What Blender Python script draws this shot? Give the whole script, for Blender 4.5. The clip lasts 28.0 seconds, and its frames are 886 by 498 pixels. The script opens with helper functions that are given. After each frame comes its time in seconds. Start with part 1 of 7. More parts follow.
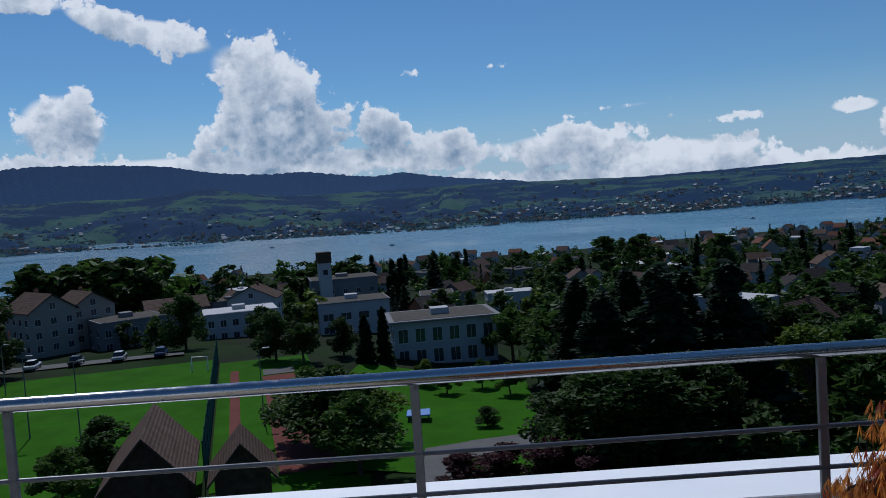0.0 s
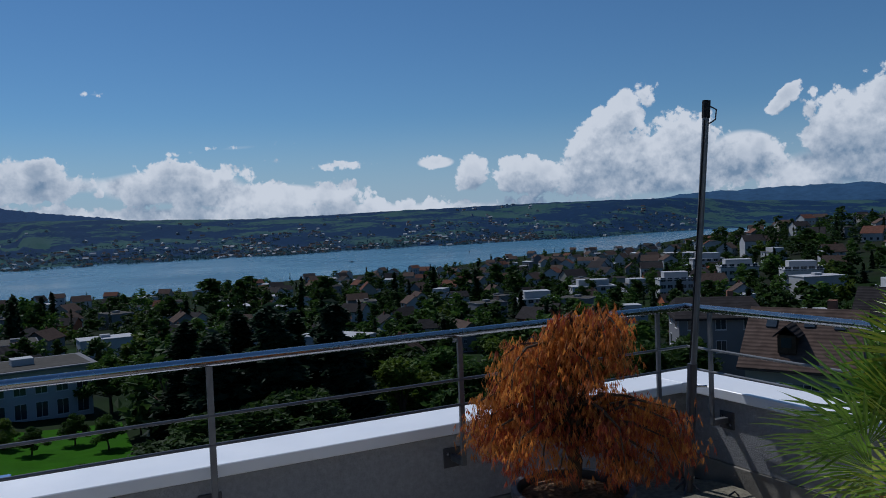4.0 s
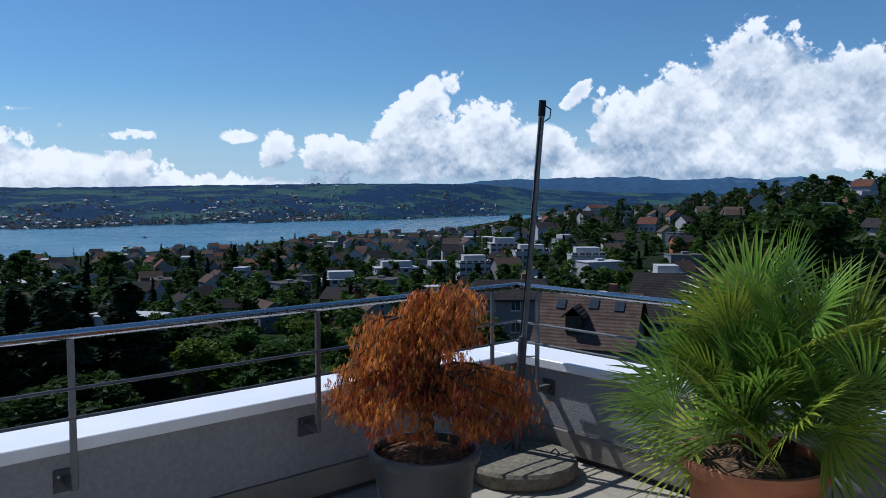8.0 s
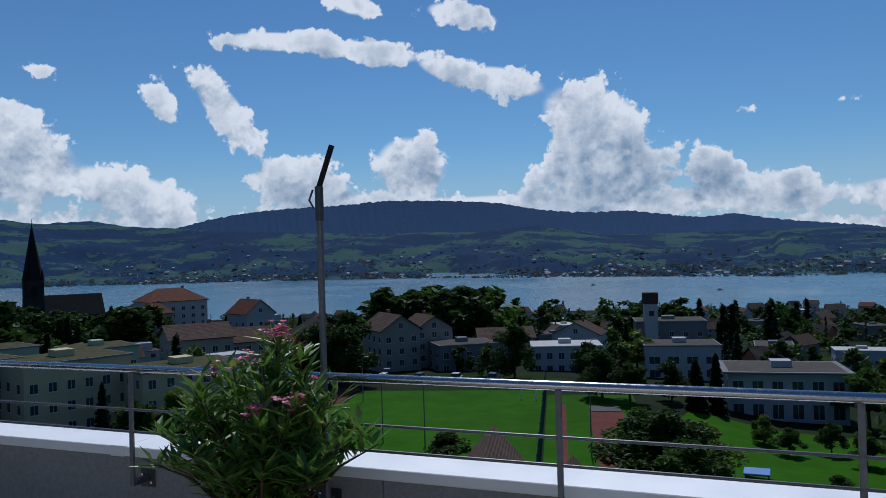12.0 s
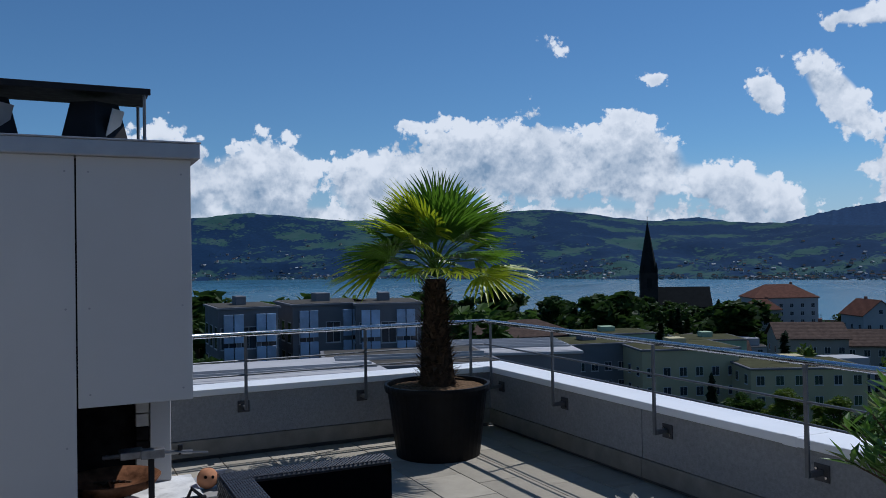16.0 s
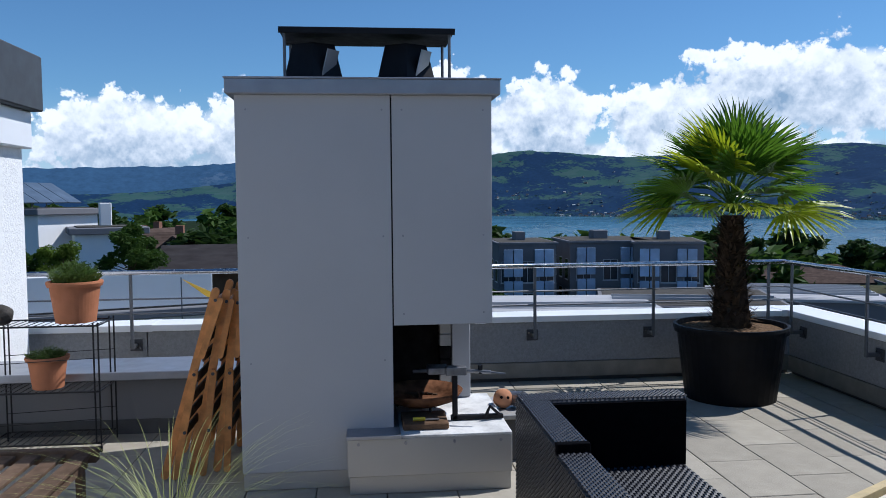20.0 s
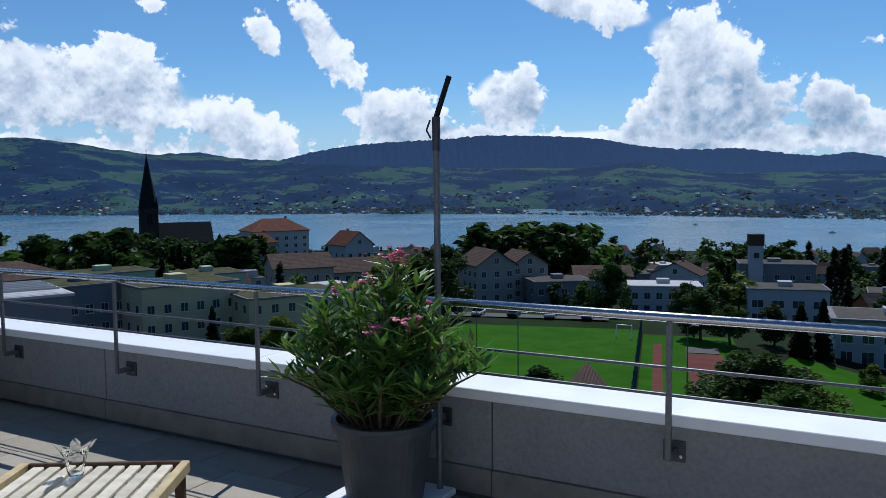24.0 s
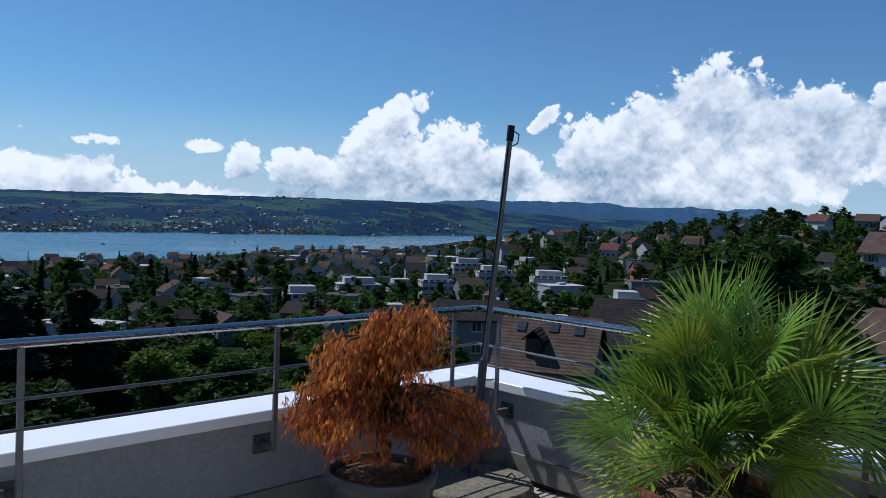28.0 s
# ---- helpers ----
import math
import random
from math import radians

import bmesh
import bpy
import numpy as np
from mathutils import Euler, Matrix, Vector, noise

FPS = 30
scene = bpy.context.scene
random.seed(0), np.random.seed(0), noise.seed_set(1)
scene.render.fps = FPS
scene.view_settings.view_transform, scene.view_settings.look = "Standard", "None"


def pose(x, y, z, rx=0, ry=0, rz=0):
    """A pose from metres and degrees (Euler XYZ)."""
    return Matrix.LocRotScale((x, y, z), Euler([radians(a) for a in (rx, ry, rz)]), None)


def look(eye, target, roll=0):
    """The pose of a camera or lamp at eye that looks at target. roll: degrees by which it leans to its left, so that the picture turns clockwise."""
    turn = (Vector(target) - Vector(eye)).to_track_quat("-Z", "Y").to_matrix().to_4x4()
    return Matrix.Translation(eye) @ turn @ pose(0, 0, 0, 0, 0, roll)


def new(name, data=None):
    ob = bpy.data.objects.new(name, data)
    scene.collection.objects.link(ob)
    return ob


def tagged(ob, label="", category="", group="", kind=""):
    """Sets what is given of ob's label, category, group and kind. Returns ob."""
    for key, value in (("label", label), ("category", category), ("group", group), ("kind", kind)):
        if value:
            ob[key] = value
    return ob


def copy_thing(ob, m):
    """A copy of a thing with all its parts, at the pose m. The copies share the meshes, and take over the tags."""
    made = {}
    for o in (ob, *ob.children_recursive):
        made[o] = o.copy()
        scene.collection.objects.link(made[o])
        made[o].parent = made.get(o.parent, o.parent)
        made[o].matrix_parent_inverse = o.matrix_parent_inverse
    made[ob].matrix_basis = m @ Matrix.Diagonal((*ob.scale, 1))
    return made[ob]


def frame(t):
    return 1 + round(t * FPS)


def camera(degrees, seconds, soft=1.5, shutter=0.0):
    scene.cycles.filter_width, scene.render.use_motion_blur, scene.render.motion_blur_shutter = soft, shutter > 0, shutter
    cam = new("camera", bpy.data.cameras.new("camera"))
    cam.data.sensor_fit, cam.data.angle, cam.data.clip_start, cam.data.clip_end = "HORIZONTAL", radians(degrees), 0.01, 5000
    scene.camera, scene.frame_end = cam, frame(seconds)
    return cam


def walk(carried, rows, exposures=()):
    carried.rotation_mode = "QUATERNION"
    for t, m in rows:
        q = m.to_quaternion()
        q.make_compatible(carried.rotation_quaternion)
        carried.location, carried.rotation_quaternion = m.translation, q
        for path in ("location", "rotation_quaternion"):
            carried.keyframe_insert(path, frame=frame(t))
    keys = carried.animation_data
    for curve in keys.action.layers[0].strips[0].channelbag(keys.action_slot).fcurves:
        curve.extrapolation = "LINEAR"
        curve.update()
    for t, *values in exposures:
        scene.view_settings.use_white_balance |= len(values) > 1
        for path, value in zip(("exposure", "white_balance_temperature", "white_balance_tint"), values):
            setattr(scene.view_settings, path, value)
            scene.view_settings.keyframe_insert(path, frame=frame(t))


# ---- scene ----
cam = camera(58.3, 28.0, soft=0.9)
# seconds, eye, target, roll
PATH = [
    (0, (1.517, 2.461, 1.549), (1.519, 4.457, 1.424), -3.9),
    (0.5, (1.269, 2.312, 1.648), (1.167, 4.301, 1.466), -5.9),
    (1, (1.417, 1.987, 1.55), (1.302, 3.971, 1.325), -6.9),
    (1.5, (1.444, 1.856, 1.547), (1.299, 3.838, 1.323), -7.7),
    (2, (1.367, 1.748, 1.566), (1.156, 3.725, 1.348), -8.7),
    (2.5, (1.196, 1.565, 1.571), (1.118, 3.555, 1.384), -10.2),
    (3, (1.049, 1.535, 1.573), (1.181, 3.525, 1.42), -7.9),
    (3.5, (1.186, 1.599, 1.535), (1.654, 3.543, 1.461), -6.7),
    (4, (0.752, 1.417, 1.581), (1.693, 3.18, 1.51), -2.2),
    (4.5, (0.672, 1.359, 1.594), (1.881, 2.952, 1.528), -0.5),
    (6.5, (0.534, 1.249, 1.608), (2.245, 2.28, 1.511), -0.3),
    (7, (0.527, 1.293, 1.6), (2.207, 2.373, 1.489), -0.3),
    (7.5, (0.485, 1.354, 1.59), (2.007, 2.645, 1.464), -0.5),
    (8, (0.402, 1.366, 1.592), (1.74, 2.846, 1.463), -0.0),
    (8.5, (0.349, 1.394, 1.594), (1.483, 3.036, 1.464), 0.0),
    (9, (0.297, 1.422, 1.591), (1.209, 3.197, 1.461), 0.0),
    (9.5, (0.268, 1.517, 1.552), (0.986, 3.379, 1.422), 0.4),
    (10, (0.231, 1.587, 1.533), (0.764, 3.511, 1.402), 0.3),
    (10.5, (0.089, 1.363, 1.645), (0.161, 3.359, 1.537), -0.6),
    (11, (0.069, 1.432, 1.626), (-0.223, 3.41, 1.587), -1.0),
    (11.5, (0.036, 1.37, 1.631), (-0.505, 3.296, 1.63), -1.5),
    (12, (-0.044, 1.369, 1.632), (-0.814, 3.215, 1.641), -1.6),
    (12.5, (-0.073, 1.321, 1.625), (-1.016, 3.085, 1.633), -1.9),
    (13, (-0.088, 1.271, 1.629), (-1.183, 2.945, 1.629), -2.1),
    (13.5, (-0.109, 1.217, 1.626), (-1.362, 2.776, 1.62), -2.1),
    (15.5, (-0.211, 1.086, 1.635), (-1.944, 2.085, 1.661), -1.3),
    (16, (-0.216, 1.033, 1.63), (-2.019, 1.897, 1.661), -1.0),
    (16.5, (-0.234, 0.972, 1.624), (-2.131, 1.606, 1.638), -0.5),
    (17, (-0.222, 0.953, 1.616), (-2.156, 1.459, 1.588), -0.2),
    (17.5, (-0.221, 0.951, 1.616), (-2.167, 1.409, 1.565), -0.1),
    (18, (-0.211, 0.951, 1.609), (-2.16, 1.395, 1.54), -0.1),
    (18.5, (-0.219, 0.946, 1.609), (-2.177, 1.343, 1.523), -0.1),
    (19, (-0.225, 0.947, 1.615), (-2.187, 1.322, 1.516), -0.1),
    (19.5, (-0.207, 0.923, 1.611), (-2.185, 1.197, 1.5), -0.5),
    (20, (-0.213, 0.93, 1.607), (-2.2, 1.131, 1.489), -0.5),
    (20.5, (-0.214, 0.964, 1.61), (-2.197, 1.198, 1.489), -0.4),
    (21, (-0.233, 1.024, 1.613), (-2.17, 1.505, 1.483), -0.0),
    (21.5, (-0.224, 1.1, 1.611), (-2.071, 1.855, 1.478), -0.2),
    (23.5, (-0.102, 1.237, 1.605), (-1.304, 2.828, 1.455), -1.0),
    (24, (-0.08, 1.252, 1.609), (-1.067, 2.985, 1.46), -0.6),
    (24.5, (-0.054, 1.285, 1.611), (-0.756, 3.152, 1.462), -0.5),
    (25, (0.001, 1.3, 1.604), (-0.362, 3.262, 1.462), 0.0),
    (25.5, (0.111, 1.342, 1.607), (0.101, 3.338, 1.478), 0.3),
    (26, (0.245, 1.436, 1.609), (0.593, 3.403, 1.509), 1.1),
    (26.5, (0.33, 1.439, 1.609), (0.992, 3.324, 1.533), 1.5),
    (27, (0.326, 1.398, 1.609), (1.257, 3.166, 1.535), 1.4),
    (27.5, (0.348, 1.394, 1.604), (1.519, 3.013, 1.528), 1.8),
    (28, (0.398, 1.368, 1.603), (1.804, 2.788, 1.523), 2.3),
]
EXPOSURES = [(t, stops, 5750, 11) for t, stops in ((0, -0.72), (1, -0.4), (3, -0.36), (3.6, -0.65), (4, -0.9), (4.6, -0.85), (6.5, -0.4), (7, -0.3), (8, -0.32), (9, -0.4), (10, -0.5), (12, -0.68), (13, -0.70), (16, -0.60), (17, -0.22), (18, -0.12), (21, -0.1), (24, -0.28), (25, -0.6), (26, -0.72), (27, -0.6), (28, -0.32))]
walk(cam, [(t, look(eye, target, roll)) for t, eye, target, roll in PATH], EXPOSURES)


# ---- sky, clouds and sun ----
SUN_TO = Vector((-0.20, 0.72, 1.0)).normalized()
SUN_EL = math.asin(SUN_TO.z)
SUN_AZ = math.atan2(SUN_TO.x, SUN_TO.y)

world = bpy.data.worlds.new("sky")
scene.world = world
world.use_nodes = True
WN, WL = world.node_tree.nodes, world.node_tree.links


def wnode(kind, **values):
    n = WN.new(kind)
    for key, value in values.items():
        n.inputs[int(key[1:])].default_value = value
    return n


def wmath(op, a, b=None, c=None):
    n = WN.new("ShaderNodeMath")
    n.operation = op
    for i, v in enumerate((a, b, c)):
        if v is None:
            continue
        if isinstance(v, (int, float)):
            n.inputs[i].default_value = v
        else:
            WL.new(v, n.inputs[i])
    return n.outputs[0]


def wramp(value, lo, hi):
    n = WN.new("ShaderNodeMapRange")
    n.interpolation_type = "SMOOTHSTEP"
    n.inputs[1].default_value, n.inputs[2].default_value = lo, hi
    WL.new(value, n.inputs[0])
    return n.outputs[0]


for n in list(WN):
    WN.remove(n)
sky = WN.new("ShaderNodeTexSky")
sky.sky_type, sky.sun_disc = "NISHITA", False
sky.sun_elevation, sky.sun_rotation = SUN_EL, SUN_AZ
sky.air_density, sky.dust_density, sky.ozone_density, sky.altitude = 1.0, 0.0, 3.0, 450
coord = WN.new("ShaderNodeTexCoord").outputs["Generated"]
sep = WN.new("ShaderNodeSeparateXYZ")
WL.new(coord, sep.inputs[0])
AZ = wmath("MULTIPLY", wmath("ARCTAN2", sep.outputs[0], sep.outputs[1]), 57.2958)
EL = wmath("MULTIPLY", wmath("ARCSINE", sep.outputs[2]), 57.2958)

# cumulus masses: bearing from the lake side, height, half length, half thickness, tilt (degrees)
CLOUDS = [
    (-106, 4.6, 7, 3.4, 0), (-96, 4.6, 8, 3.6, 0), (-85, 5.0, 8, 4.2, 0), (-77, 5.8, 5, 3.6, 4), (-68, 5.4, 6, 3.4, 0), (-62, 7.4, 6, 3.0, 10),
    (-57, 6.8, 7, 3.5, 0), (-51, 6.6, 5.0, 3.6, -10), (-44, 4.6, 6, 1.8, -16), (-37.6, 10.0, 4.3, 1.5, -54), (-42, 10.7, 1.9, 1.0, -50), (-32.5, 4.9, 4.6, 2.2, -10), (-24.8, 6.2, 3.4, 2.8, -10), (-28, 3.4, 8, 1.4, 0), (-12, 3.2, 26, 1.2, 0),
    (-11.6, 9.2, 5.0, 2.8, -20), (-10.8, 5.2, 5.4, 2.8, 0), (-18, 12.0, 4.0, 1.3, -12), (-21.5, 12.8, 3.6, 1.1, -18), (-27.2, 14.2, 4.2, 0.95, -6), (-34, 14.9, 5.4, 0.85, 0), (-28.5, 17.4, 2.2, 0.9, -10), (-20.8, 16.6, 3.4, 1.0, -12),
    (-3.6, 5.0, 2.1, 2.0, 0), (0.8, 3.9, 3.0, 1.2, -8), (9.5, 3.0, 6.5, 1.6, 0), (15, 2.2, 8, 1.2, 0), (27.8, 4.2, 1.8, 0.6, 0), (30.3, 3.2, 1.4, 1.5, 0),
    (34.8, 3.0, 3.2, 1.4, 0), (39.8, 5.9, 4.6, 1.5, 42), (41, 4.0, 4.0, 2.0, 0), (45.2, 4.8, 3.0, 2.2, 0), (43, 2.6, 10, 1.8, 0), (49, 4.0, 3.0, 1.8, 0), (51.4, 7.0, 1.5, 0.6, 42),
    (58, 5.6, 7.5, 3.4, 22), (63.5, 7.4, 5.0, 4.0, 10), (69.5, 6.6, 5.4, 3.5, 0), (66, 4.0, 9, 3.0, 0), (60, 2.6, 14, 1.8, 0), (76, 5.0, 5.0, 3.2, 0), (84, 3.4, 8, 2.6, 0), (-75, 2.4, 42, 2.2, 0), (5, 0.6, 46, 1.3, 0),
]
WISPS = [(14, 5.6, 3.4, 0.35, 4), (20.8, 4.2, 2.4, 0.35, 4), (16.5, 4.6, 1.0, 0.3, 0), (-56.3, 15.0, 1.4, 0.8, 0), (-49, 12.1, 1.3, 0.6, -10), (-66.5, 9.6, 1.8, 0.5, 0), (74.5, 8.6, 1.6, 1.2, 0), (-1.2, 8.9, 1.2, 0.5, 0), (5.0, 9.1, 1.0, 0.25, 0)]


def spheroid(az, el, long, thick, tilt):
    """One at the middle of a mass, nought on its rim."""
    c, s = math.cos(radians(tilt)), math.sin(radians(tilt))
    u = wmath("MULTIPLY_ADD", AZ, c / long, wmath("MULTIPLY_ADD", EL, s / long, -(az * c + el * s) / long))
    v = wmath("MULTIPLY_ADD", AZ, -s / thick, wmath("MULTIPLY_ADD", EL, c / thick, (az * s - el * c) / thick))
    return wmath("SUBTRACT", 1.0, wmath("MULTIPLY_ADD", u, u, wmath("MULTIPLY", v, v)))


def lifted(lift):
    shift = WN.new("ShaderNodeVectorMath")
    shift.operation = "ADD"
    shift.inputs[1].default_value = (0, 0, lift)
    WL.new(coord, shift.inputs[0])
    return shift.outputs[0]


def wnoise(where, scale, detail, rough):
    n = WN.new("ShaderNodeTexNoise")
    n.inputs["Scale"].default_value, n.inputs["Detail"].default_value, n.inputs["Roughness"].default_value = scale, detail, rough
    WL.new(where, n.inputs["Vector"])
    return n.outputs[0]


def billow(where, scale, detail):
    """Rounded heads of cumulus: inverted cells."""
    n = WN.new("ShaderNodeTexVoronoi")
    n.feature, n.distance = "SMOOTH_F1", "EUCLIDEAN"
    n.inputs["Scale"].default_value, n.inputs["Smoothness"].default_value = scale, 0.25
    n.inputs["Detail"].default_value, n.inputs["Roughness"].default_value = detail, 0.55
    WL.new(where, n.inputs["Vector"])
    return wmath("SUBTRACT", 0.52, n.outputs["Distance"])


def cloud_mass(lift):
    """How deep in cloud the air is, looking up by lift degrees from here."""
    masses = None
    for group, weight in ((CLOUDS, 1.0), (WISPS, 0.45)):
        for az, el, long, thick, tilt in group:
            one = wmath("MULTIPLY", spheroid(az, el - lift, long, thick, tilt), weight)
            masses = one if masses is None else wmath("SMOOTH_MAX", masses, one, 0.35)
    return wmath("MAXIMUM", masses, -1.2)


def heaps(where):
    big = wmath("MULTIPLY", wmath("SUBTRACT", wnoise(where, 17, 5, 0.58), 0.5), 2.7)
    round_ = wmath("MULTIPLY_ADD", billow(where, 34, 3.0), 0.75, big)
    return wmath("MULTIPLY_ADD", wmath("SUBTRACT", wnoise(where, 80, 6, 0.66), 0.5), 1.0, round_)


LIFT = 1.3
here, above = lifted(0.0), lifted(radians(LIFT))
mass_here, mass_above = cloud_mass(0.0), cloud_mass(LIFT)
puff, puff_above = heaps(here), heaps(above)
body = wmath("MULTIPLY_ADD", mass_here, 0.72, wmath("ADD", puff, 0.30))
body_above = wmath("MULTIPLY_ADD", mass_above, 0.72, wmath("ADD", puff_above, 0.30))
cover = wramp(wmath("MAXIMUM", body, wmath("MULTIPLY", wmath("SUBTRACT", mass_here, 0.35), 0.8)), 0.02, 0.26)
# tops turned to the sun are bright, undersides and thick middles grey; towards the sun only the rims are bright
slope_ = wmath("SUBTRACT", body, body_above)
slope_ = wmath("MULTIPLY", wmath("MINIMUM", wmath("MAXIMUM", slope_, -0.7), 0.7), 0.60)
fine_slope = wmath("MULTIPLY", wmath("SUBTRACT", puff, heaps(lifted(radians(0.28)))), 0.26)
against = wramp(wmath("ABSOLUTE", wmath("ADD", AZ, 10)), 44, 6)
depth = wramp(body, 0.2, 1.0)
thick = wmath("MULTIPLY", depth, wmath("MULTIPLY_ADD", against, 0.34, 0.26))
broad = wmath("MULTIPLY", wmath("SUBTRACT", wnoise(here, 9, 3, 0.5), wnoise(lifted(0.045), 9, 3, 0.5)), 1.3)
shade = wmath("ADD", wmath("SUBTRACT", 0.66, thick), wmath("ADD", slope_, wmath("ADD", broad, fine_slope)))
shade.node.use_clamp = True
tint = WN.new("ShaderNodeMix")
tint.data_type = "RGBA"
tint.inputs[6].default_value, tint.inputs[7].default_value = (4.2, 5.9, 7.9, 1), (15.2, 15.4, 15.5, 1)
WL.new(shade, tint.inputs[0])
# clear air: a little bluer than the model, paler towards the horizon
air = WN.new("ShaderNodeMix")
air.data_type, air.blend_type = "RGBA", "MULTIPLY"
air.inputs[0].default_value = 1.0
WL.new(sky.outputs[0], air.inputs[6])
air.inputs[7].default_value = (0.88, 1.18, 1.34, 1)
pale = WN.new("ShaderNodeMix")
pale.data_type = "RGBA"
WL.new(wmath("MULTIPLY", wramp(EL, 8.0, 0.0), 0.78), pale.inputs[0])
WL.new(air.outputs[2], pale.inputs[6])
pale.inputs[7].default_value = (7.3, 9.3, 11.3, 1)
mixed = WN.new("ShaderNodeMix")
mixed.data_type = "RGBA"
WL.new(wmath("MULTIPLY", cover, 0.97), mixed.inputs[0])
WL.new(pale.outputs[2], mixed.inputs[6])
WL.new(tint.outputs[2], mixed.inputs[7])
back = WN.new("ShaderNodeBackground")
back.inputs[1].default_value = 0.075
WL.new(mixed.outputs[2], back.inputs[0])
WL.new(back.outputs[0], WN.new("ShaderNodeOutputWorld").inputs[0])

sun_data = bpy.data.lights.new("sun", "SUN")
sun_data.energy, sun_data.angle, sun_data.color = 5.0, radians(0.53), (1.0, 0.95, 0.88)
sun = new("sun", sun_data)
sun.matrix_world = look(SUN_TO * 100, (0, 0, 0))


# ---- materials ----
def material(name, color, rough=0.7, metal=0.0, spread=0.12, grain=8.0, bump=0.0, fine=60.0, second=None, stain=0.0, stain_scale=0.7, per_piece=0.0, coords="Object", spec=None, sheen=0.0, translucent=0.0):
    """A procedural surface: base colour varied at two scales, stains, per-piece change and fine relief."""
    m = bpy.data.materials.new(name)
    m.use_nodes = True
    nt = m.node_tree
    bsdf = nt.nodes["Principled BSDF"]
    bsdf.inputs["Roughness"].default_value, bsdf.inputs["Metallic"].default_value = rough, metal
    bsdf.inputs["Specular IOR Level"].default_value = spec if spec is not None else (0.45 if rough < 0.6 else 0.02)
    tex = nt.nodes.new("ShaderNodeTexCoord")

    def noisy(scale, detail, rougher=0.55):
        n = nt.nodes.new("ShaderNodeTexNoise")
        n.inputs["Scale"].default_value, n.inputs["Detail"].default_value, n.inputs["Roughness"].default_value = scale, detail, rougher
        nt.links.new(tex.outputs[coords], n.inputs["Vector"])
        return n.outputs[0]

    def mixer(fac, a, b, kind="MIX"):
        n = nt.nodes.new("ShaderNodeMix")
        n.data_type, n.blend_type = "RGBA", kind
        for socket, v in ((0, fac), (6, a), (7, b)):
            if isinstance(v, (int, float)):
                n.inputs[socket].default_value = v
            elif isinstance(v, tuple):
                n.inputs[socket].default_value = (*v, 1) if len(v) == 3 else v
            else:
                nt.links.new(v, n.inputs[socket])
        return n.outputs[2]

    def ranged(v, lo, hi, a=0.0, b=1.0):
        n = nt.nodes.new("ShaderNodeMapRange")
        for i, x in enumerate((lo, hi, a, b)):
            n.inputs[i + 1].default_value = x
        nt.links.new(v, n.inputs[0])
        return n.outputs[0]

    dark = tuple(max(0.0, c * (1 - spread)) for c in color)
    light = tuple(min(1.0, c * (1 + spread)) for c in color)
    col = mixer(ranged(noisy(grain, 6), 0.3, 0.7), dark, light)
    if second:
        col = mixer(ranged(noisy(grain * 0.35, 5), 0.42, 0.62), col, second)
    if stain:
        col = mixer(ranged(noisy(stain_scale, 7, 0.65), 0.45, 0.75, 0.0, stain), col, tuple(c * 0.35 for c in color))
    if per_piece:
        info = nt.nodes.new("ShaderNodeObjectInfo")
        shade = nt.nodes.new("ShaderNodeHueSaturation")
        nt.links.new(ranged(info.outputs["Random"], 0, 1, 1 - per_piece, 1 + per_piece), shade.inputs["Value"])
        nt.links.new(col, shade.inputs["Color"])
        col = shade.outputs[0]
    nt.links.new(col, bsdf.inputs["Base Color"])
    nt.links.new(ranged(noisy(grain * 1.7, 4), 0.25, 0.75, max(0.02, rough - 0.1), min(1.0, rough + 0.1)), bsdf.inputs["Roughness"])
    if bump:
        b = nt.nodes.new("ShaderNodeBump")
        b.inputs["Strength"].default_value, b.inputs["Distance"].default_value = min(1.0, bump), 0.01 if fine > 15 else 0.05
        nt.links.new(noisy(fine, 5), b.inputs["Height"])
        nt.links.new(b.outputs[0], bsdf.inputs["Normal"])
    if translucent:
        lit = nt.nodes.new("ShaderNodeBsdfTranslucent")
        nt.links.new(col, lit.inputs[0])
        both = nt.nodes.new("ShaderNodeMixShader")
        both.inputs[0].default_value = translucent
        nt.links.new(bsdf.outputs[0], both.inputs[1])
        nt.links.new(lit.outputs[0], both.inputs[2])
        nt.links.new(both.outputs[0], nt.nodes["Material Output"].inputs[0])
    return m


# ---- mesh tools ----
def obj(name, bm, mat, smooth=False):
    me = bpy.data.meshes.new(name)
    bm.to_mesh(me)
    bm.free()
    for one in mat if isinstance(mat, (list, tuple)) else [mat]:
        me.materials.append(one)
    if smooth:
        me.shade_smooth()
    return new(name, me)


def part(name, bm, mat, parent, label="", smooth=False):
    ob = obj(name, bm, mat, smooth)
    ob.parent = parent
    if label:
        ob["label"] = label
    return ob


def share(name, like, m, parent):
    """Another piece on the same mesh."""
    ob = new(name, like.data)
    ob.parent, ob.matrix_basis = parent, m
    return ob


def thing(name, label, category, group="", kind="", at=None):
    ob = new(name)
    ob.empty_display_size = 0.1
    if at is not None:
        ob.matrix_basis = at
    return tagged(ob, label, category, group, kind)


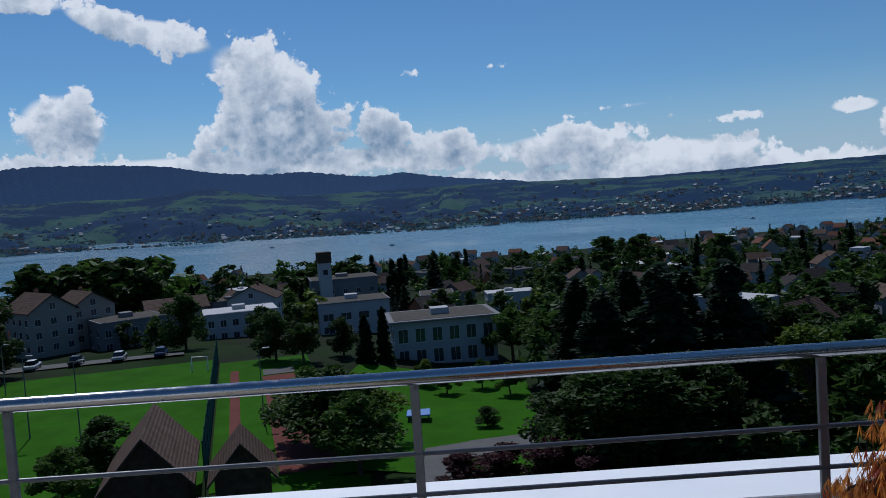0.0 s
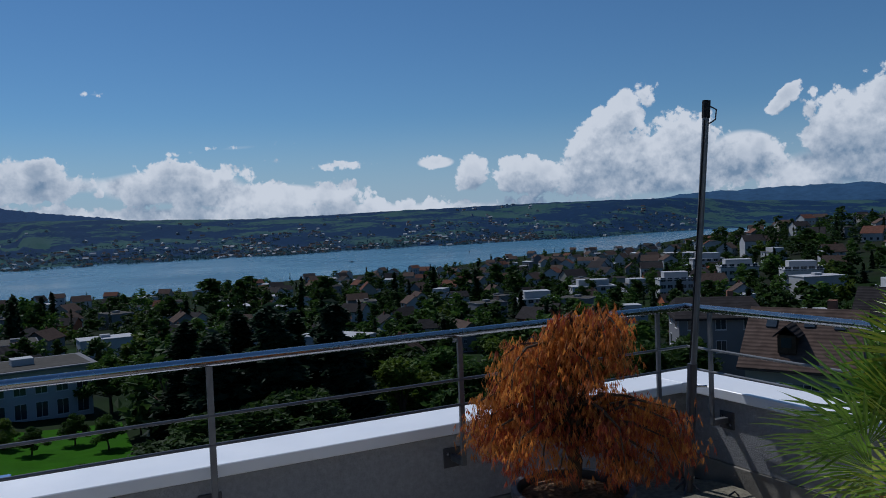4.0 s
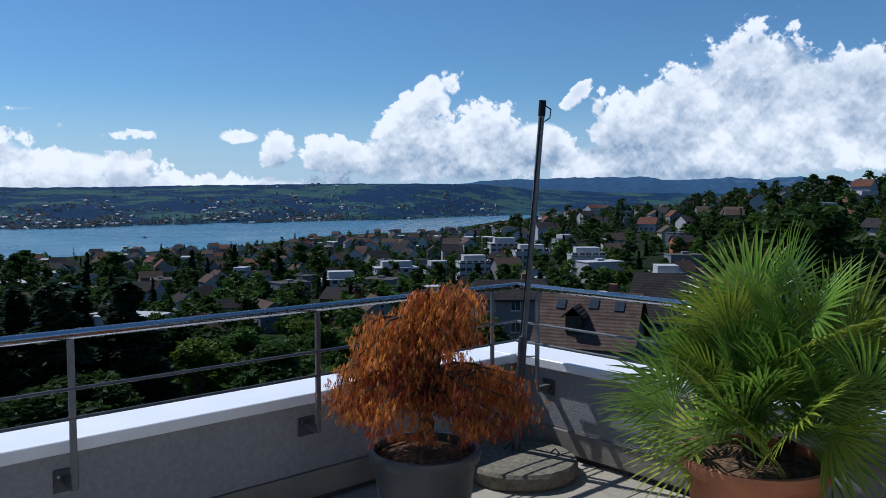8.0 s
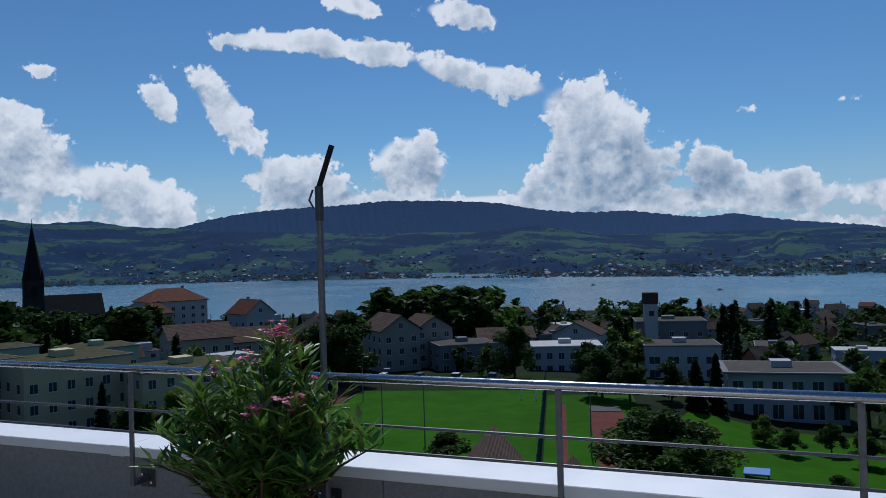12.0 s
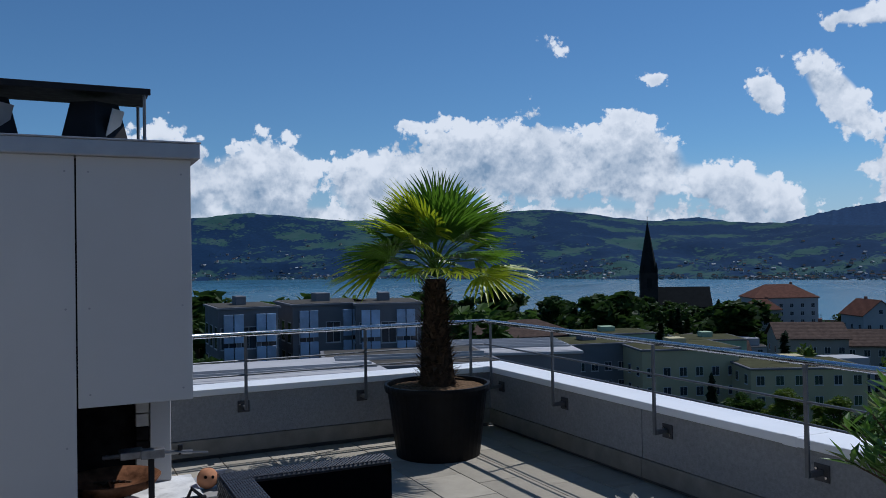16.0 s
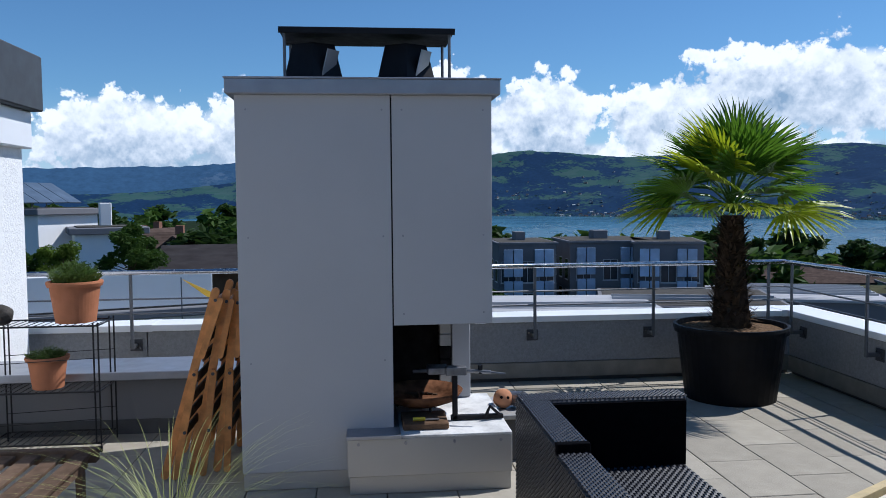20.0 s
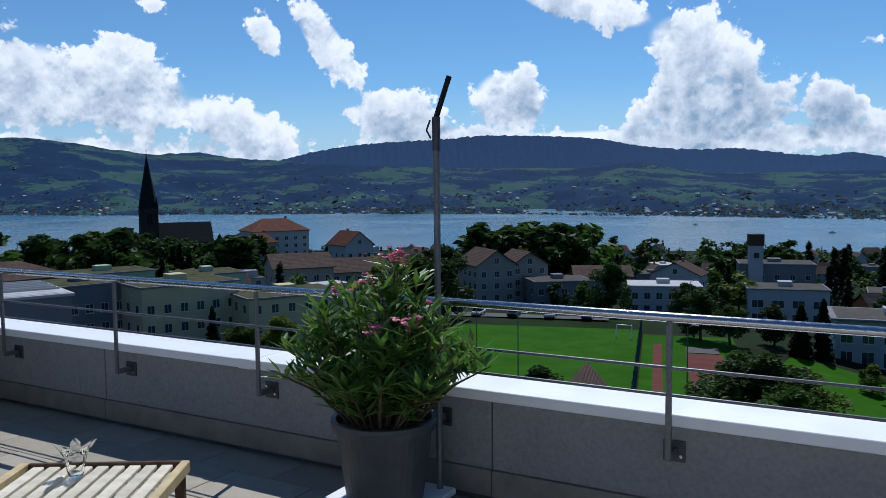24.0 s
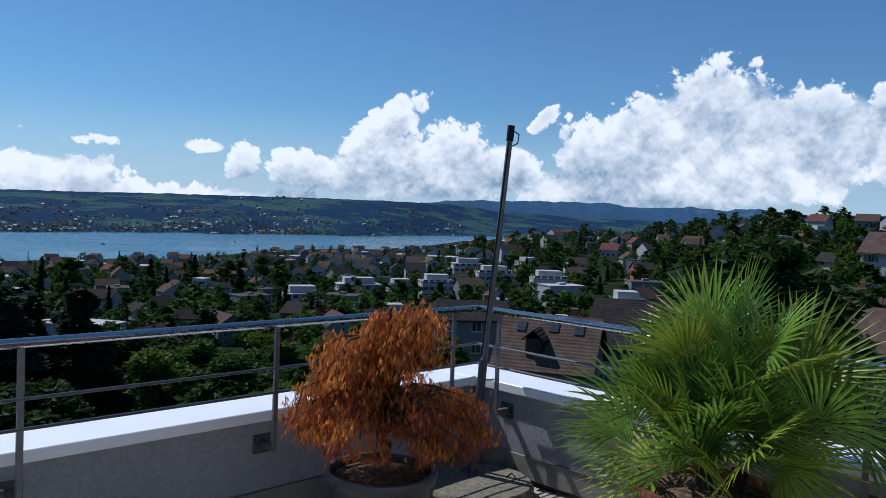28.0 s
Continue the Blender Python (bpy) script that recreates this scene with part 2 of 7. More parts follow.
def add_box(bm, x0, x1, y0, y1, z0, z1, bevel=0.0, turn=None):
    made = bmesh.ops.create_cube(bm, size=1.0)["verts"]
    m = Matrix.LocRotScale(((x0 + x1) / 2, (y0 + y1) / 2, (z0 + z1) / 2), None, (abs(x1 - x0), abs(y1 - y0), abs(z1 - z0)))
    bmesh.ops.transform(bm, matrix=(turn @ m) if turn is not None else m, verts=made)
    if bevel:
        edges = list({e for v in made for e in v.link_edges})
        bmesh.ops.bevel(bm, geom=edges, offset=bevel, segments=1, affect="EDGES")
    return bm


def box(x0, x1, y0, y1, z0, z1, bevel=0.0, turn=None):
    return add_box(bmesh.new(), x0, x1, y0, y1, z0, z1, bevel, turn)


def add_tube(bm, points, radius, sides=8, taper=None, cap=True):
    """A tube along points; radius is one number or one for each point."""
    pts = [Vector(p) for p in points]
    rad = radius if isinstance(radius, (list, tuple)) else [radius] * len(pts)
    rings, side = [], None
    for i, p in enumerate(pts):
        way = (pts[min(i + 1, len(pts) - 1)] - pts[max(i - 1, 0)]).normalized()
        if side is None:
            side = way.orthogonal().normalized()
        side = (side - way * side.dot(way)).normalized()
        other = way.cross(side)
        rings.append([bm.verts.new(p + rad[i] * (math.cos(a) * side + math.sin(a) * other)) for a in (2 * math.pi * k / sides for k in range(sides))])
    for a, b in zip(rings, rings[1:]):
        for k in range(sides):
            bm.faces.new((a[k], a[(k + 1) % sides], b[(k + 1) % sides], b[k]))
    if cap:
        bm.faces.new(rings[0][::-1])
        bm.faces.new(rings[-1])
    return bm


def tube(points, radius, sides=8):
    return add_tube(bmesh.new(), points, radius, sides)


def add_lathe(bm, profile, sides=32, center=(0, 0, 0)):
    """A turned form from (radius, height) pairs."""
    c = Vector(center)
    rings = [[bm.verts.new(c + Vector((r * math.cos(a), r * math.sin(a), z))) for a in (2 * math.pi * k / sides for k in range(sides))] for r, z in profile]
    for a, b in zip(rings, rings[1:]):
        for k in range(sides):
            bm.faces.new((a[k], a[(k + 1) % sides], b[(k + 1) % sides], b[k]))
    bm.faces.new(rings[0][::-1])
    bm.faces.new(rings[-1])
    return bm


def lathe(profile, sides=32, center=(0, 0, 0)):
    return add_lathe(bmesh.new(), profile, sides, center)


def raw(name, verts, faces, mats, parent=None, smooth=False, slots=None):
    me = bpy.data.meshes.new(name)
    me.from_pydata(verts, [], faces)
    for one in mats if isinstance(mats, (list, tuple)) else [mats]:
        me.materials.append(one)
    if slots is not None:
        me.polygons.foreach_set("material_index", slots)
    if smooth:
        me.shade_smooth()
    me.update()
    ob = new(name, me)
    ob.parent = parent
    return ob


def lerp(a, b, t):
    return a + (b - a) * t


def smooth_table(table, x):
    """Smoothly through (x, value) pairs."""
    if x <= table[0][0]:
        return table[0][1]
    for (x0, v0), (x1, v1) in zip(table, table[1:]):
        if x <= x1:
            t = (x - x0) / (x1 - x0)
            return lerp(v0, v1, t * t * (3 - 2 * t))
    return table[-1][1]


M_PLASTER = material("parapet_paint", (0.285, 0.288, 0.295), 0.8, grain=45, spread=0.13, bump=0.55, fine=110, stain=0.22, stain_scale=1.3)
M_BASE = material("base_flashing", (0.10, 0.10, 0.10), 0.7, grain=5, spread=0.1, stain=0.3)
M_PLINTH = material("cement_base_strip", (0.24, 0.225, 0.195), 0.85, grain=6, spread=0.15, bump=0.3, fine=70, stain=0.35, stain_scale=1.6)
M_COPING = material("coping_sheet", (0.80, 0.81, 0.82), 0.38, 0.0, grain=2, spread=0.03, stain=0.06, stain_scale=3, spec=0.6)
M_STEEL = material("stainless_steel", (0.48, 0.48, 0.50), 0.22, 1.0, grain=20, spread=0.04)
M_POST = material("galvanised_steel", (0.15, 0.155, 0.165), 0.5, 0.5, grain=25, spread=0.12)
M_DARKSTEEL = material("dark_bracket_steel", (0.075, 0.077, 0.085), 0.5, 0.6, grain=25, spread=0.15)
M_SLAB = material("concrete_slab", (0.365, 0.330, 0.268), 0.85, grain=6, spread=0.10, bump=0.3, fine=90, stain=0.22, stain_scale=1.2, per_piece=0.09)
M_GAP = material("slab_bed", (0.06, 0.06, 0.055), 0.95, spread=0.2, grain=20)
M_PANEL = material("chimney_panel", (0.43, 0.43, 0.435), 0.6, grain=1.5, spread=0.025, bump=0.06, fine=150, stain=0.05, stain_scale=1.0)
M_SCREW = material("screw_head", (0.30, 0.30, 0.32), 0.4, 0.9)
M_CAPSHEET = material("cap_sheet", (0.34, 0.35, 0.38), 0.4, 0.7, grain=6, spread=0.08, stain=0.2)
M_BLACKSHEET = material("black_sheet", (0.010, 0.010, 0.012), 0.5, 0.0, spec=0.2, grain=10, spread=0.2)
M_COWLLIT = material("cowl_sunlit_face", (0.42, 0.42, 0.43), 0.45, 0.6)
M_SOOT = material("sooty_firebox", (0.012, 0.011, 0.011), 0.95, grain=12, spread=0.4, bump=0.3, fine=30)
M_HEARTH = material("hearth_sheet", (0.41, 0.395, 0.37), 0.42, 0.25, grain=4, spread=0.06, stain=0.12, stain_scale=4)
M_HEARTHTOP = material("hearth_top", (0.72, 0.71, 0.68), 0.6, grain=14, spread=0.14, stain=0.95, stain_scale=7)
M_RUST = material("rusty_pan", (0.16, 0.075, 0.04), 0.75, 0.3, grain=14, spread=0.5, bump=0.3, fine=50)
M_TEAK = material("oiled_wood", (0.56, 0.235, 0.065), 0.5, grain=14, spread=0.3, bump=0.12, fine=70, per_piece=0.15)
M_GREYWOOD = material("weathered_wood", (0.12, 0.080, 0.055), 0.7, grain=14, spread=0.3, bump=0.2, fine=80, per_piece=0.2)
M_TABLEWOOD = material("bleached_table_wood", (0.62, 0.56, 0.42), 0.55, grain=10, spread=0.2, stain=0.35, stain_scale=6, per_piece=0.12)
M_TABLEEDGE = material("yellow_table_frame", (0.52, 0.40, 0.20), 0.55, grain=12, spread=0.2)
M_BOARD = material("charred_board", (0.13, 0.08, 0.05), 0.8, grain=12, spread=0.4)
M_WICKER = material("dark_wicker", (0.012, 0.013, 0.019), 0.38, grain=30, spread=0.3, spec=0.55)
# near-black wicker: shade inside the sofa as a colour, and its arm seam
M_WICKERIN = material("wicker_inner_shade_and_seam", (0.003, 0.003, 0.004), 0.8, grain=30, spread=0.3)
M_BLACKPOT = material("black_plastic_pot", (0.007, 0.007, 0.008), 0.5, spec=0.12, grain=8, spread=0.25, bump=0.1, fine=40)
M_GREYPOT = material("grey_plastic_pot", (0.06, 0.063, 0.068), 0.5, grain=8, spread=0.2, bump=0.1, fine=40)
M_TERRA = material("terracotta", (0.46, 0.19, 0.10), 0.75, grain=7, spread=0.14, bump=0.12, fine=50, stain=0.15, stain_scale=5)
M_SOIL = material("bark_soil", (0.14, 0.09, 0.055), 0.95, grain=40, spread=0.6, bump=0.9, fine=60)
M_STONE = material("exposed_concrete_base", (0.19, 0.175, 0.135), 0.9, grain=30, spread=0.3, bump=0.8, fine=55, stain=0.3, stain_scale=4)
M_PALM = material("palm_leaf", (0.10, 0.20, 0.016), 0.36, grain=6, spread=0.25, translucent=0.38, per_piece=0.25, spec=0.5)
M_FANGREEN = material("dark_fan_palm_leaf", (0.155, 0.275, 0.038), 0.26, grain=6, spread=0.4, translucent=0.30, per_piece=0.3, spec=0.5)
# yellow-green copy of the palm leaf, sunlight put into its colour
M_PALMLIGHT = material("sunlit_palm_leaf", (0.34, 0.40, 0.012), 0.42, grain=6, spread=0.25, translucent=0.45, per_piece=0.2)
M_PALMYELLOW = material("yellowing_palm_leaf", (0.55, 0.46, 0.015), 0.45, grain=6, spread=0.25, translucent=0.4, per_piece=0.2)
M_FANEDGE = material("yellowish_fan_palm_leaf", (0.24, 0.29, 0.03), 0.32, grain=6, spread=0.3, translucent=0.3, per_piece=0.25, spec=0.5)
M_TRUNK = material("fibrous_palm_trunk", (0.045, 0.030, 0.020), 0.95, grain=25, spread=0.5, bump=0.9, fine=45)
M_FIBRE = material("brown_palm_fibre", (0.085, 0.058, 0.038), 0.9, grain=20, spread=0.5, translucent=0.15)
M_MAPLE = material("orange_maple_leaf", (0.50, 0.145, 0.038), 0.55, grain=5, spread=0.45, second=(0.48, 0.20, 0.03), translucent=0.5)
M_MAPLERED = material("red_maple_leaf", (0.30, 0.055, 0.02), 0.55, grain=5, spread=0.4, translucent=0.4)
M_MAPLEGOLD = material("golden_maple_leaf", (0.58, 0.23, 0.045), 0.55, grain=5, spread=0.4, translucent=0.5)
M_BARK = material("bark", (0.09, 0.065, 0.045), 0.9, grain=12, spread=0.35, bump=0.6, fine=30)
M_OLEANDER = material("oleander_leaf", (0.10, 0.20, 0.03), 0.4, grain=5, spread=0.3, translucent=0.3, spec=0.5)
# paler copy of the oleander leaf with sun painted into it, scattered at random
M_OLEANDERPALE = material("sunlit_oleander_leaf", (0.24, 0.27, 0.07), 0.45, grain=5, spread=0.25, translucent=0.35)
M_PINK = material("pink_petal", (0.62, 0.16, 0.28), 0.55, grain=20, spread=0.2, translucent=0.3)
M_HERB = material("herb_leaf", (0.10, 0.16, 0.035), 0.55, grain=12, spread=0.4, translucent=0.3)
M_GRASSBLADE = material("ornamental_grass", (0.36, 0.38, 0.13), 0.5, grain=5, spread=0.35, translucent=0.3)
M_WIRE = material("black_wire", (0.02, 0.02, 0.022), 0.5, 0.5)
M_RENDERWALL = material("white_render", (0.80, 0.80, 0.79), 0.9, grain=20, spread=0.04, bump=0.7, fine=45)
M_FASCIA = material("dark_fascia", (0.075, 0.08, 0.085), 0.5, 0.3, grain=4, spread=0.1)
M_CLAY = material("clay_figure", (0.50, 0.24, 0.13), 0.75, grain=10, spread=0.15)
M_ROCK = material("dark_rock", (0.06, 0.055, 0.05), 0.9, grain=12, spread=0.5, bump=0.6, fine=20)
M_YELLOWHANDLE = material("yellow_handle", (0.70, 0.55, 0.04), 0.4)
M_GREYMETAL = material("worn_grey_metal", (0.22, 0.22, 0.23), 0.45, 0.8, grain=20, spread=0.25)

M_GLASS = bpy.data.materials.new("clear_glass")
M_GLASS.use_nodes = True
glass = M_GLASS.node_tree.nodes["Principled BSDF"]
glass.inputs["Transmission Weight"].default_value, glass.inputs["Roughness"].default_value = 1.0, 0.03
glass.inputs["IOR"].default_value = 1.12
glass.inputs["Base Color"].default_value = (0.95, 0.97, 0.97, 1)

# surroundings
M_WATER = material("lake_water", (0.026, 0.095, 0.145), 0.25, grain=0.003, spread=0.07, coords="Object", second=(0.031, 0.112, 0.168), spec=0.3)
M_LAWN = material("playing_field_grass", (0.024, 0.088, 0.003), 0.85, grain=0.25, spread=0.18, bump=0.4, fine=8, stain=0.15, stain_scale=0.06)
M_GROUND = material("town_ground", (0.013, 0.026, 0.008), 0.9, grain=0.06, spread=0.4, second=(0.020, 0.023, 0.016), bump=0.3, fine=2)
M_TARTAN = material("red_running_track", (0.12, 0.045, 0.038), 0.85, grain=0.5, spread=0.12, stain=0.15, stain_scale=0.1)
M_ROAD = material("asphalt", (0.11, 0.11, 0.11), 0.9, grain=0.6, spread=0.15, stain=0.2, stain_scale=0.15)


# ---- terrace structure ----
WX0, WX1, WY = -7.12, 4.165, 4.83        # inner faces of the parapet
YB = -5.0                                # back of the terrace
PANEL0, PANEL1, COPE = 0.175, 0.54, 0.592
THICK = 0.268

roof_deck = tagged(obj("floor", box(WX0 - THICK, WX1 + THICK, YB, WY + THICK, -0.40, -0.045), M_GAP), "grey roof deck of concrete paving slabs", "floor", kind="structure")


def parapet(name, a, b, out, joints, label):
    """A parapet from a to b (inner face), with panels, a recessed base strip and a sheet coping."""
    a, b, out = Vector(a), Vector(b), Vector(out)
    way = (b - a).normalized()
    m = Matrix(((way.x, out.x, 0, a.x), (way.y, out.y, 0, a.y), (0, 0, 1, 0), (0, 0, 0, 1)))
    long = (b - a).length
    wall = tagged(obj(name, box(0, long, 0.03, THICK - 0.02, -0.4, PANEL1, turn=m), M_BASE), label, "parapet", kind="structure")
    cuts = [0] + joints + [long]
    for s, e in zip(cuts, cuts[1:]):
        part("panel", box(s + 0.004, e - 0.004, 0.0, 0.026, PANEL0, PANEL1 - 0.002, 0.002, m), M_PLASTER, wall)
        part("base_strip", box(s + 0.002, e - 0.002, -0.014, 0.028, 0.035, PANEL0 - 0.003, 0.003, m), M_PLINTH, wall, "beige cement base strip")
    return wall, m, long


def coping(wall, m, runs, z=COPE, lap=0.035):
    for s, e in runs:
        bm = box(s, e - 0.006, -lap, THICK + 0.02, z - 0.055, z, 0.004, m)
        part("coping", bm, M_COPING, wall)
        part("coping_joint", box(e - 0.05, e + 0.05, -lap - 0.003, THICK + 0.023, z - 0.058, z + 0.003, 0.002, m), M_COPING, wall)


front_wall, FM, FL = parapet("wall_front", (WX0, WY, 0), (WX1, WY, 0), (0, 1, 0), [2.28, 5.28, 8.16], "pale grey panelled parapet with a white metal coping")
coping(front_wall, FM, [(-THICK - 0.02, 3.62), (3.62, 7.44), (7.44, FL - 0.03)])
left_wall, LM, LL = parapet("wall_left", (WX0, YB, 0), (WX0, WY, 0), (-1, 0, 0), [1.6, 4.1, 6.6], "pale grey panelled parapet with a white metal coping")
coping(left_wall, LM, [(0.0, 4.1), (4.1, 6.95), (6.95, LL - 0.04)])
right_wall, RM, RL = parapet("wall_right", (WX1, WY, 0), (WX1, YB, 0), (1, 0, 0), [2.0, 4.6, 7.0], "pale grey panelled parapet with a white metal coping")
coping(right_wall, RM, [(-THICK - 0.02, 2.62), (2.62, 6.2), (6.2, RL)])

# darker grey than the parapet: the upstand's shade is put into its colour
M_WELL = material("shaded_upstand_paint", (0.20, 0.20, 0.205), 0.8, grain=3, spread=0.08, stain=0.2, stain_scale=1.5)
# low upstand of the light well beside the fireplace
well = tagged(obj("wall_light_well", box(-6.3, -5.92, YB, 0.12, -0.04, 0.40), M_WELL), "low grey upstand wall with a metal coping", "low wall", kind="structure")
part("coping", box(-6.33, -5.80, YB, 0.15, 0.402, 0.46, 0.005), M_CAPSHEET, well)
part("base_strip", box(-5.919, -5.91, YB, 0.12, -0.03, 0.10), M_BASE, well)


def railing(name, a, b, posts, inward):
    """Handrail and two thin rails on posts that stand inside the parapet on arms from square plates."""
    a, b, inward = Vector(a), Vector(b), Vector(inward)
    way = (b - a).normalized()
    rail = thing(name, "stainless steel railing with thin rails on grey posts", "railing", kind="structure")
    part("handrail", tube([a + Vector((0, 0, 1.045)), b + Vector((0, 0, 1.045))], 0.021, 14), M_STEEL, rail, "polished steel handrail", True)
    for z in (0.823, 0.702):
        part("rail", tube([a + Vector((0, 0, z)), b + Vector((0, 0, z))], 0.0075, 8), M_POST, rail, "", True)
    for s in posts:
        p = a + way * s
        m = Matrix.Translation(p)
        turn = Matrix(((way.x, -inward.x, 0, p.x), (way.y, -inward.y, 0, p.y), (0, 0, 1, 0), (0, 0, 0, 1)))
        post = part("post", box(-0.013, 0.013, -0.006, 0.010, 0.405, 1.03, 0.002, turn), M_POST, rail)
        part("arm", box(-0.016, 0.016, 0.0105, 0.110, 0.407, 0.437, 0.002, turn), M_POST, post)
        part("plate", box(-0.05, 0.05, 0.111, 0.119, 0.37, 0.468, 0.002, turn), M_DARKSTEEL, post, "square dark steel wall plate")
        for dx, dz in ((-0.032, 0.44), (0.032, 0.398)):
            part("bolt", tube([turn @ Vector((dx, 0.111, dz)), turn @ Vector((dx, 0.103, dz))], 0.008, 6), M_STEEL, post)
        part("rail_clip", tube([turn @ Vector((0, 0, 1.01)), turn @ Vector((0, 0, 1.04))], 0.010, 8), M_POST, post)
    return rail


RX0, RX1, RY = WX0 + 0.12, WX1 - 0.12, WY - 0.12
railing("railing_front", (RX0, RY, 0), (RX1, RY, 0), [x - RX0 for x in (-6.88, -5.82, -4.56, -3.31, -2.12, -0.92, 0.24, 1.41, 2.58, 3.83)], (0, -1, 0))
railing("railing_left", (RX0, YB, 0), (RX0, RY, 0), [y - YB for y in (4.56, 3.49, 2.42, 1.28, 0.14, -0.99, -2.1, -3.2, -4.3)], (1, 0, 0))
railing("railing_right", (RX1, RY, 0), (RX1, YB, 0), [RY - y for y in (4.54, 2.45, 1.30, 0.10, -1.1, -2.3, -3.5)], (-1, 0, 0))

# own building below the terrace and the rooms behind it
tagged(obj("wall_building", box(WX0 - THICK + 0.02, WX1 + THICK - 0.02, YB - 8, WY + THICK - 0.02, -24, -0.41), M_RENDERWALL), "white rendered apartment building below the roof terrace", "building", kind="structure")
pent = tagged(obj("wall_penthouse", box(-6.9, 4.1, YB - 4, -1.77, -0.04, 2.06), M_RENDERWALL), "white rough rendered wall of the rooftop rooms", "wall", kind="structure")
part("roof_edge", box(-6.98, 4.4, YB - 4.2, -1.62, 2.36, 2.80, 0.01), M_FASCIA, pent, "dark grey roof edge")
part("roof_band", box(-6.94, 4.25, YB - 4.1, -1.70, 2.061, 2.359, 0.01), M_COPING, pent)


# ---- land, lake and far shore ----
LAKE = -60.0
RS = (0, 60, 130, 250, 450, 700, 1000, 1500, 2600)
LAND = [
    (-130, (-12, -9, -8, -8, -10, -14, -20, -30, -40)),
    (-105, (-14, -10, -8, -9, -12, -18, -25, -40, -50)),
    (-80, (-20, -17, -18, -24, -32, -42, -55, -66, -70)),
    (-50, (-21, -20, -22, -29, -40, -54, -66, -70, -70)),
    (-20, (-21, -21.5, -21.5, -30, -43, -57, -66, -70, -70)),
    (5, (-21, -21.5, -25, -32, -44, -56, -66, -70, -70)),
    (25, (-20, -21, -26, -33, -42, -52, -60.5, -68, -70)),
    (40, (-18, -20, -27, -32, -37, -42, -51, -62, -70)),
    (55, (-15, -17, -24, -28, -19, -12, -20, -40, -58)),
    (70, (-13, -13, -13, -10, 0, 6, 4, -10, -20)),
    (88, (-12, -11, -7, 2, 21, 32, 40, 50, 60)),
    (130, (-10, -8, -2, 8, 26, 40, 50, 60, 60)),
]


def ground_z(x, y):
    az = math.degrees(math.atan2(x, y))
    if az > 180 - 25 or az < -155:
        az = 130 if az > 0 else -130
    r = math.hypot(x, y)
    for (a0, p0), (a1, p1) in zip(LAND, LAND[1:]):
        if az <= a1 or a1 == 130:
            t = min(1, max(0, (az - a0) / (a1 - a0)))
            p = [lerp(u, v, t * t * (3 - 2 * t)) for u, v in zip(p0, p1)]
            break
    k = 0
    while k < len(RS) - 2 and r > RS[k + 1]:
        k += 1
    t = min(1, (r - RS[k]) / (RS[k + 1] - RS[k]))
    z = lerp(p[k], p[k + 1], t)
    # the sports ground and its lawn lie level
    flat = smooth_table([(0, 1), (1, 0)], max(abs(x + 52) / 52, abs(y - 88) / 62) ** 4)
    return lerp(z, -21.8, flat) if -104 < x < 0 and 20 < y < 160 else z


def polar(name, azs, rs, height, mat, smooth=True):
    verts = [(r * math.sin(radians(a)), r * math.cos(radians(a)), height(a, r, j)) for a in azs for j, r in enumerate(rs)]
    n = len(rs)
    faces = [(i * n + j, i * n + j + 1, (i + 1) * n + j + 1, (i + 1) * n + j) for i in range(len(azs) - 1) for j in range(n - 1)]
    return raw(name, verts, [f[::-1] for f in faces], mat, smooth=smooth)


near_r = [3, 15, 30, 45, 60, 75, 90, 105, 120, 135, 150, 165, 180, 200, 225, 250, 290, 330, 380, 440, 500, 570, 640, 720, 800, 900, 1000, 1150, 1300, 1500, 1800, 2200, 2600]
tagged(polar("ground", [-180 + 2.5 * k for k in range(145)], near_r, lambda a, r, j: ground_z(r * math.sin(radians(a)), r * math.cos(radians(a))), M_GROUND), "green and grey ground of a lakeside town", "ground", kind="structure")
tagged(polar("water", [-130 + 4 * k for k in range(57)], [250, 500, 700, 900, 1200, 1600, 2000, 2500, 3000, 3600, 4300], lambda a, r, j: LAKE, M_WATER), "wide blue lake with light ripples", "lake", kind="structure")

# far hills: bearing, distance of the shore, ridge height as an angle, distance of the ridge
SHORE = [(-125, 3600), (-100, 3500), (-80, 3300), (-70, 3000), (-60, 2600), (-50, 2300), (-40, 2150), (-28, 1980), (-15, 1750), (0, 1600), (14, 1720), (26, 1900), (37, 2150), (47, 2700), (60, 3000), (95, 3000)]
SKYLINE = [(-125, 0.6), (-112, 0.7), (-104, 0.9), (-98, 1.6), (-92, 2.7), (-86, 3.1), (-80.8, 3.3), (-78.5, 3.6), (-76, 3.45), (-72, 3.05), (-66, 3.1), (-61, 3.4), (-57, 3.6), (-54, 3.25), (-50.6, 2.62), (-46, 2.4), (-41, 2.2), (-37, 1.92), (-29.6, 1.54), (-20.9, 1.43), (-17.8, 1.58), (-16.6, 1.85), (-14.7, 1.6), (-13.4, 1.23), (-9.5, 0.97), (-6, 0.9), (0, 0.95), (6, 0.87), (13, 0.65), (18, 0.70), (26, 0.86), (33, 0.97), (42, 1.02), (45.6, 0.95), (49, 0.6), (54, 0.35), (60, 0.25), (95, 0.25)]
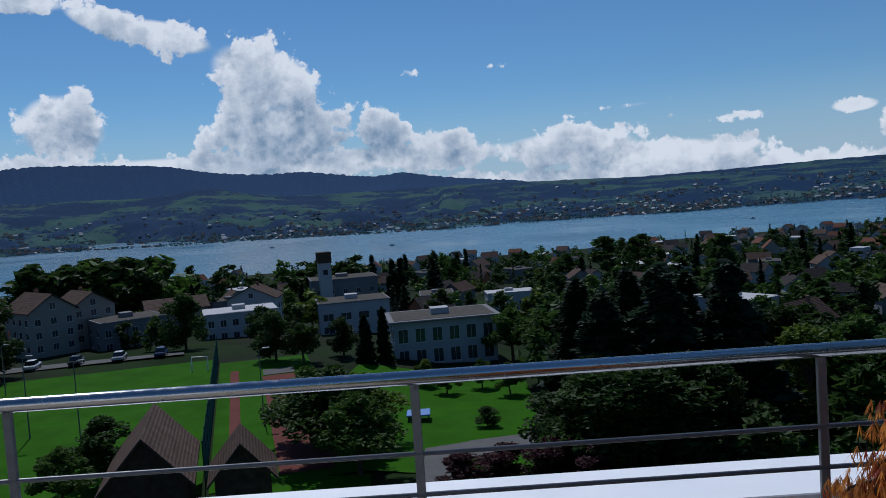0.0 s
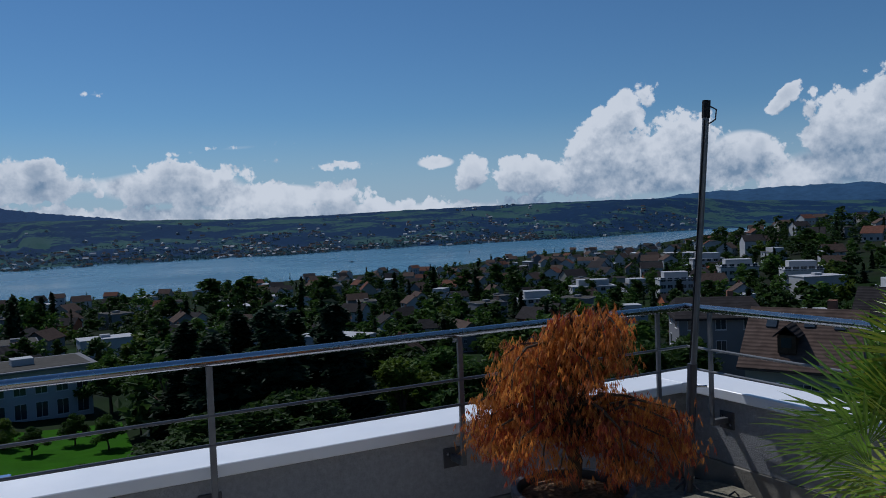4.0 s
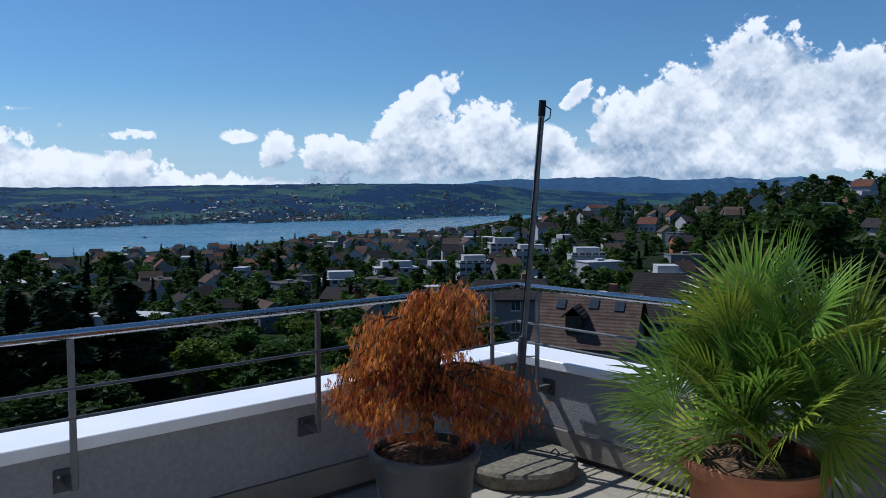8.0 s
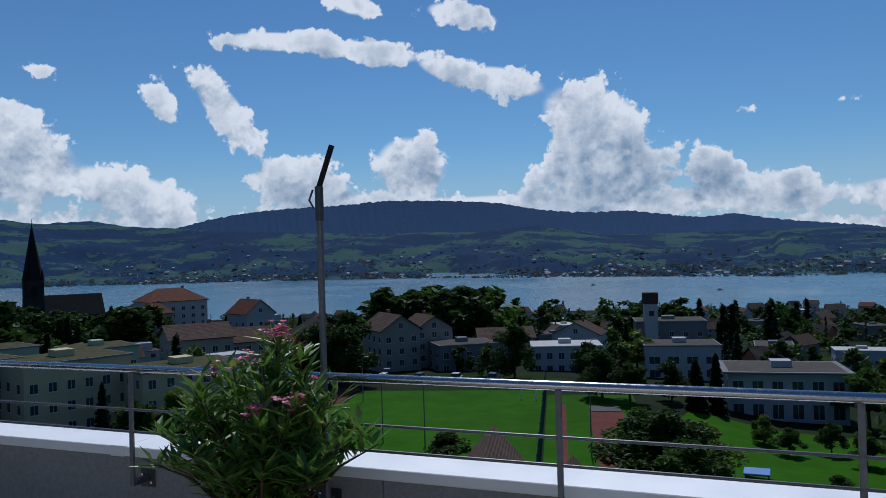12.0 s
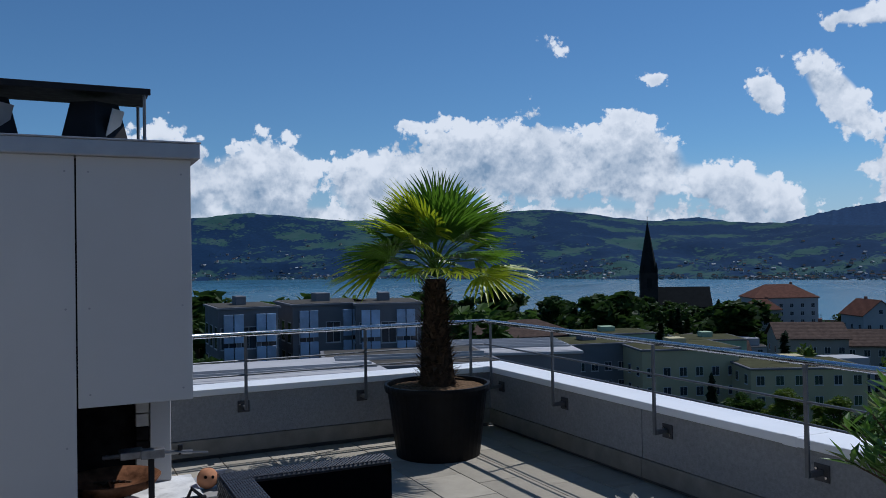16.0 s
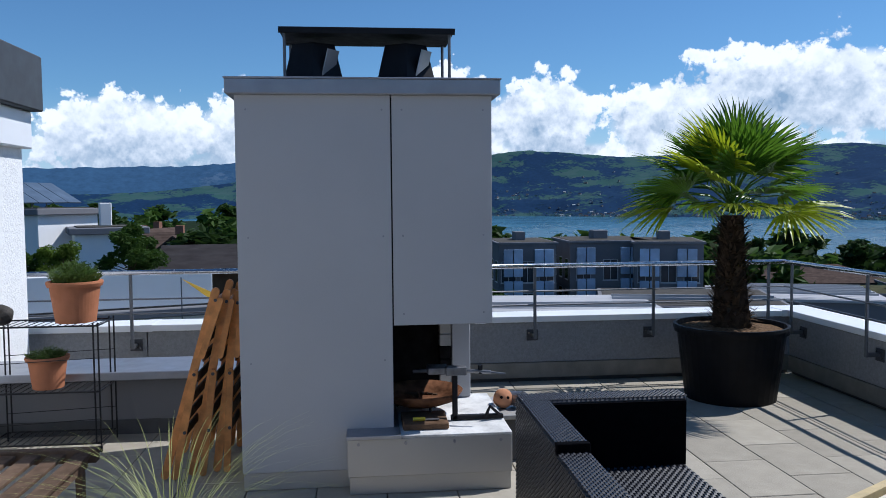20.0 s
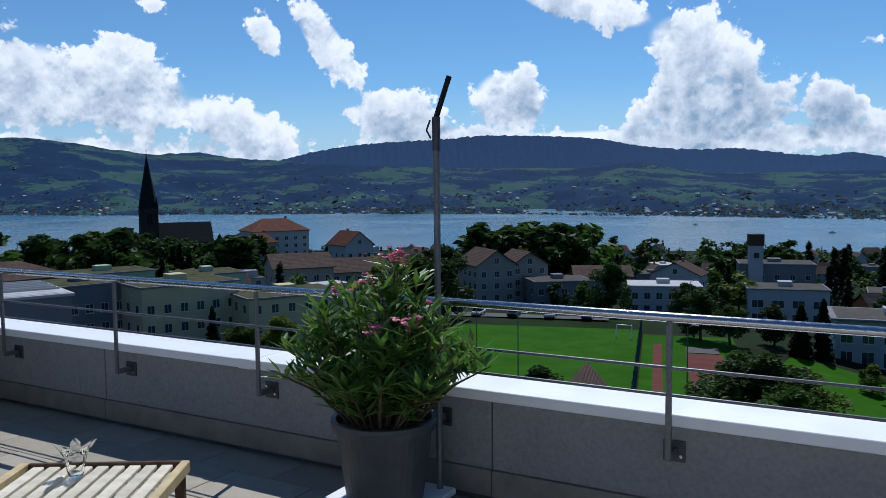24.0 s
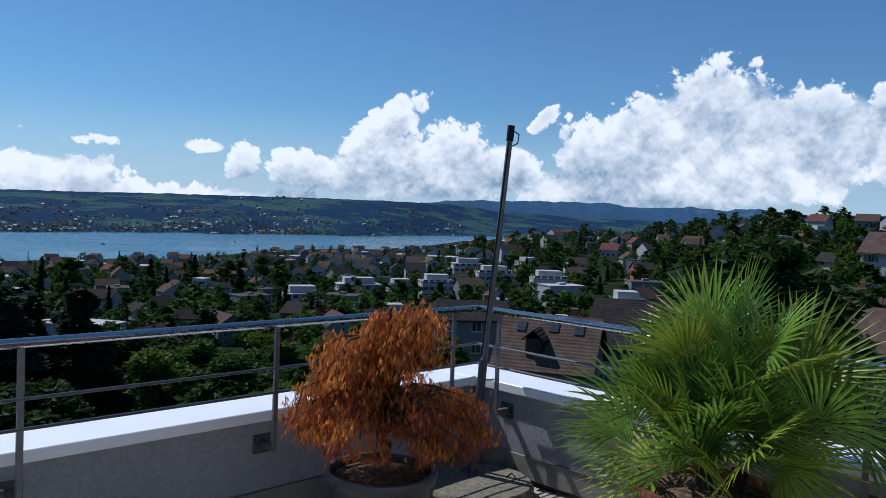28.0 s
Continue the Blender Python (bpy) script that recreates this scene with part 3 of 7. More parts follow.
RIDGE = [(-45, 1.0), (-41, 2.22), (-38.6, 2.8), (-36.2, 3.19), (-33.4, 3.42), (-29.6, 3.58), (-26.9, 3.83), (-23, 3.75), (-20.5, 3.62), (-18.6, 3.48), (-16.6, 3.05), (-14.7, 2.75), (-12, 2.55), (-9.5, 2.62), (-8, 2.4), (-5.4, 2.02), (-4, 1.92), (-2.6, 2.2), (-0.6, 1.75), (2, 1.4), (5.9, 0.98), (9, 0.3)]


def straight_table(table, x):
    """Straight from pair to pair, with rounded corners."""
    xs, vs = [p[0] for p in table], [p[1] for p in table]
    return float(np.mean([np.interp(x + d, xs, vs) for d in (-0.7, -0.35, 0, 0.35, 0.7)]))



def hill_z(a, r, j):
    s, e = smooth_table(SHORE, a), straight_table(SKYLINE, a)
    far = smooth_table([(-44, 4400), (-36, 3700), (2, 3700), (10, 3400), (40, 3400), (52, 4400)], a)
    t = min(1, max(0, (r - s) / (far - s)))
    top = far * math.tan(radians(e)) + 1.6
    rise = 0.62 * t + 0.38 * t * t * (3 - 2 * t) if a > 0 else 0.30 * t + 0.70 * t ** 1.8
    n = noise.fractal(Vector((a * 0.16, r * 0.0022, 3.0)), 0.8, 2.0, 5) * (46 if a < 2 else 16) * min(1, t * 4) * (1.15 - t)
    rough = noise.fractal(Vector((a * 1.7, r * 0.01, 9.0)), 0.7, 2.0, 4) * (3.0 * min(1, t * 5))
    z = LAKE - 4 + (top - LAKE + 4) * rise + n + rough
    return z if t < 1 else z - (r - far) * 0.2


def hill_material(name, forest, meadow, share_, scale):
    m = bpy.data.materials.new(name)
    m.use_nodes = True
    nt = m.node_tree
    b = nt.nodes["Principled BSDF"]
    b.inputs["Roughness"].default_value, b.inputs["Specular IOR Level"].default_value = 1.0, 0.05
    tex = nt.nodes.new("ShaderNodeTexCoord")
    stretch = nt.nodes.new("ShaderNodeMapping")
    stretch.inputs["Scale"].default_value = (1, 0.9, 1.4)
    nt.links.new(tex.outputs["Object"], stretch.inputs[0])
    big, small = nt.nodes.new("ShaderNodeTexNoise"), nt.nodes.new("ShaderNodeTexNoise")
    cell = nt.nodes.new("ShaderNodeTexVoronoi")
    for n, s, d in ((big, scale, 5), (small, scale * 14, 5)):
        n.inputs["Scale"].default_value, n.inputs["Detail"].default_value, n.inputs["Roughness"].default_value = s, d, 0.62
        nt.links.new(stretch.outputs[0], n.inputs[0])
    cell.inputs["Scale"].default_value = scale * 5
    nt.links.new(stretch.outputs[0], cell.inputs[0])
    add = nt.nodes.new("ShaderNodeMath")
    add.operation = "MULTIPLY_ADD"
    nt.links.new(small.outputs[0], add.inputs[0])
    add.inputs[1].default_value = 0.35
    nt.links.new(big.outputs[0], add.inputs[2])
    ramp = nt.nodes.new("ShaderNodeMapRange")
    ramp.inputs[1].default_value, ramp.inputs[2].default_value = share_, share_ + 0.035
    nt.links.new(add.outputs[0], ramp.inputs[0])
    field = nt.nodes.new("ShaderNodeMix")
    field.data_type = "RGBA"
    field.inputs[6].default_value, field.inputs[7].default_value = (*meadow, 1), (meadow[0] * 1.5, meadow[1] * 1.15, meadow[2] * 1.2, 1)
    hue = nt.nodes.new("ShaderNodeSeparateColor")
    nt.links.new(cell.outputs["Color"], hue.inputs[0])
    nt.links.new(hue.outputs[0], field.inputs[0])
    wood = nt.nodes.new("ShaderNodeMix")
    wood.data_type = "RGBA"
    wood.inputs[6].default_value, wood.inputs[7].default_value = tuple(c * 0.6 for c in forest) + (1,), tuple(c * 1.4 for c in forest) + (1,)
    nt.links.new(small.outputs[0], wood.inputs[0])
    both = nt.nodes.new("ShaderNodeMix")
    both.data_type = "RGBA"
    nt.links.new(ramp.outputs[0], both.inputs[0])
    nt.links.new(wood.outputs[2], both.inputs[6])
    nt.links.new(field.outputs[2], both.inputs[7])
    nt.links.new(both.outputs[2], b.inputs["Base Color"])
    return m


# blue haze of the distance is mixed into these wood and meadow colours
M_HILL = hill_material("hazed_meadow_and_wood_hill", (0.010, 0.031, 0.074), (0.029, 0.075, 0.071), 0.69, 0.0042)
M_RIDGE = hill_material("hazed_wooded_ridge", (0.022, 0.054, 0.120), (0.03, 0.07, 0.12), 0.86, 0.006)
M_RANGE = hill_material("hazed_far_wooded_range", (0.040, 0.092, 0.17), (0.05, 0.11, 0.17), 0.80, 0.002)
far_r = [1400 + 50 * k for k in range(68)]
tagged(polar("backdrop_hills", [-125 + 0.35 * k for k in range(630)], far_r, hill_z, M_HILL), "green wooded hills with meadows across the lake, tinted with haze", "hills", kind="structure")


def ridge_z(a, r, j):
    t = (r - 3600) / 1000
    top = 4600 * math.tan(radians(straight_table(RIDGE, a))) + 1.6
    low = -40.0
    tops = noise.fractal(Vector((a * 2.6, j * 0.7, 2.0)), 0.7, 2.0, 5) * 7
    return lerp(low, top, 0.25 * t + 0.75 * t ** 1.4) + tops * min(1, 3 * t)


tagged(polar("backdrop_ridge", [-45 + 0.12 * k for k in range(451)], [3600 + 100 * k for k in range(11)], ridge_z, M_RIDGE), "long dark wooded ridge behind the hills, tinted blue with haze", "hills", kind="structure")
RANGE = [(-130, 2.0), (-114, 2.4), (-108, 2.5), (-104, 2.63), (-102, 2.6), (-99, 2.9), (-94, 3.0), (-90, 2.2), (-60, 2.0), (-53.5, 2.6), (-51.7, 3.0), (-50.6, 2.65), (-48.8, 2.6), (-46.6, 2.84), (-44.8, 2.4), (-41, 2.0), (-20, 1.5), (0, 1.2), (8, 0.6), (30, 0.5), (42, 0.9), (45.6, 1.28), (50.8, 1.43), (56.7, 1.5), (57.8, 1.2), (60, 1.3), (62.9, 1.41), (63.8, 1.16), (65.7, 1.45), (68.7, 1.16), (75, 1.0), (95, 0.8)]


def range_z(a, r, j):
    return 4800 * math.tan(radians(straight_table(RANGE, a))) + noise.fractal(Vector((a * 0.9, 0.0, 4.0)), 0.8, 2.0, 5) * 10 if j == 2 else (-80 if j == 0 else 0.4 * 4660 * math.tan(radians(straight_table(RANGE, a))) + noise.fractal(Vector((a * 0.5, 3.0, 4.0)), 0.8, 2.0, 5) * 8)


tagged(polar("backdrop_range", [-130 + 0.25 * k for k in range(901)], [4480, 4660, 4850], range_z, M_RANGE), "distant mountain ranges tinted blue with haze", "mountains", kind="structure")


# ---- things on the terrace ----
rng = random.Random(7)


def weave_material(name, color, size):
    """Flat plastic cane, over and under, with gaps."""
    m = material(name, color, 0.36, grain=30, spread=0.3, spec=0.6)
    nt = m.node_tree
    tex = nt.nodes.new("ShaderNodeTexCoord")
    bricks = nt.nodes.new("ShaderNodeTexBrick")
    bricks.inputs["Scale"].default_value = 1.0
    bricks.inputs["Mortar Size"].default_value, bricks.inputs["Brick Width"].default_value, bricks.inputs["Row Height"].default_value = size * 0.14, size * 2.2, size
    bricks.inputs["Color1"].default_value = bricks.inputs["Color2"].default_value = (1, 1, 1, 1)
    bricks.inputs["Mortar"].default_value = (0, 0, 0, 1)
    turned = nt.nodes.new("ShaderNodeMapping")
    turned.inputs["Rotation"].default_value = (radians(90), 0, radians(35))
    nt.links.new(tex.outputs["Object"], turned.inputs[0])
    nt.links.new(turned.outputs[0], bricks.inputs["Vector"])
    bump = nt.nodes.new("ShaderNodeBump")
    bump.inputs["Strength"].default_value, bump.inputs["Distance"].default_value = 1.0, 0.006
    nt.links.new(bricks.outputs["Color"], bump.inputs["Height"])
    nt.links.new(bump.outputs[0], nt.nodes["Principled BSDF"].inputs["Normal"])
    return m


M_WEAVE = weave_material("woven_cane", (0.018, 0.020, 0.028), 0.014)


# fireplace with its chimney
def fireplace():
    x, y0, ys, y1, back = -4.66, 0.245, 1.095, 1.66, -5.42
    f = thing("outdoor_fireplace", "tall grey panelled outdoor fireplace chimney with open hearth", "fireplace")
    # runs on unseen behind the chimney back, added to shade the floor
    part("core", box(-5.78, x - 0.012, y0 + 0.012, ys - 0.02, 0.0, 2.19), M_BASE, f)
    part("flue_box", box(back, x - 0.012, ys - 0.02, y1 - 0.012, 0.93, 2.19), M_SOOT, f, "sooty flue box")
    left = part("front_panel", box(x - 0.011, x, y0, ys - 0.004, 0.10, 2.20, 0.002), M_PANEL, f)
    right = part("front_panel", box(x - 0.011, x, ys + 0.004, y1, 0.915, 2.20, 0.002), M_PANEL, f)
    part("side_panel", box(back, x - 0.012, y1 - 0.011, y1, 0.915, 2.20, 0.002), M_PANEL, f)
    part("side_panel", box(back, x - 0.012, y0, y0 + 0.011, 0.10, 2.20, 0.002), M_PANEL, f)
    part("base_strip", box(back, x - 0.006, y0 + 0.006, ys, 0.0, 0.097, 0.002), M_HEARTH, f)
    for panel, ya, yb, zs in ((left, y0, ys, (0.16, 0.72, 1.42, 2.12)), (right, ys, y1, (0.98, 1.42, 2.12))):
        for yy in (ya + 0.06, yb - 0.05):
            for zz in zs:
                part("screw", tube([(x, yy, zz), (x + 0.003, yy, zz)], 0.006, 6), M_SCREW, panel)
    cap = part("cap", box(back - 0.05, x + 0.045, y0 - 0.045, y1 + 0.045, 2.20, 2.285, 0.006), M_CAPSHEET, f, "grey sheet metal cap")
    part("drip_edge", box(back - 0.06, x + 0.05, y0 - 0.05, y1 + 0.05, 2.283, 2.292, 0.002), M_CAPSHEET, cap)
    for yc in (0.66, 1.20):
        bm = lathe([(0.22, 2.292), (0.22, 2.31), (0.20, 2.312), (0.145, 2.52), (0.14, 2.535)], 6, (-5.05, yc, 0))
        cowl = part("cowl", bm, M_BLACKSHEET, f, "black tapered chimney cowl")
        # pale plate paints sunlight onto one side of the black cowl
        part("cowl_face", box(-0.05, 0.05, -0.003, 0.003, -0.085, 0.085, 0, Matrix.Translation((-4.917, yc + 0.098, 2.41)) @ Euler((radians(-17), 0, radians(-38))).to_matrix().to_4x4()), M_COWLLIT, cowl)
    plate = part("rain_plate", box(-5.34, -4.86, 0.47, 1.48, 2.595, 2.61, 0.003), M_BLACKSHEET, f, "black sheet metal rain cover")
    part("plate_edge", box(-4.862, -4.848, 0.47, 1.48, 2.575, 2.61, 0.002), M_BLACKSHEET, plate)
    for xx in (-5.30, -4.89):
        for yy in (0.50, 1.45):
            part("rod", tube([(xx, yy, 2.29), (xx, yy, 2.596)], 0.009, 8), M_POST, f)
    # firebox, open to the front and to one side
    part("firebox_back", box(back, back + 0.03, ys, 1.46, 0.33, 0.93), M_SOOT, f)
    part("firebox_side", box(back, x - 0.02, ys - 0.018, ys, 0.33, 0.93), M_SOOT, f)
    part("pillar", box(back + 0.0, back + 0.10, 1.50, 1.62, 0.33, 0.93, 0.004), M_PANEL, f)
    for k in range(7):
        part("brick", box(back + 0.031, back + 0.09, 1.42, 1.497, 0.34 + 0.082 * k, 0.416 + 0.082 * k, 0.004), M_HEARTH if k in (0, 1, 4, 5) else M_SOOT, f)
    hearth = part("hearth", box(back, -4.53, 0.84, 1.74, 0.0, 0.10, 0.003), M_HEARTH, f, "grey metal hearth plinth")
    part("hearth_front", box(-4.56, -4.515, 0.83, 1.745, 0.101, 0.312, 0.004), M_HEARTH, hearth)
    part("hearth_body", box(back, -4.561, 0.85, 1.73, 0.101, 0.311), M_HEARTH, hearth)
    part("hearth_top", box(back, -4.515, ys + 0.03, 1.745, 0.312, 0.326, 0.002), M_HEARTHTOP, hearth, "white stained hearth top")
    part("hearth_sheet", box(-4.66, -4.50, 0.825, ys + 0.028, 0.313, 0.334, 0.002), M_CAPSHEET, hearth)
    for yy in (0.89, 1.15, 1.42, 1.68):
        part("screw", tube([(-4.515, yy, 0.285), (-4.510, yy, 0.285)], 0.009, 8), M_SCREW, hearth)
    side = part("side_shelf", box(-5.42, -4.95, 1.75, 1.98, 0.27, 0.30, 0.004), M_HEARTH, f, "low stone side shelf")
    part("shelf_support", box(-5.40, -5.0, 1.78, 1.95, 0.0, 0.268), M_BASE, side)
    return f


fireplace()

board = thing("fire_board", "charred thick wooden board on the hearth", "board")
part("plank", box(-4.88, -4.60, 1.14, 1.40, 0.328, 0.365, 0.006), M_BOARD, board)
scraper = thing("scraper", "small grate scraper with a yellow handle", "tool")
part("handle", tube([(-4.66, 1.20, 0.376), (-4.66, 1.27, 0.376)], 0.011, 8), M_YELLOWHANDLE, scraper, "yellow plastic handle")
part("blade", box(-4.672, -4.648, 1.27, 1.35, 0.370, 0.374), M_GREYMETAL, scraper)

bowl = thing("fire_bowl", "rusty iron fire bowl on a low stand", "fire bowl")
part("dish", lathe([(0.03, 0.375), (0.13, 0.385), (0.22, 0.42), (0.255, 0.47), (0.25, 0.474), (0.21, 0.432), (0.12, 0.40), (0.02, 0.392)], 28, (-4.98, 1.27, 0)), M_RUST, bowl, smooth=True)
for a in (20, 140, 260):
    part("foot", tube([(-4.98 + 0.13 * math.cos(radians(a)), 1.27 + 0.13 * math.sin(radians(a)), 0.39), (-4.98 + 0.15 * math.cos(radians(a)), 1.27 + 0.15 * math.sin(radians(a)), 0.326 if a != 260 else 0.366)], 0.009, 6), M_BLACKSHEET, bowl)
for k in range(5):
    part("twig", tube([(-5.05 + 0.04 * k, 1.18 + 0.02 * k, 0.435), (-4.9 + 0.02 * k, 1.36 - 0.03 * k, 0.455 + 0.01 * k)], 0.007, 5), M_BOARD, bowl)

spit = thing("spit_holder", "worn metal spit arm on an upright", "grill tool")
part("upright", box(-4.80, -4.77, 1.44, 1.47, 0.327, 0.62, 0.003), M_BLACKSHEET, spit)
part("foot_bar", box(-4.80, -4.77, 1.43, 1.74, 0.332, 0.358, 0.003), M_BLACKSHEET, spit)
part("link", tube([(-4.785, 1.72, 0.35), (-4.76, 1.66, 0.41), (-4.76, 1.63, 0.345)], 0.011, 6), M_BLACKSHEET, spit)
part("hook", box(-4.92, -4.80, 1.30, 1.42, 0.595, 0.635, 0.004), M_GREYMETAL, spit)
part("arm", tube([(-4.90, 1.22, 0.60), (-4.78, 1.46, 0.625), (-4.72, 1.66, 0.62)], 0.012, 8), M_GREYMETAL, spit)
part("clamp", box(-4.80, -4.74, 1.40, 1.52, 0.60, 0.65, 0.004), M_GREYMETAL, spit)
part("pin", tube([(-4.74, 1.55, 0.63), (-4.70, 1.74, 0.612)], 0.006, 6), M_POST, spit)
part("knob", tube([(-4.74, 1.60, 0.61), (-4.74, 1.60, 0.66)], 0.014, 8), M_BLACKSHEET, spit)

ball = bmesh.new()
bmesh.ops.create_icosphere(ball, subdivisions=3, radius=0.062, matrix=Matrix.Translation((-5.12, 1.80, 0.362)))
for v in ball.verts:
    v.co += v.normal * 0.003 * noise.noise(v.co * 30)
clay = obj("clay_ball", ball, M_CLAY, True)
tagged(clay, "round orange clay ball with small holes", "ornament")
for dy, dz in ((-0.02, 0.022), (0.022, 0.018)):
    part("hole", tube([(-5.066, 1.80 + dy, 0.362 + dz), (-5.056, 1.80 + dy, 0.362 + dz)], 0.009, 8), M_SOOT, clay)
mug = thing("metal_cup", "small dark metal cup lying on its side", "cup")
part("cup", add_tube(bmesh.new(), [(-5.16, 1.86, 0.35), (-5.08, 1.92, 0.36)], [0.045, 0.052], 14), M_GREYMETAL, mug)

# wicker sofa element without cushions
sofa = thing("wicker_sofa", "dark grey woven wicker sofa element without cushions", "sofa")
part("backrest", box(-4.17, -4.03, 1.70, 2.55, 0.05, 0.62, 0.012), M_WEAVE, sofa)
# this sheet and the armrest one paint the shade on the inner faces
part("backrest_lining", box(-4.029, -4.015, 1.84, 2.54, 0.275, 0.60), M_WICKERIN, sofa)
part("armrest", box(-4.028, -3.33, 1.70, 1.835, 0.05, 0.62, 0.012), M_WEAVE, sofa)
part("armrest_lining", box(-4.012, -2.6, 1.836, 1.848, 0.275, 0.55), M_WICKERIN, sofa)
part("armrest_front", box(-3.328, -2.55, 1.70, 1.835, 0.05, 0.585, 0.012), M_WEAVE, sofa)
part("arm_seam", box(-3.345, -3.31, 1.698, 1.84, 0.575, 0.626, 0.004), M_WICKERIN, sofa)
part("seat", box(-4.01, -2.58, 1.85, 2.53, 0.09, 0.272, 0.012), M_WEAVE, sofa)
for xx, yy in ((-4.12, 1.75), (-4.12, 2.5), (-2.62, 1.75), (-2.62, 2.48)):
    part("foot", tube([(xx, yy, 0.0), (xx, yy, 0.052 if xx < -4 or yy < 2 else 0.092)], 0.022, 10), M_BLACKSHEET, sofa)
def weave(name, corner, u, v, nu, nv, parent, lift=0.004):
    """Flat cane over and under: pillow-shaped strands in a staggered net over a face."""
    corner, u, v = Vector(corner), Vector(u), Vector(v)
    du, dv, n = u / nu, v / nv, u.cross(v).normalized() * lift
    verts, faces = [], []
    for j in range(nv):
        for i in range(nu):
            if (i + j) % 2:
                continue
            c = corner + du * (i + 0.5) + dv * (j + 0.5)
            a, b = du * 0.92, dv * 0.42
            a = a if i not in (0, nu - 1) else du * 0.5
            k = len(verts)
            verts += [tuple(c - a - b), tuple(c + a - b), tuple(c + a + b), tuple(c - a + b), tuple(c - a * 0.45 - b * 0.8 + n), tuple(c + a * 0.45 - b * 0.8 + n), tuple(c + a * 0.45 + b * 0.8 + n), tuple(c - a * 0.45 + b * 0.8 + n)]
            faces += [(k, k + 1, k + 5, k + 4), (k + 1, k + 2, k + 6, k + 5), (k + 2, k + 3, k + 7, k + 6), (k + 3, k, k + 4, k + 7), (k + 4, k + 5, k + 6, k + 7)]
    return tagged(raw(name, verts, faces, M_WICKER, parent), "woven flat plastic cane", kind="stuff")


weave("weave", (-4.17, 1.70, 0.621), (0.14, 0, 0), (0, 0.85, 0), 10, 70, sofa)
weave("weave", (-4.028, 1.70, 0.621), (0.70, 0, 0), (0, 0.135, 0), 44, 11, sofa)
weave("weave", (-3.328, 1.70, 0.586), (0.778, 0, 0), (0, 0.135, 0), 49, 11, sofa)
weave("weave", (-4.17, 1.699, 0.06), (0.84, 0, 0), (0, 0, 0.55), 50, 48, sofa)
weave("weave", (-3.33, 1.699, 0.06), (0.78, 0, 0), (0, 0, 0.515), 46, 45, sofa)
weave("weave", (-4.01, 1.85, 0.273), (1.43, 0, 0), (0, 0.68, 0), 60, 40, sofa, 0.006)

# low slatted table with a glass
T = pose(-2.97, 3.245, 0, 0, 0, 31)
table = thing("slatted_table", "low garden table of pale weathered wooden slats", "table", at=T)
slat0 = part("slat", box(-0.026, 0.026, -0.315, 0.315, 0.372, 0.392, 0.004), M_TABLEWOOD, table)
slat0.matrix_basis = pose(-0.285, 0, 0)
for k in range(1, 9):
    share("slat", slat0, pose(-0.285 + 0.0713 * k, 0, 0), table)
for sx in (-1, 1):
    part("side_rail", box(sx * 0.36 - 0.02, sx * 0.36 + 0.02, -0.34, 0.34, 0.35, 0.402, 0.004), M_TABLEEDGE, table)
    part("end_rail", box(-0.338, 0.338, sx * 0.335 - 0.012, sx * 0.335 + 0.012, 0.352, 0.401, 0.004), M_TABLEEDGE if sx < 0 else M_GREYWOOD, table)
    for sy in (-1, 1):
        part("leg", box(sx * 0.345 - 0.02, sx * 0.345 + 0.02, sy * 0.30 - 0.02, sy * 0.30 + 0.02, 0.0, 0.349, 0.004), M_GREYWOOD, table)

vase = bmesh.new()
n = 20
rings = []
for r, z, wave in ((0.030, 0.0, 0), (0.036, 0.02, 0), (0.040, 0.05, 0), (0.046, 0.085, 0.006), (0.068, 0.125, 0.026), (0.062, 0.126, 0.026), (0.040, 0.088, 0.006), (0.032, 0.05, 0), (0.026, 0.02, 0)):
    rings.append([vase.verts.new(((r + wave * math.cos(5 * a)) * math.cos(a), (r + wave * math.cos(5 * a)) * math.sin(a), z + wave * 0.6 * math.cos(5 * a))) for a in (2 * math.pi * k / n for k in range(n))])
for a, b in zip(rings, rings[1:]):
    for k in range(n):
        vase.faces.new((a[k], a[(k + 1) % n], b[(k + 1) % n], b[k]))
vase.faces.new(rings[0][::-1])
vase.faces.new(rings[-1])
glass_vase = obj("glass_bowl", vase, M_GLASS, True)
glass_vase.matrix_basis = Matrix.Translation(T @ Vector((-0.07, 0.20, 0.393)))
tagged(glass_vase, "clear star-rimmed glass bowl on the slatted table", "glass bowl")

# folded wooden deck chairs leaning on the fireplace
def lath(p, q, wide, thick):
    """A flat board with rounded ends from p to q, its face towards the room."""
    p, q = Vector(p), Vector(q)
    way = (q - p).normalized()
    long = (q - p).length
    turn = Matrix.Translation(p) @ Euler((-math.asin(way.y), 0, 0)).to_matrix().to_4x4()
    bm = bmesh.new()
    rim = [(wide / 2 * math.cos(a), wide / 2 * math.sin(a)) for a in (math.pi * k / 6 for k in range(7))]
    rim = [(u, long + v) for u, v in rim] + [(-u, -v) for u, v in rim]
    rings = [[bm.verts.new(turn @ Vector((x, u, v))) for u, v in rim] for x in (-thick / 2, thick / 2)]
    n = len(rim)
    for k in range(n):
        bm.faces.new((rings[0][k], rings[0][(k + 1) % n], rings[1][(k + 1) % n], rings[1][k]))
    bm.faces.new(rings[0][::-1])
    bm.faces.new(rings[1])
    bmesh.ops.recalc_face_normals(bm, faces=bm.faces)
    return bm


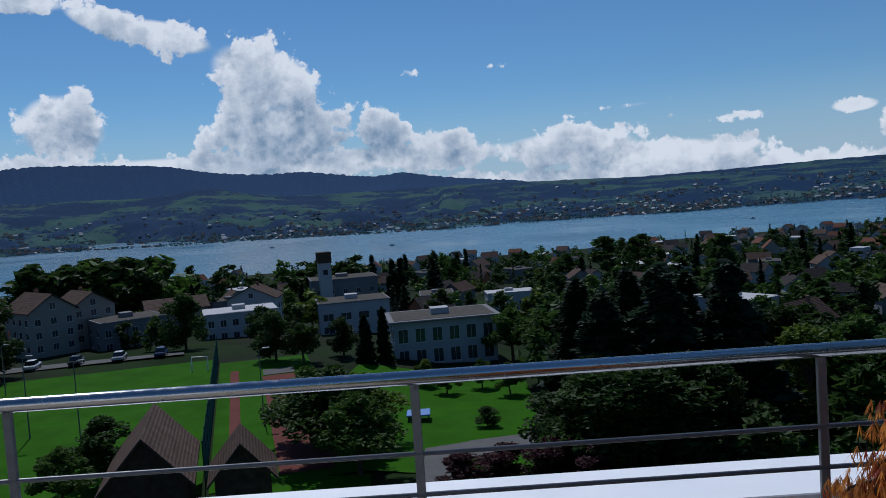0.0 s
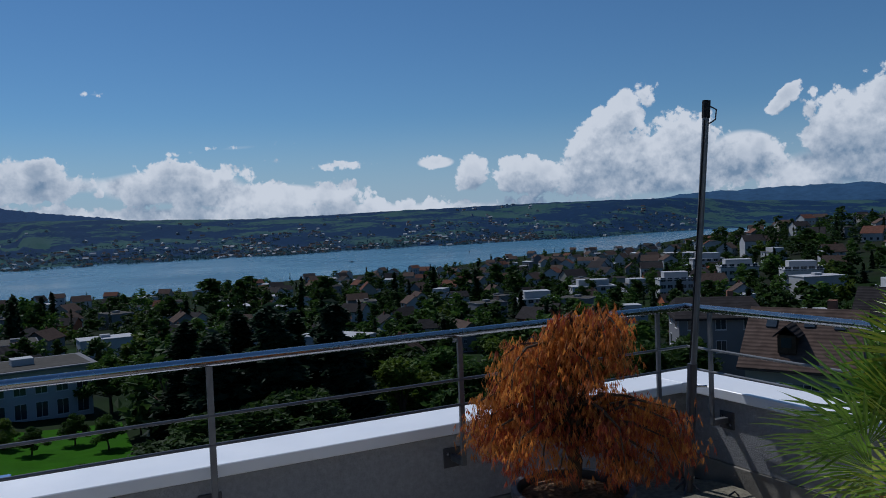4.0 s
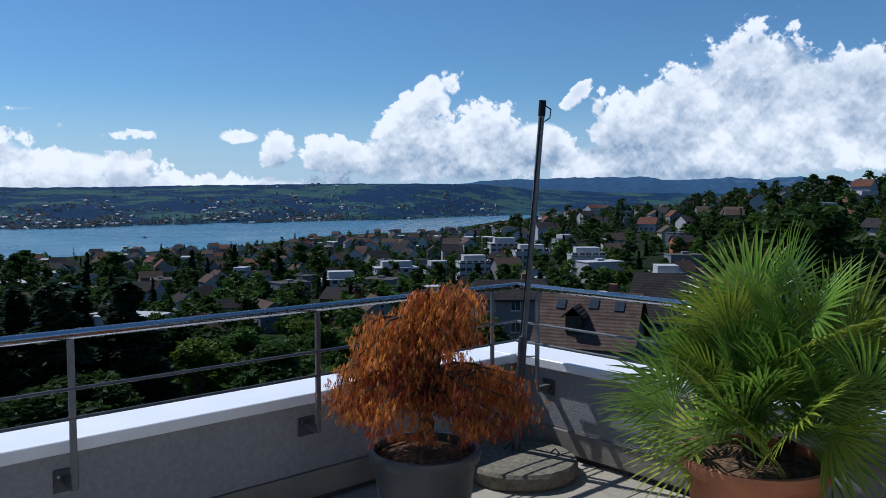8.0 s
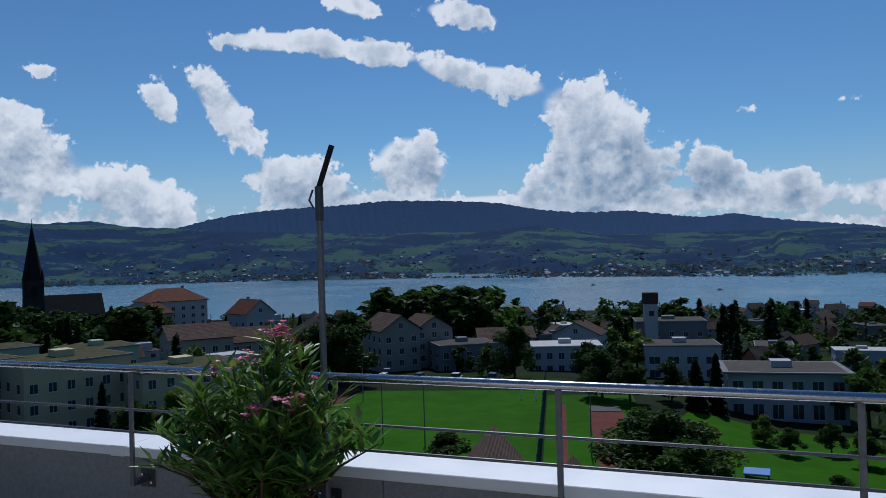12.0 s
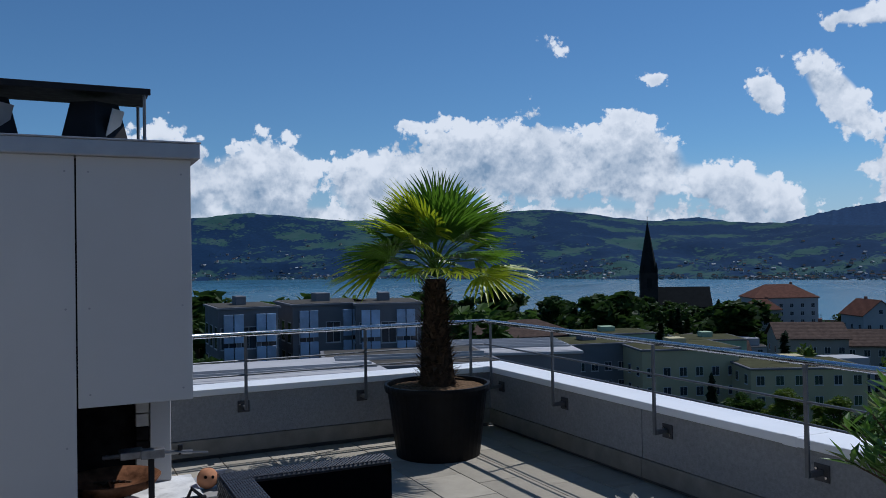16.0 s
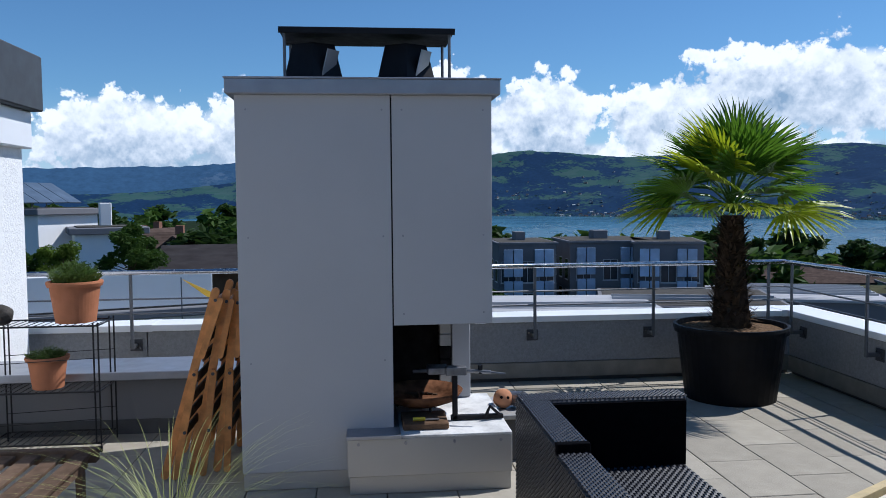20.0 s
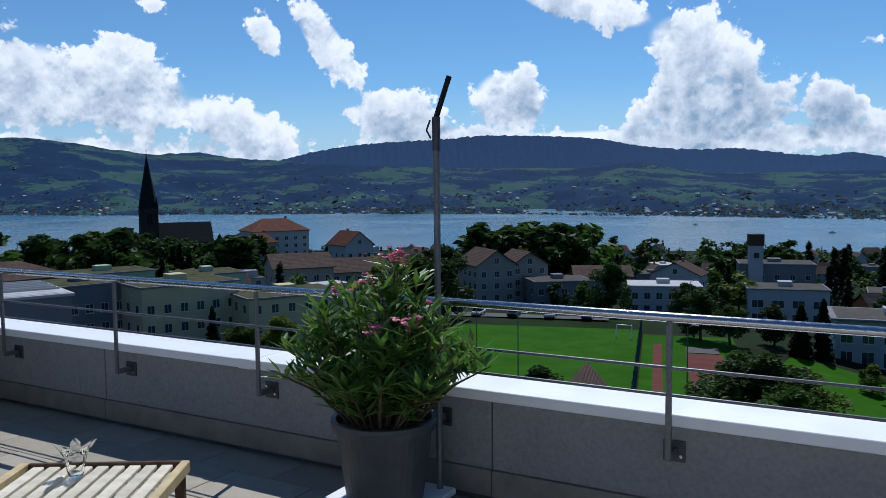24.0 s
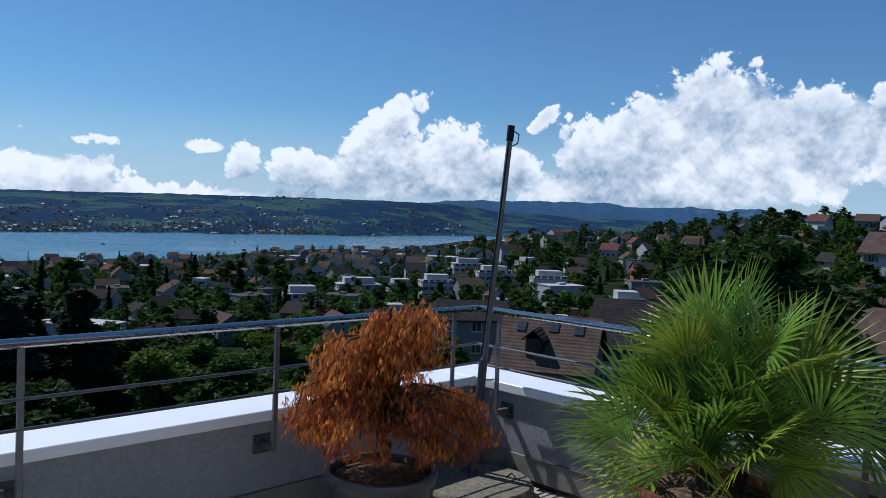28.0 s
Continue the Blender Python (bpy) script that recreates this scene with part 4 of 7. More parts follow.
for k, (yb, yt, xx) in enumerate(((-0.24, 0.075, -4.92), (-0.09, 0.130, -4.97), (0.04, 0.185, -5.02))):
    chair = thing("folded_deck_chair", "folded oiled wooden deck chair leaning on the chimney", "deck chair", "folded deck chairs")
    foot, head = Vector((xx, yb, 0.025)), Vector((xx, yt, 1.10 - 0.015 * k))
    knee = foot.lerp(head, 0.56)
    for dx in (0.0, -0.50):
        back = Vector((dx, 0, 0))
        part("leg", lath(foot + back, head + back, 0.046, 0.024), M_TEAK, chair)
        part("strut", lath(foot + back + Vector((0.026, 0.062, 0.0)), knee + back + Vector((0.026, 0.012, 0)), 0.040, 0.022), M_TEAK, chair)
        part("arm", lath(knee + back + Vector((0.026, 0.055, 0.10)), head + back + Vector((0.026, 0.030, -0.05)), 0.034, 0.020), M_TEAK, chair)
        for p in (knee + Vector((0.038, 0.012, -0.005)), foot.lerp(head, 0.24) + Vector((0.038, 0.05, 0)), head + Vector((0.013, 0, -0.05))):
            part("bolt", tube([p + back, p + back + Vector((0.006, 0, 0))], 0.010, 8), M_DARKSTEEL, chair)
    # slats presumed between the legs, added to cast shade on the floor behind
    for q in range(7):
        p = foot.lerp(head, 0.20 + 0.11 * q) + Vector((0, 0.030, 0))
        part("slat", box(xx - 0.485, xx - 0.015, p.y - 0.006, p.y + 0.006, p.z - 0.028, p.z + 0.028, 0.003), M_GREYWOOD, chair)
    part("crossbar", tube([head + Vector((-0.487, 0, -0.05)), head + Vector((-0.013, 0, -0.05))], 0.013, 8), M_TEAK, chair)

# slatted bench
bench = thing("slatted_bench", "weathered slatted wooden bench", "bench")
for k in range(9):
    part("slat", box(-4.36, -3.35, -1.52 + 0.122 * k, -1.44 + 0.122 * k, 0.325, 0.347, 0.004), M_GREYWOOD, bench)
part("end_beam", box(-4.42, -4.365, -1.56, -0.44, 0.29, 0.362, 0.005), M_GREYWOOD, bench)
part("end_beam", box(-3.345, -3.29, -1.56, -0.44, 0.29, 0.362, 0.005), M_GREYWOOD, bench)
for yy in (-1.5, -0.5):
    part("side_beam", box(-4.364, -3.346, yy - 0.02, yy + 0.02, 0.27, 0.324, 0.004), M_GREYWOOD, bench)
    for xx in (-4.30, -3.42):
        part("leg", box(xx - 0.025, xx + 0.025, yy - 0.018, yy + 0.018, 0.0, 0.269, 0.004), M_GREYWOOD, bench)

# wire rack
rack = thing("wire_rack", "black wire plant rack with three shelves", "plant rack")
RX, RYN, RYF, RD = -5.50, -0.78, -1.50, 0.33
for z in (0.06, 0.40, 0.83):
    shelf = part("shelf", tube([(RX, RYN, z), (RX - RD, RYN, z), (RX - RD, RYF, z), (RX, RYF, z), (RX, RYN + 0.001, z)], 0.006, 6), M_WIRE, rack)
    for k in range(15):
        yy = lerp(RYN, RYF, (k + 0.5) / 15)
        part("wire", tube([(RX, yy, z), (RX - RD, yy, z)], 0.0028, 4), M_WIRE, shelf)
for xx in (RX, RX - RD):
    for yy in (RYN, RYF):
        for d in (0.0, 0.03):
            sgn = 1 if yy == RYF else -1
            part("upright", tube([(xx, yy + sgn * d, 0.0 if d == 0 else 0.06), (xx, yy + sgn * d, 0.85)], 0.0055, 6), M_WIRE, rack)
    for z in (0.22, 0.62):
        part("tie", tube([(xx, RYN, z), (xx, RYF, z - 0.03)], 0.003, 4), M_WIRE, rack)
for yy in (RYN, RYF):
    part("castor", lathe([(0.012, 0.0), (0.022, 0.004), (0.022, 0.03), (0.012, 0.034)], 10, (RX - 0.02, yy - 0.02, 0.0)), M_BLACKSHEET, rack)


def pot_profile(r_top, r_bot, h, rim, z=0.0, thick=0.014):
    return [(r_bot, z), (r_bot + (r_top - r_bot) * 0.8, z + h - rim), (r_top * 1.0 + 0.004, z + h - rim), (r_top + 0.012, z + h - rim * 0.4), (r_top + 0.010, z + h), (r_top - thick, z + h), (r_top - thick - 0.004, z + h - 0.05)]


def planted(name, label, r_top, r_bot, h, rim, mat, at, sides=40, category="potted plant"):
    t = thing(name, label, category, at=at)
    part("pot", lathe(pot_profile(r_top, r_bot, h, rim), sides), mat, t, smooth=False)
    soil = lathe([(0.01, h - 0.10), (r_bot + (r_top - r_bot) * 0.60 - 0.012, h - 0.10), (r_top - 0.034, h - 0.035), (r_top * 0.7, h - 0.024), (r_top * 0.4, h - 0.014), (0.01, h - 0.01)], 28)
    for v in soil.verts:
        v.co.z += 0.010 * noise.noise(v.co * 25)
    part("soil", soil, M_SOIL, t)
    return t


def herb(t, h0, spread, high, count, mat, blade=0.02):
    verts, faces = [], []
    for k in range(count):
        a, q = rng.uniform(0, 6.283), math.sqrt(rng.random())
        base = Vector((q * spread * 0.55 * math.cos(a), q * spread * 0.55 * math.sin(a), h0))
        tip = Vector((q * spread * math.cos(a), q * spread * math.sin(a), h0 + high * (1.1 - 0.55 * q) * rng.uniform(0.6, 1.0)))
        for j in range(5):
            p = base.lerp(tip, 0.3 + 0.7 * (j + rng.random()) / 5)
            d = Vector((rng.uniform(-1, 1), rng.uniform(-1, 1), rng.uniform(0.1, 1.2))).normalized() * blade * rng.uniform(0.8, 1.8)
            s = d.orthogonal().normalized() * blade * 0.22
            i = len(verts)
            verts += [tuple(p - s), tuple(p + s), tuple(p + d)]
            faces.append((i, i + 1, i + 2))
    raw("foliage", verts, faces, mat, t)


pot1 = planted("potted_herb", "round herb in a terracotta pot on the wire rack", 0.165, 0.125, 0.27, 0.035, M_TERRA, pose(-5.67, -0.97, 0.838))
herb(pot1, 0.22, 0.17, 0.20, 420, M_HERB, 0.028)
pot2 = planted("potted_herb", "low green herb in a small terracotta pot", 0.125, 0.095, 0.21, 0.03, M_TERRA, pose(-5.64, -1.15, 0.407))
herb(pot2, 0.17, 0.13, 0.10, 320, M_HERB, 0.022)
rock = bmesh.new()
bmesh.ops.create_icosphere(rock, subdivisions=3, radius=0.075)
for v in rock.verts:
    v.co = Vector((v.co.x * 0.8, v.co.y * 1.1, v.co.z * 0.9)) * (1 + 0.35 * noise.noise(v.co * 14))
ston = obj("dark_stone", rock, M_ROCK)
ston.matrix_basis = pose(-5.62, -1.43, 0.895)
tagged(ston, "rough dark decorative stone on the rack", "stone")


# ---- plants ----
def fan_leaf(verts, faces, hub, out, up, radius, blades, spread, droop, width):
    """A fan of narrow folded blades round hub, opening along out."""
    side = out.cross(up).normalized()
    up = side.cross(out).normalized()
    for k in range(blades):
        a = radians(lerp(-spread, spread, (k + 0.5) / blades)) + rng.uniform(-0.03, 0.03)
        way = (math.cos(a) * out + math.sin(a) * side).normalized()
        long = radius * (0.80 + 0.20 * math.cos(a * 0.8)) * rng.uniform(0.92, 1.04)
        fold = way.cross(up).normalized() * width
        fall = droop * rng.uniform(0.6, 1.4)
        p = [hub + way * long * s + up * (0.05 * long * math.sin(3 * s)) - Vector((0, 0, fall * long * s * s)) for s in (0.04, 0.45, 0.78, 1.0)]
        i = len(verts)
        lift = up * width * 0.45
        verts += [tuple(p[0]), tuple(p[1] - fold + lift), tuple(p[1]), tuple(p[1] + fold + lift), tuple(p[2] - fold * 0.62 + lift * 0.5), tuple(p[2]), tuple(p[2] + fold * 0.62 + lift * 0.5), tuple(p[3])]
        faces += [(i, i + 1, i + 2), (i, i + 2, i + 3), (i + 1, i + 4, i + 5, i + 2), (i + 2, i + 5, i + 6, i + 3), (i + 4, i + 7, i + 5), (i + 5, i + 7, i + 6)]


def fan_palm(t, leaves, base, petiole, radius, blades, spread, droop, width, tilt, mats, stalk=0.008, front=None, roll=0.4):
    """Leaves round base; tilt gives the lowest and highest rise of the stalks in degrees."""
    for k in range(leaves):
        q = (k + 0.5) / leaves
        a = k * 2.39996 + rng.uniform(-0.25, 0.25)
        rise = radians(lerp(tilt[1], tilt[0], q ** 0.85) + rng.uniform(-6, 6))
        if front and math.cos(a) * front[0] + math.sin(a) * front[1] > 0.45:
            rise = max(rise, radians(rng.uniform(24, 52)))
        way = Vector((math.cos(a) * math.cos(rise), math.sin(a) * math.cos(rise), math.sin(rise)))
        size = rng.uniform(0.88, 1.08)
        long = petiole * size * lerp(0.75, 1.05, q)
        start = Vector(base) + Vector((0, 0, 0.10 * (1 - q)))
        mid = start + way * long * 0.5 + Vector((0, 0, 0.03))
        hub = start + way * long - Vector((0, 0, 0.05 * q))
        leaf = part("leaf", tube([start, mid, hub], [stalk, stalk * 0.8, stalk * 0.6], 5), mats[0], t)
        verts, faces = [], []
        out = (way - Vector((0, 0, 0.20 * q + 0.05))).normalized()
        fan_leaf(verts, faces, hub, out, Vector((0, 0, 1)) + way * -0.3 + Vector((-math.sin(a), math.cos(a), 0)) * rng.uniform(-roll, roll), radius * size, blades, spread, droop * (0.6 + 0.9 * q), width)
        pick = mats[0]
        if len(mats) > 1 and q > 0.86:
            pick = mats[1] if rng.random() < 0.6 else mats[0]
        if len(mats) > 2 and rng.random() < mats[2]:
            pick = mats[1]
        raw("fan", verts, faces, pick, leaf)


palm = planted("potted_palm", "windmill palm with a fibrous trunk in a black tub", 0.44, 0.355, 0.60, 0.06, M_BLACKPOT, pose(-6.36, 3.90, 0))
trunk = bmesh.new()
add_tube(trunk, [(0.02, 0, 0.5), (0.0, 0.0, 0.72), (-0.01, 0.0, 1.0), (0.0, 0.0, 1.25), (0.0, 0.0, 1.48)], [0.165, 0.14, 0.115, 0.10, 0.085], 18)
part("trunk", trunk, M_TRUNK, palm)
verts, faces = [], []
for k in range(720):
    z, a = rng.uniform(0.55, 1.45), rng.uniform(0, 6.283)
    r = lerp(0.145, 0.08, (z - 0.55) / 0.9)
    p = Vector((r * math.cos(a), r * math.sin(a), z))
    d = Vector((math.cos(a), math.sin(a), rng.uniform(-0.4, 1.3))).normalized() * rng.uniform(0.05, 0.15)
    s = Vector((-math.sin(a), math.cos(a), 0)) * rng.uniform(0.008, 0.024)
    i = len(verts)
    verts += [tuple(p - s), tuple(p + s), tuple(p + d)]
    faces.append((i, i + 1, i + 2))
tagged(raw("fibre", verts, faces, M_FIBRE, palm), "frayed brown leaf stubs", kind="stuff")
fan_palm(palm, 30, (0, 0, 1.50), 0.44, 0.52, 28, 86, 0.10, 0.016, (6, 84), (M_PALM, M_PALMLIGHT, 0.22), 0.009, None, 0.5)

terra = planted("potted_fan_palm", "bushy green fan palm in a large terracotta pot", 0.30, 0.20, 0.51, 0.055, M_TERRA, pose(3.57, 2.92, 0))
for bx, by, bz, n, pet in ((0.0, 0.0, 0.56, 16, 0.33), (0.10, -0.18, 0.66, 13, 0.38), (-0.10, 0.10, 0.58, 14, 0.28), (0.06, -0.06, 0.84, 10, 0.34), (-0.12, -0.10, 0.54, 7, 0.22)):
    fan_palm(terra, n, (bx, by, bz), pet, 0.37, 26, 92, 0.06, 0.0080, (12, 82), (M_FANGREEN, M_FANEDGE, 0.12), 0.006, (-0.92, -0.40), 1.3)
stems = bmesh.new()
for bx, by, top in ((0.0, 0.0, 0.80), (0.09, -0.1, 0.58), (-0.1, 0.07, 0.48)):
    add_tube(stems, [(bx * 0.6, by * 0.6, 0.40), (bx, by, top)], [0.05, 0.035], 10)
part("stem", stems, M_TRUNK, terra)

yellow = planted("potted_fan_palm", "sunlit yellow-green fan palm in a terracotta pot", 0.30, 0.20, 0.44, 0.05, M_TERRA, pose(3.50, 1.32, 0))
for bx, by, bz, n, pet in ((0.0, 0.0, 0.40, 16, 0.38), (0.05, 0.10, 0.50, 13, 0.42), (0.02, -0.05, 0.62, 10, 0.36)):
    fan_palm(yellow, n, (bx, by, bz), pet, 0.40, 30, 100, 0.10, 0.008, (5, 82), (M_PALMLIGHT, M_PALMYELLOW, 0.62), 0.006)
part("stem", tube([(0, 0, 0.38), (0.03, 0, 0.68)], [0.06, 0.04], 10), M_TRUNK, yellow)


def maple():
    t = planted("potted_maple", "weeping orange laceleaf maple in a dark grey pot", 0.25, 0.19, 0.44, 0.05, M_GREYPOT, pose(2.76, 4.10, 0))
    right, away = Vector((0.75, -0.66, 0)), Vector((0.66, 0.75, 0))
    part("trunk", tube([(0, 0, 0.40), (0.02, 0.0, 0.55), (-0.03, 0.02, 0.72), (0.03, 0.03, 0.90), (0.05, 0.0, 1.05)], [0.035, 0.03, 0.026, 0.02, 0.012], 8), M_BARK, t)
    groups = {0: ([], []), 1: ([], []), 2: ([], [])}
    # weeping layers: share of the branches, arch height, reach, middle of the layer
    layers = ((0.16, (1.12, 1.20), (0.06, 0.21), right * 0.12), (0.34, (0.94, 1.06), (0.10, 0.31), right * -0.10), (0.50, (0.78, 0.95), (0.16, 0.42), right * -0.02), (1.01, (0.66, 0.82), (0.30, 0.47), right * 0.03))
    for k in range(84):
        share_, a = rng.random(), rng.uniform(0, 6.283)
        tops, reaches, middle = [row[1:] for row in layers if share_ < row[0]][0]
        top, reach = rng.uniform(*tops), rng.uniform(*reaches)
        way = right * math.cos(a) + away * math.sin(a) * 0.85
        start = Vector((0.02, 0.02, rng.uniform(0.58, min(1.02, top - 0.03))))
        p1 = middle + way * reach * 0.55 + Vector((0, 0, top))
        p2 = middle + way * reach * 0.92 + Vector((0, 0, top - 0.05))
        p3 = middle + way * reach * 1.04 + Vector((0, 0, max(0.58, top - rng.uniform(0.12, 0.24))))
        part("branch", tube([start, start.lerp(p1, 0.6) + Vector((0, 0, 0.03)), p1, p2, p3], [0.010, 0.008, 0.006, 0.004, 0.002], 4), M_BARK, t)
        tips = [start.lerp(p1, rng.uniform(0.5, 1.0)) for _ in range(2)] + [p1.lerp(p2, rng.random()) for _ in range(5)] + [p2.lerp(p3, rng.random()) for _ in range(5)]
        for p in tips:
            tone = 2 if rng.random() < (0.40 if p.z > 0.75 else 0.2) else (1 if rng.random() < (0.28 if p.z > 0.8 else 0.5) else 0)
            verts, faces = groups[tone]
            for _ in range(11):
                c = p + Vector((rng.gauss(0, 0.036), rng.gauss(0, 0.036), rng.gauss(0, 0.016)))
                turn = rng.uniform(0, 6.283)
                for b in range(5):
                    ang = turn + (b - 2) * 0.5
                    d = Vector((math.cos(ang) * 0.6, math.sin(ang) * 0.6, -rng.uniform(0.7, 1.9))).normalized() * rng.uniform(0.026, 0.052)
                    s = Vector((-math.sin(ang), math.cos(ang), 0)) * 0.0017
                    i = len(verts)
                    verts += [tuple(c), tuple(c + d * 0.5 + s), tuple(c + d), tuple(c + d * 0.5 - s)]
                    faces.append((i, i + 1, i + 2, i + 3))
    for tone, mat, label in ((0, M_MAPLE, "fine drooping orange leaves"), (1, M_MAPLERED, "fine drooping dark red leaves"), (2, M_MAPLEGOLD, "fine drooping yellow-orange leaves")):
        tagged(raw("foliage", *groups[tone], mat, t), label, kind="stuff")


maple()


def oleander():
    t = planted("potted_oleander", "pink flowering oleander in a dark grey pot", 0.25, 0.19, 0.40, 0.05, M_GREYPOT, pose(-2.24, 4.44, 0.10))
    green, pale = ([], []), ([], [])
    ends = []
    for k in range(62):
        a, q = rng.uniform(0, 6.283), math.sqrt(rng.random())
        top = Vector((q * 0.60 * math.cos(a), q * 0.42 * math.sin(a), lerp(1.16, 0.66, q * q) * rng.uniform(0.85, 1.02)))
        base = Vector((0.14 * q * math.cos(a), 0.14 * q * math.sin(a), 0.34))
        mid = base.lerp(top, 0.55) + Vector((0, 0, 0.05))
        part("stem", tube([base, mid, top], [0.008, 0.006, 0.003], 5), M_BARK, t)
        ends.append(top)
        for j in range(30):
            s = 0.22 + 0.78 * j / 30
            p = base.lerp(mid, s / 0.55) if s < 0.55 else mid.lerp(top, (s - 0.55) / 0.45)
            b = rng.uniform(0, 6.283)
            d = Vector((math.cos(b), math.sin(b), rng.uniform(0.3, 1.5))).normalized()
            long = rng.uniform(0.12, 0.20)
            side = d.cross(Vector((0, 0, 1))).normalized() * 0.0155
            verts, faces = pale if rng.random() < 0.09 else green
            i = len(verts)
            sag = Vector((0, 0, -0.02))
            verts += [tuple(p), tuple(p + d * long * 0.45 + side), tuple(p + d * long + sag), tuple(p + d * long * 0.45 - side)]
            faces.append((i, i + 1, i + 2, i + 3))
    tagged(raw("foliage", *green, M_OLEANDER, t), "narrow dark green leaves")
    tagged(raw("foliage", *pale, M_OLEANDERPALE, t), "pale sunlit leaves")
    ends.sort(key=lambda p: -p.z)
    for p in ends[:3] + ends[8:30:5]:
        verts, faces = [], []
        for _ in range(14):
            c = p + Vector((rng.gauss(0, 0.028), rng.gauss(0, 0.028), rng.gauss(0.03, 0.02)))
            for b in range(5):
                a = b * 1.2566 + rng.random()
                d = Vector((math.cos(a), math.sin(a), 0.5)) * 0.020
                s = Vector((-math.sin(a), math.cos(a), 0)) * 0.009
                i = len(verts)
                verts += [tuple(c), tuple(c + d * 0.7 + s), tuple(c + d), tuple(c + d * 0.7 - s)]
                faces.append((i, i + 1, i + 2, i + 3))
        raw("blossom", verts, faces, M_PINK, t)
    return t


oleander()
trolley = thing("plant_trolley", "low metal plant trolley under the oleander pot", "plant trolley")
part("tray", box(-2.50, -1.98, 4.18, 4.70, 0.065, 0.098, 0.006), M_COPING, trolley)
for xx in (-2.42, -2.06):
    for yy in (4.26, 4.62):
        part("castor", lathe([(0.015, 0.0), (0.026, 0.006), (0.026, 0.05), (0.012, 0.066)], 10, (xx, yy, 0)), M_BLACKSHEET, trolley)

mast = thing("mast", "thin steel mast with a bent dark tip beside the railing", "mast")
part("pole", tube([(-2.05, 4.655, 0.0), (-2.05, 4.655, 1.80)], 0.017, 12), M_POST, mast)
part("sleeve", tube([(-2.05, 4.655, 1.80), (-2.05, 4.655, 1.965)], 0.021, 12), M_DARKSTEEL, mast)
part("tip", tube([(-2.05, 4.655, 1.96), (-1.985, 4.675, 2.16)], 0.014, 10), M_BLACKSHEET, mast)
part("hook", tube([(-2.072, 4.64, 1.86), (-2.09, 4.63, 1.90), (-2.075, 4.64, 1.95)], 0.005, 6), M_DARKSTEEL, mast)

stone_base = bmesh.new()
add_lathe(stone_base, [(0.32, 0.0), (0.335, 0.02), (0.335, 0.075), (0.32, 0.095), (0.10, 0.10), (0.03, 0.10)], 48, (3.76, 4.42, 0))
for v in stone_base.verts:
    v.co += 0.006 * Vector((noise.noise(v.co * 18), noise.noise(v.co * 18 + Vector((5, 0, 0))), 0.5 * noise.noise(v.co * 22)))
base = thing("parasol_stand", "round mossy concrete parasol base with a steel socket", "parasol base")
part("disc", stone_base, M_STONE, base)
part("socket", tube([(3.815, 4.50, 0.09), (3.845, 4.475, 0.78)], 0.026, 14), M_DARKSTEEL, base)
for a in (30, 120, 210, 300):
    part("gusset", tube([(3.815 + 0.07 * math.cos(radians(a)), 4.50 + 0.07 * math.sin(radians(a)), 0.098), (3.817, 4.498, 0.17)], 0.006, 5), M_DARKSTEEL, base)
part("clamp_screw", tube([(3.845, 4.475, 0.66), (3.90, 4.43, 0.66)], 0.006, 6), M_STEEL, base)
part("handle_ring", tube([(3.93, 4.33, 0.10), (3.95, 4.31, 0.125), (3.97, 4.30, 0.10)], 0.005, 6), M_DARKSTEEL, base)
ppole = thing("parasol_pole", "bare slim steel parasol pole with a small top ring", "pole")
part("pole", tube([(3.838, 4.479, 0.60), (3.92, 4.41, 2.06)], 0.017, 12), M_POST, ppole)
part("groove", tube([(3.822, 4.470, 0.80), (3.903, 4.402, 2.05)], 0.005, 6), M_BLACKSHEET, ppole)
part("cap", tube([(3.92, 4.41, 2.06), (3.925, 4.407, 2.15)], 0.021, 12), M_BLACKSHEET, ppole)
part("ring", tube([(3.935, 4.395, 2.12), (3.96, 4.375, 2.10), (3.955, 4.378, 2.05), (3.93, 4.397, 2.03)], 0.004, 6), M_DARKSTEEL, ppole)

grass = planted("potted_grass", "arching ornamental grass in a grey pot", 0.17, 0.13, 0.30, 0.03, M_GREYPOT, pose(-3.15, 0.22, 0))
verts, faces = [], []
for k in range(130):
    a, q = rng.uniform(0, 6.283), rng.random()
    reach, high = rng.uniform(0.15, 0.78), rng.uniform(0.28, 0.62)
    w = Vector((-math.sin(a), math.cos(a), 0)) * 0.0023
    last = None
    for j in range(7):
        s = j / 6
        p = Vector((0.06 * q * math.cos(a * 3), 0.06 * q * math.sin(a * 3), 0.26)) + Vector((math.cos(a) * reach * s ** 1.5, math.sin(a) * reach * s ** 1.5, high * (s * 1.55 - 0.75 * s * s)))
        i = len(verts)
        verts += [tuple(p - w * (1.05 - s)), tuple(p + w * (1.05 - s))]
        if last is not None:
            faces.append((last, last + 1, i + 1, i))
        last = i
raw("blades", verts, faces, M_GRASSBLADE, grass)


# ---- sports ground, lawn, paths and street ----
FAR_R, RIGHT = Vector((-36.0, 129.5, 0)), Vector((0.25, -0.968, 0))
ACROSS = Vector((-0.968, -0.25, 0))
FZ = -21.74


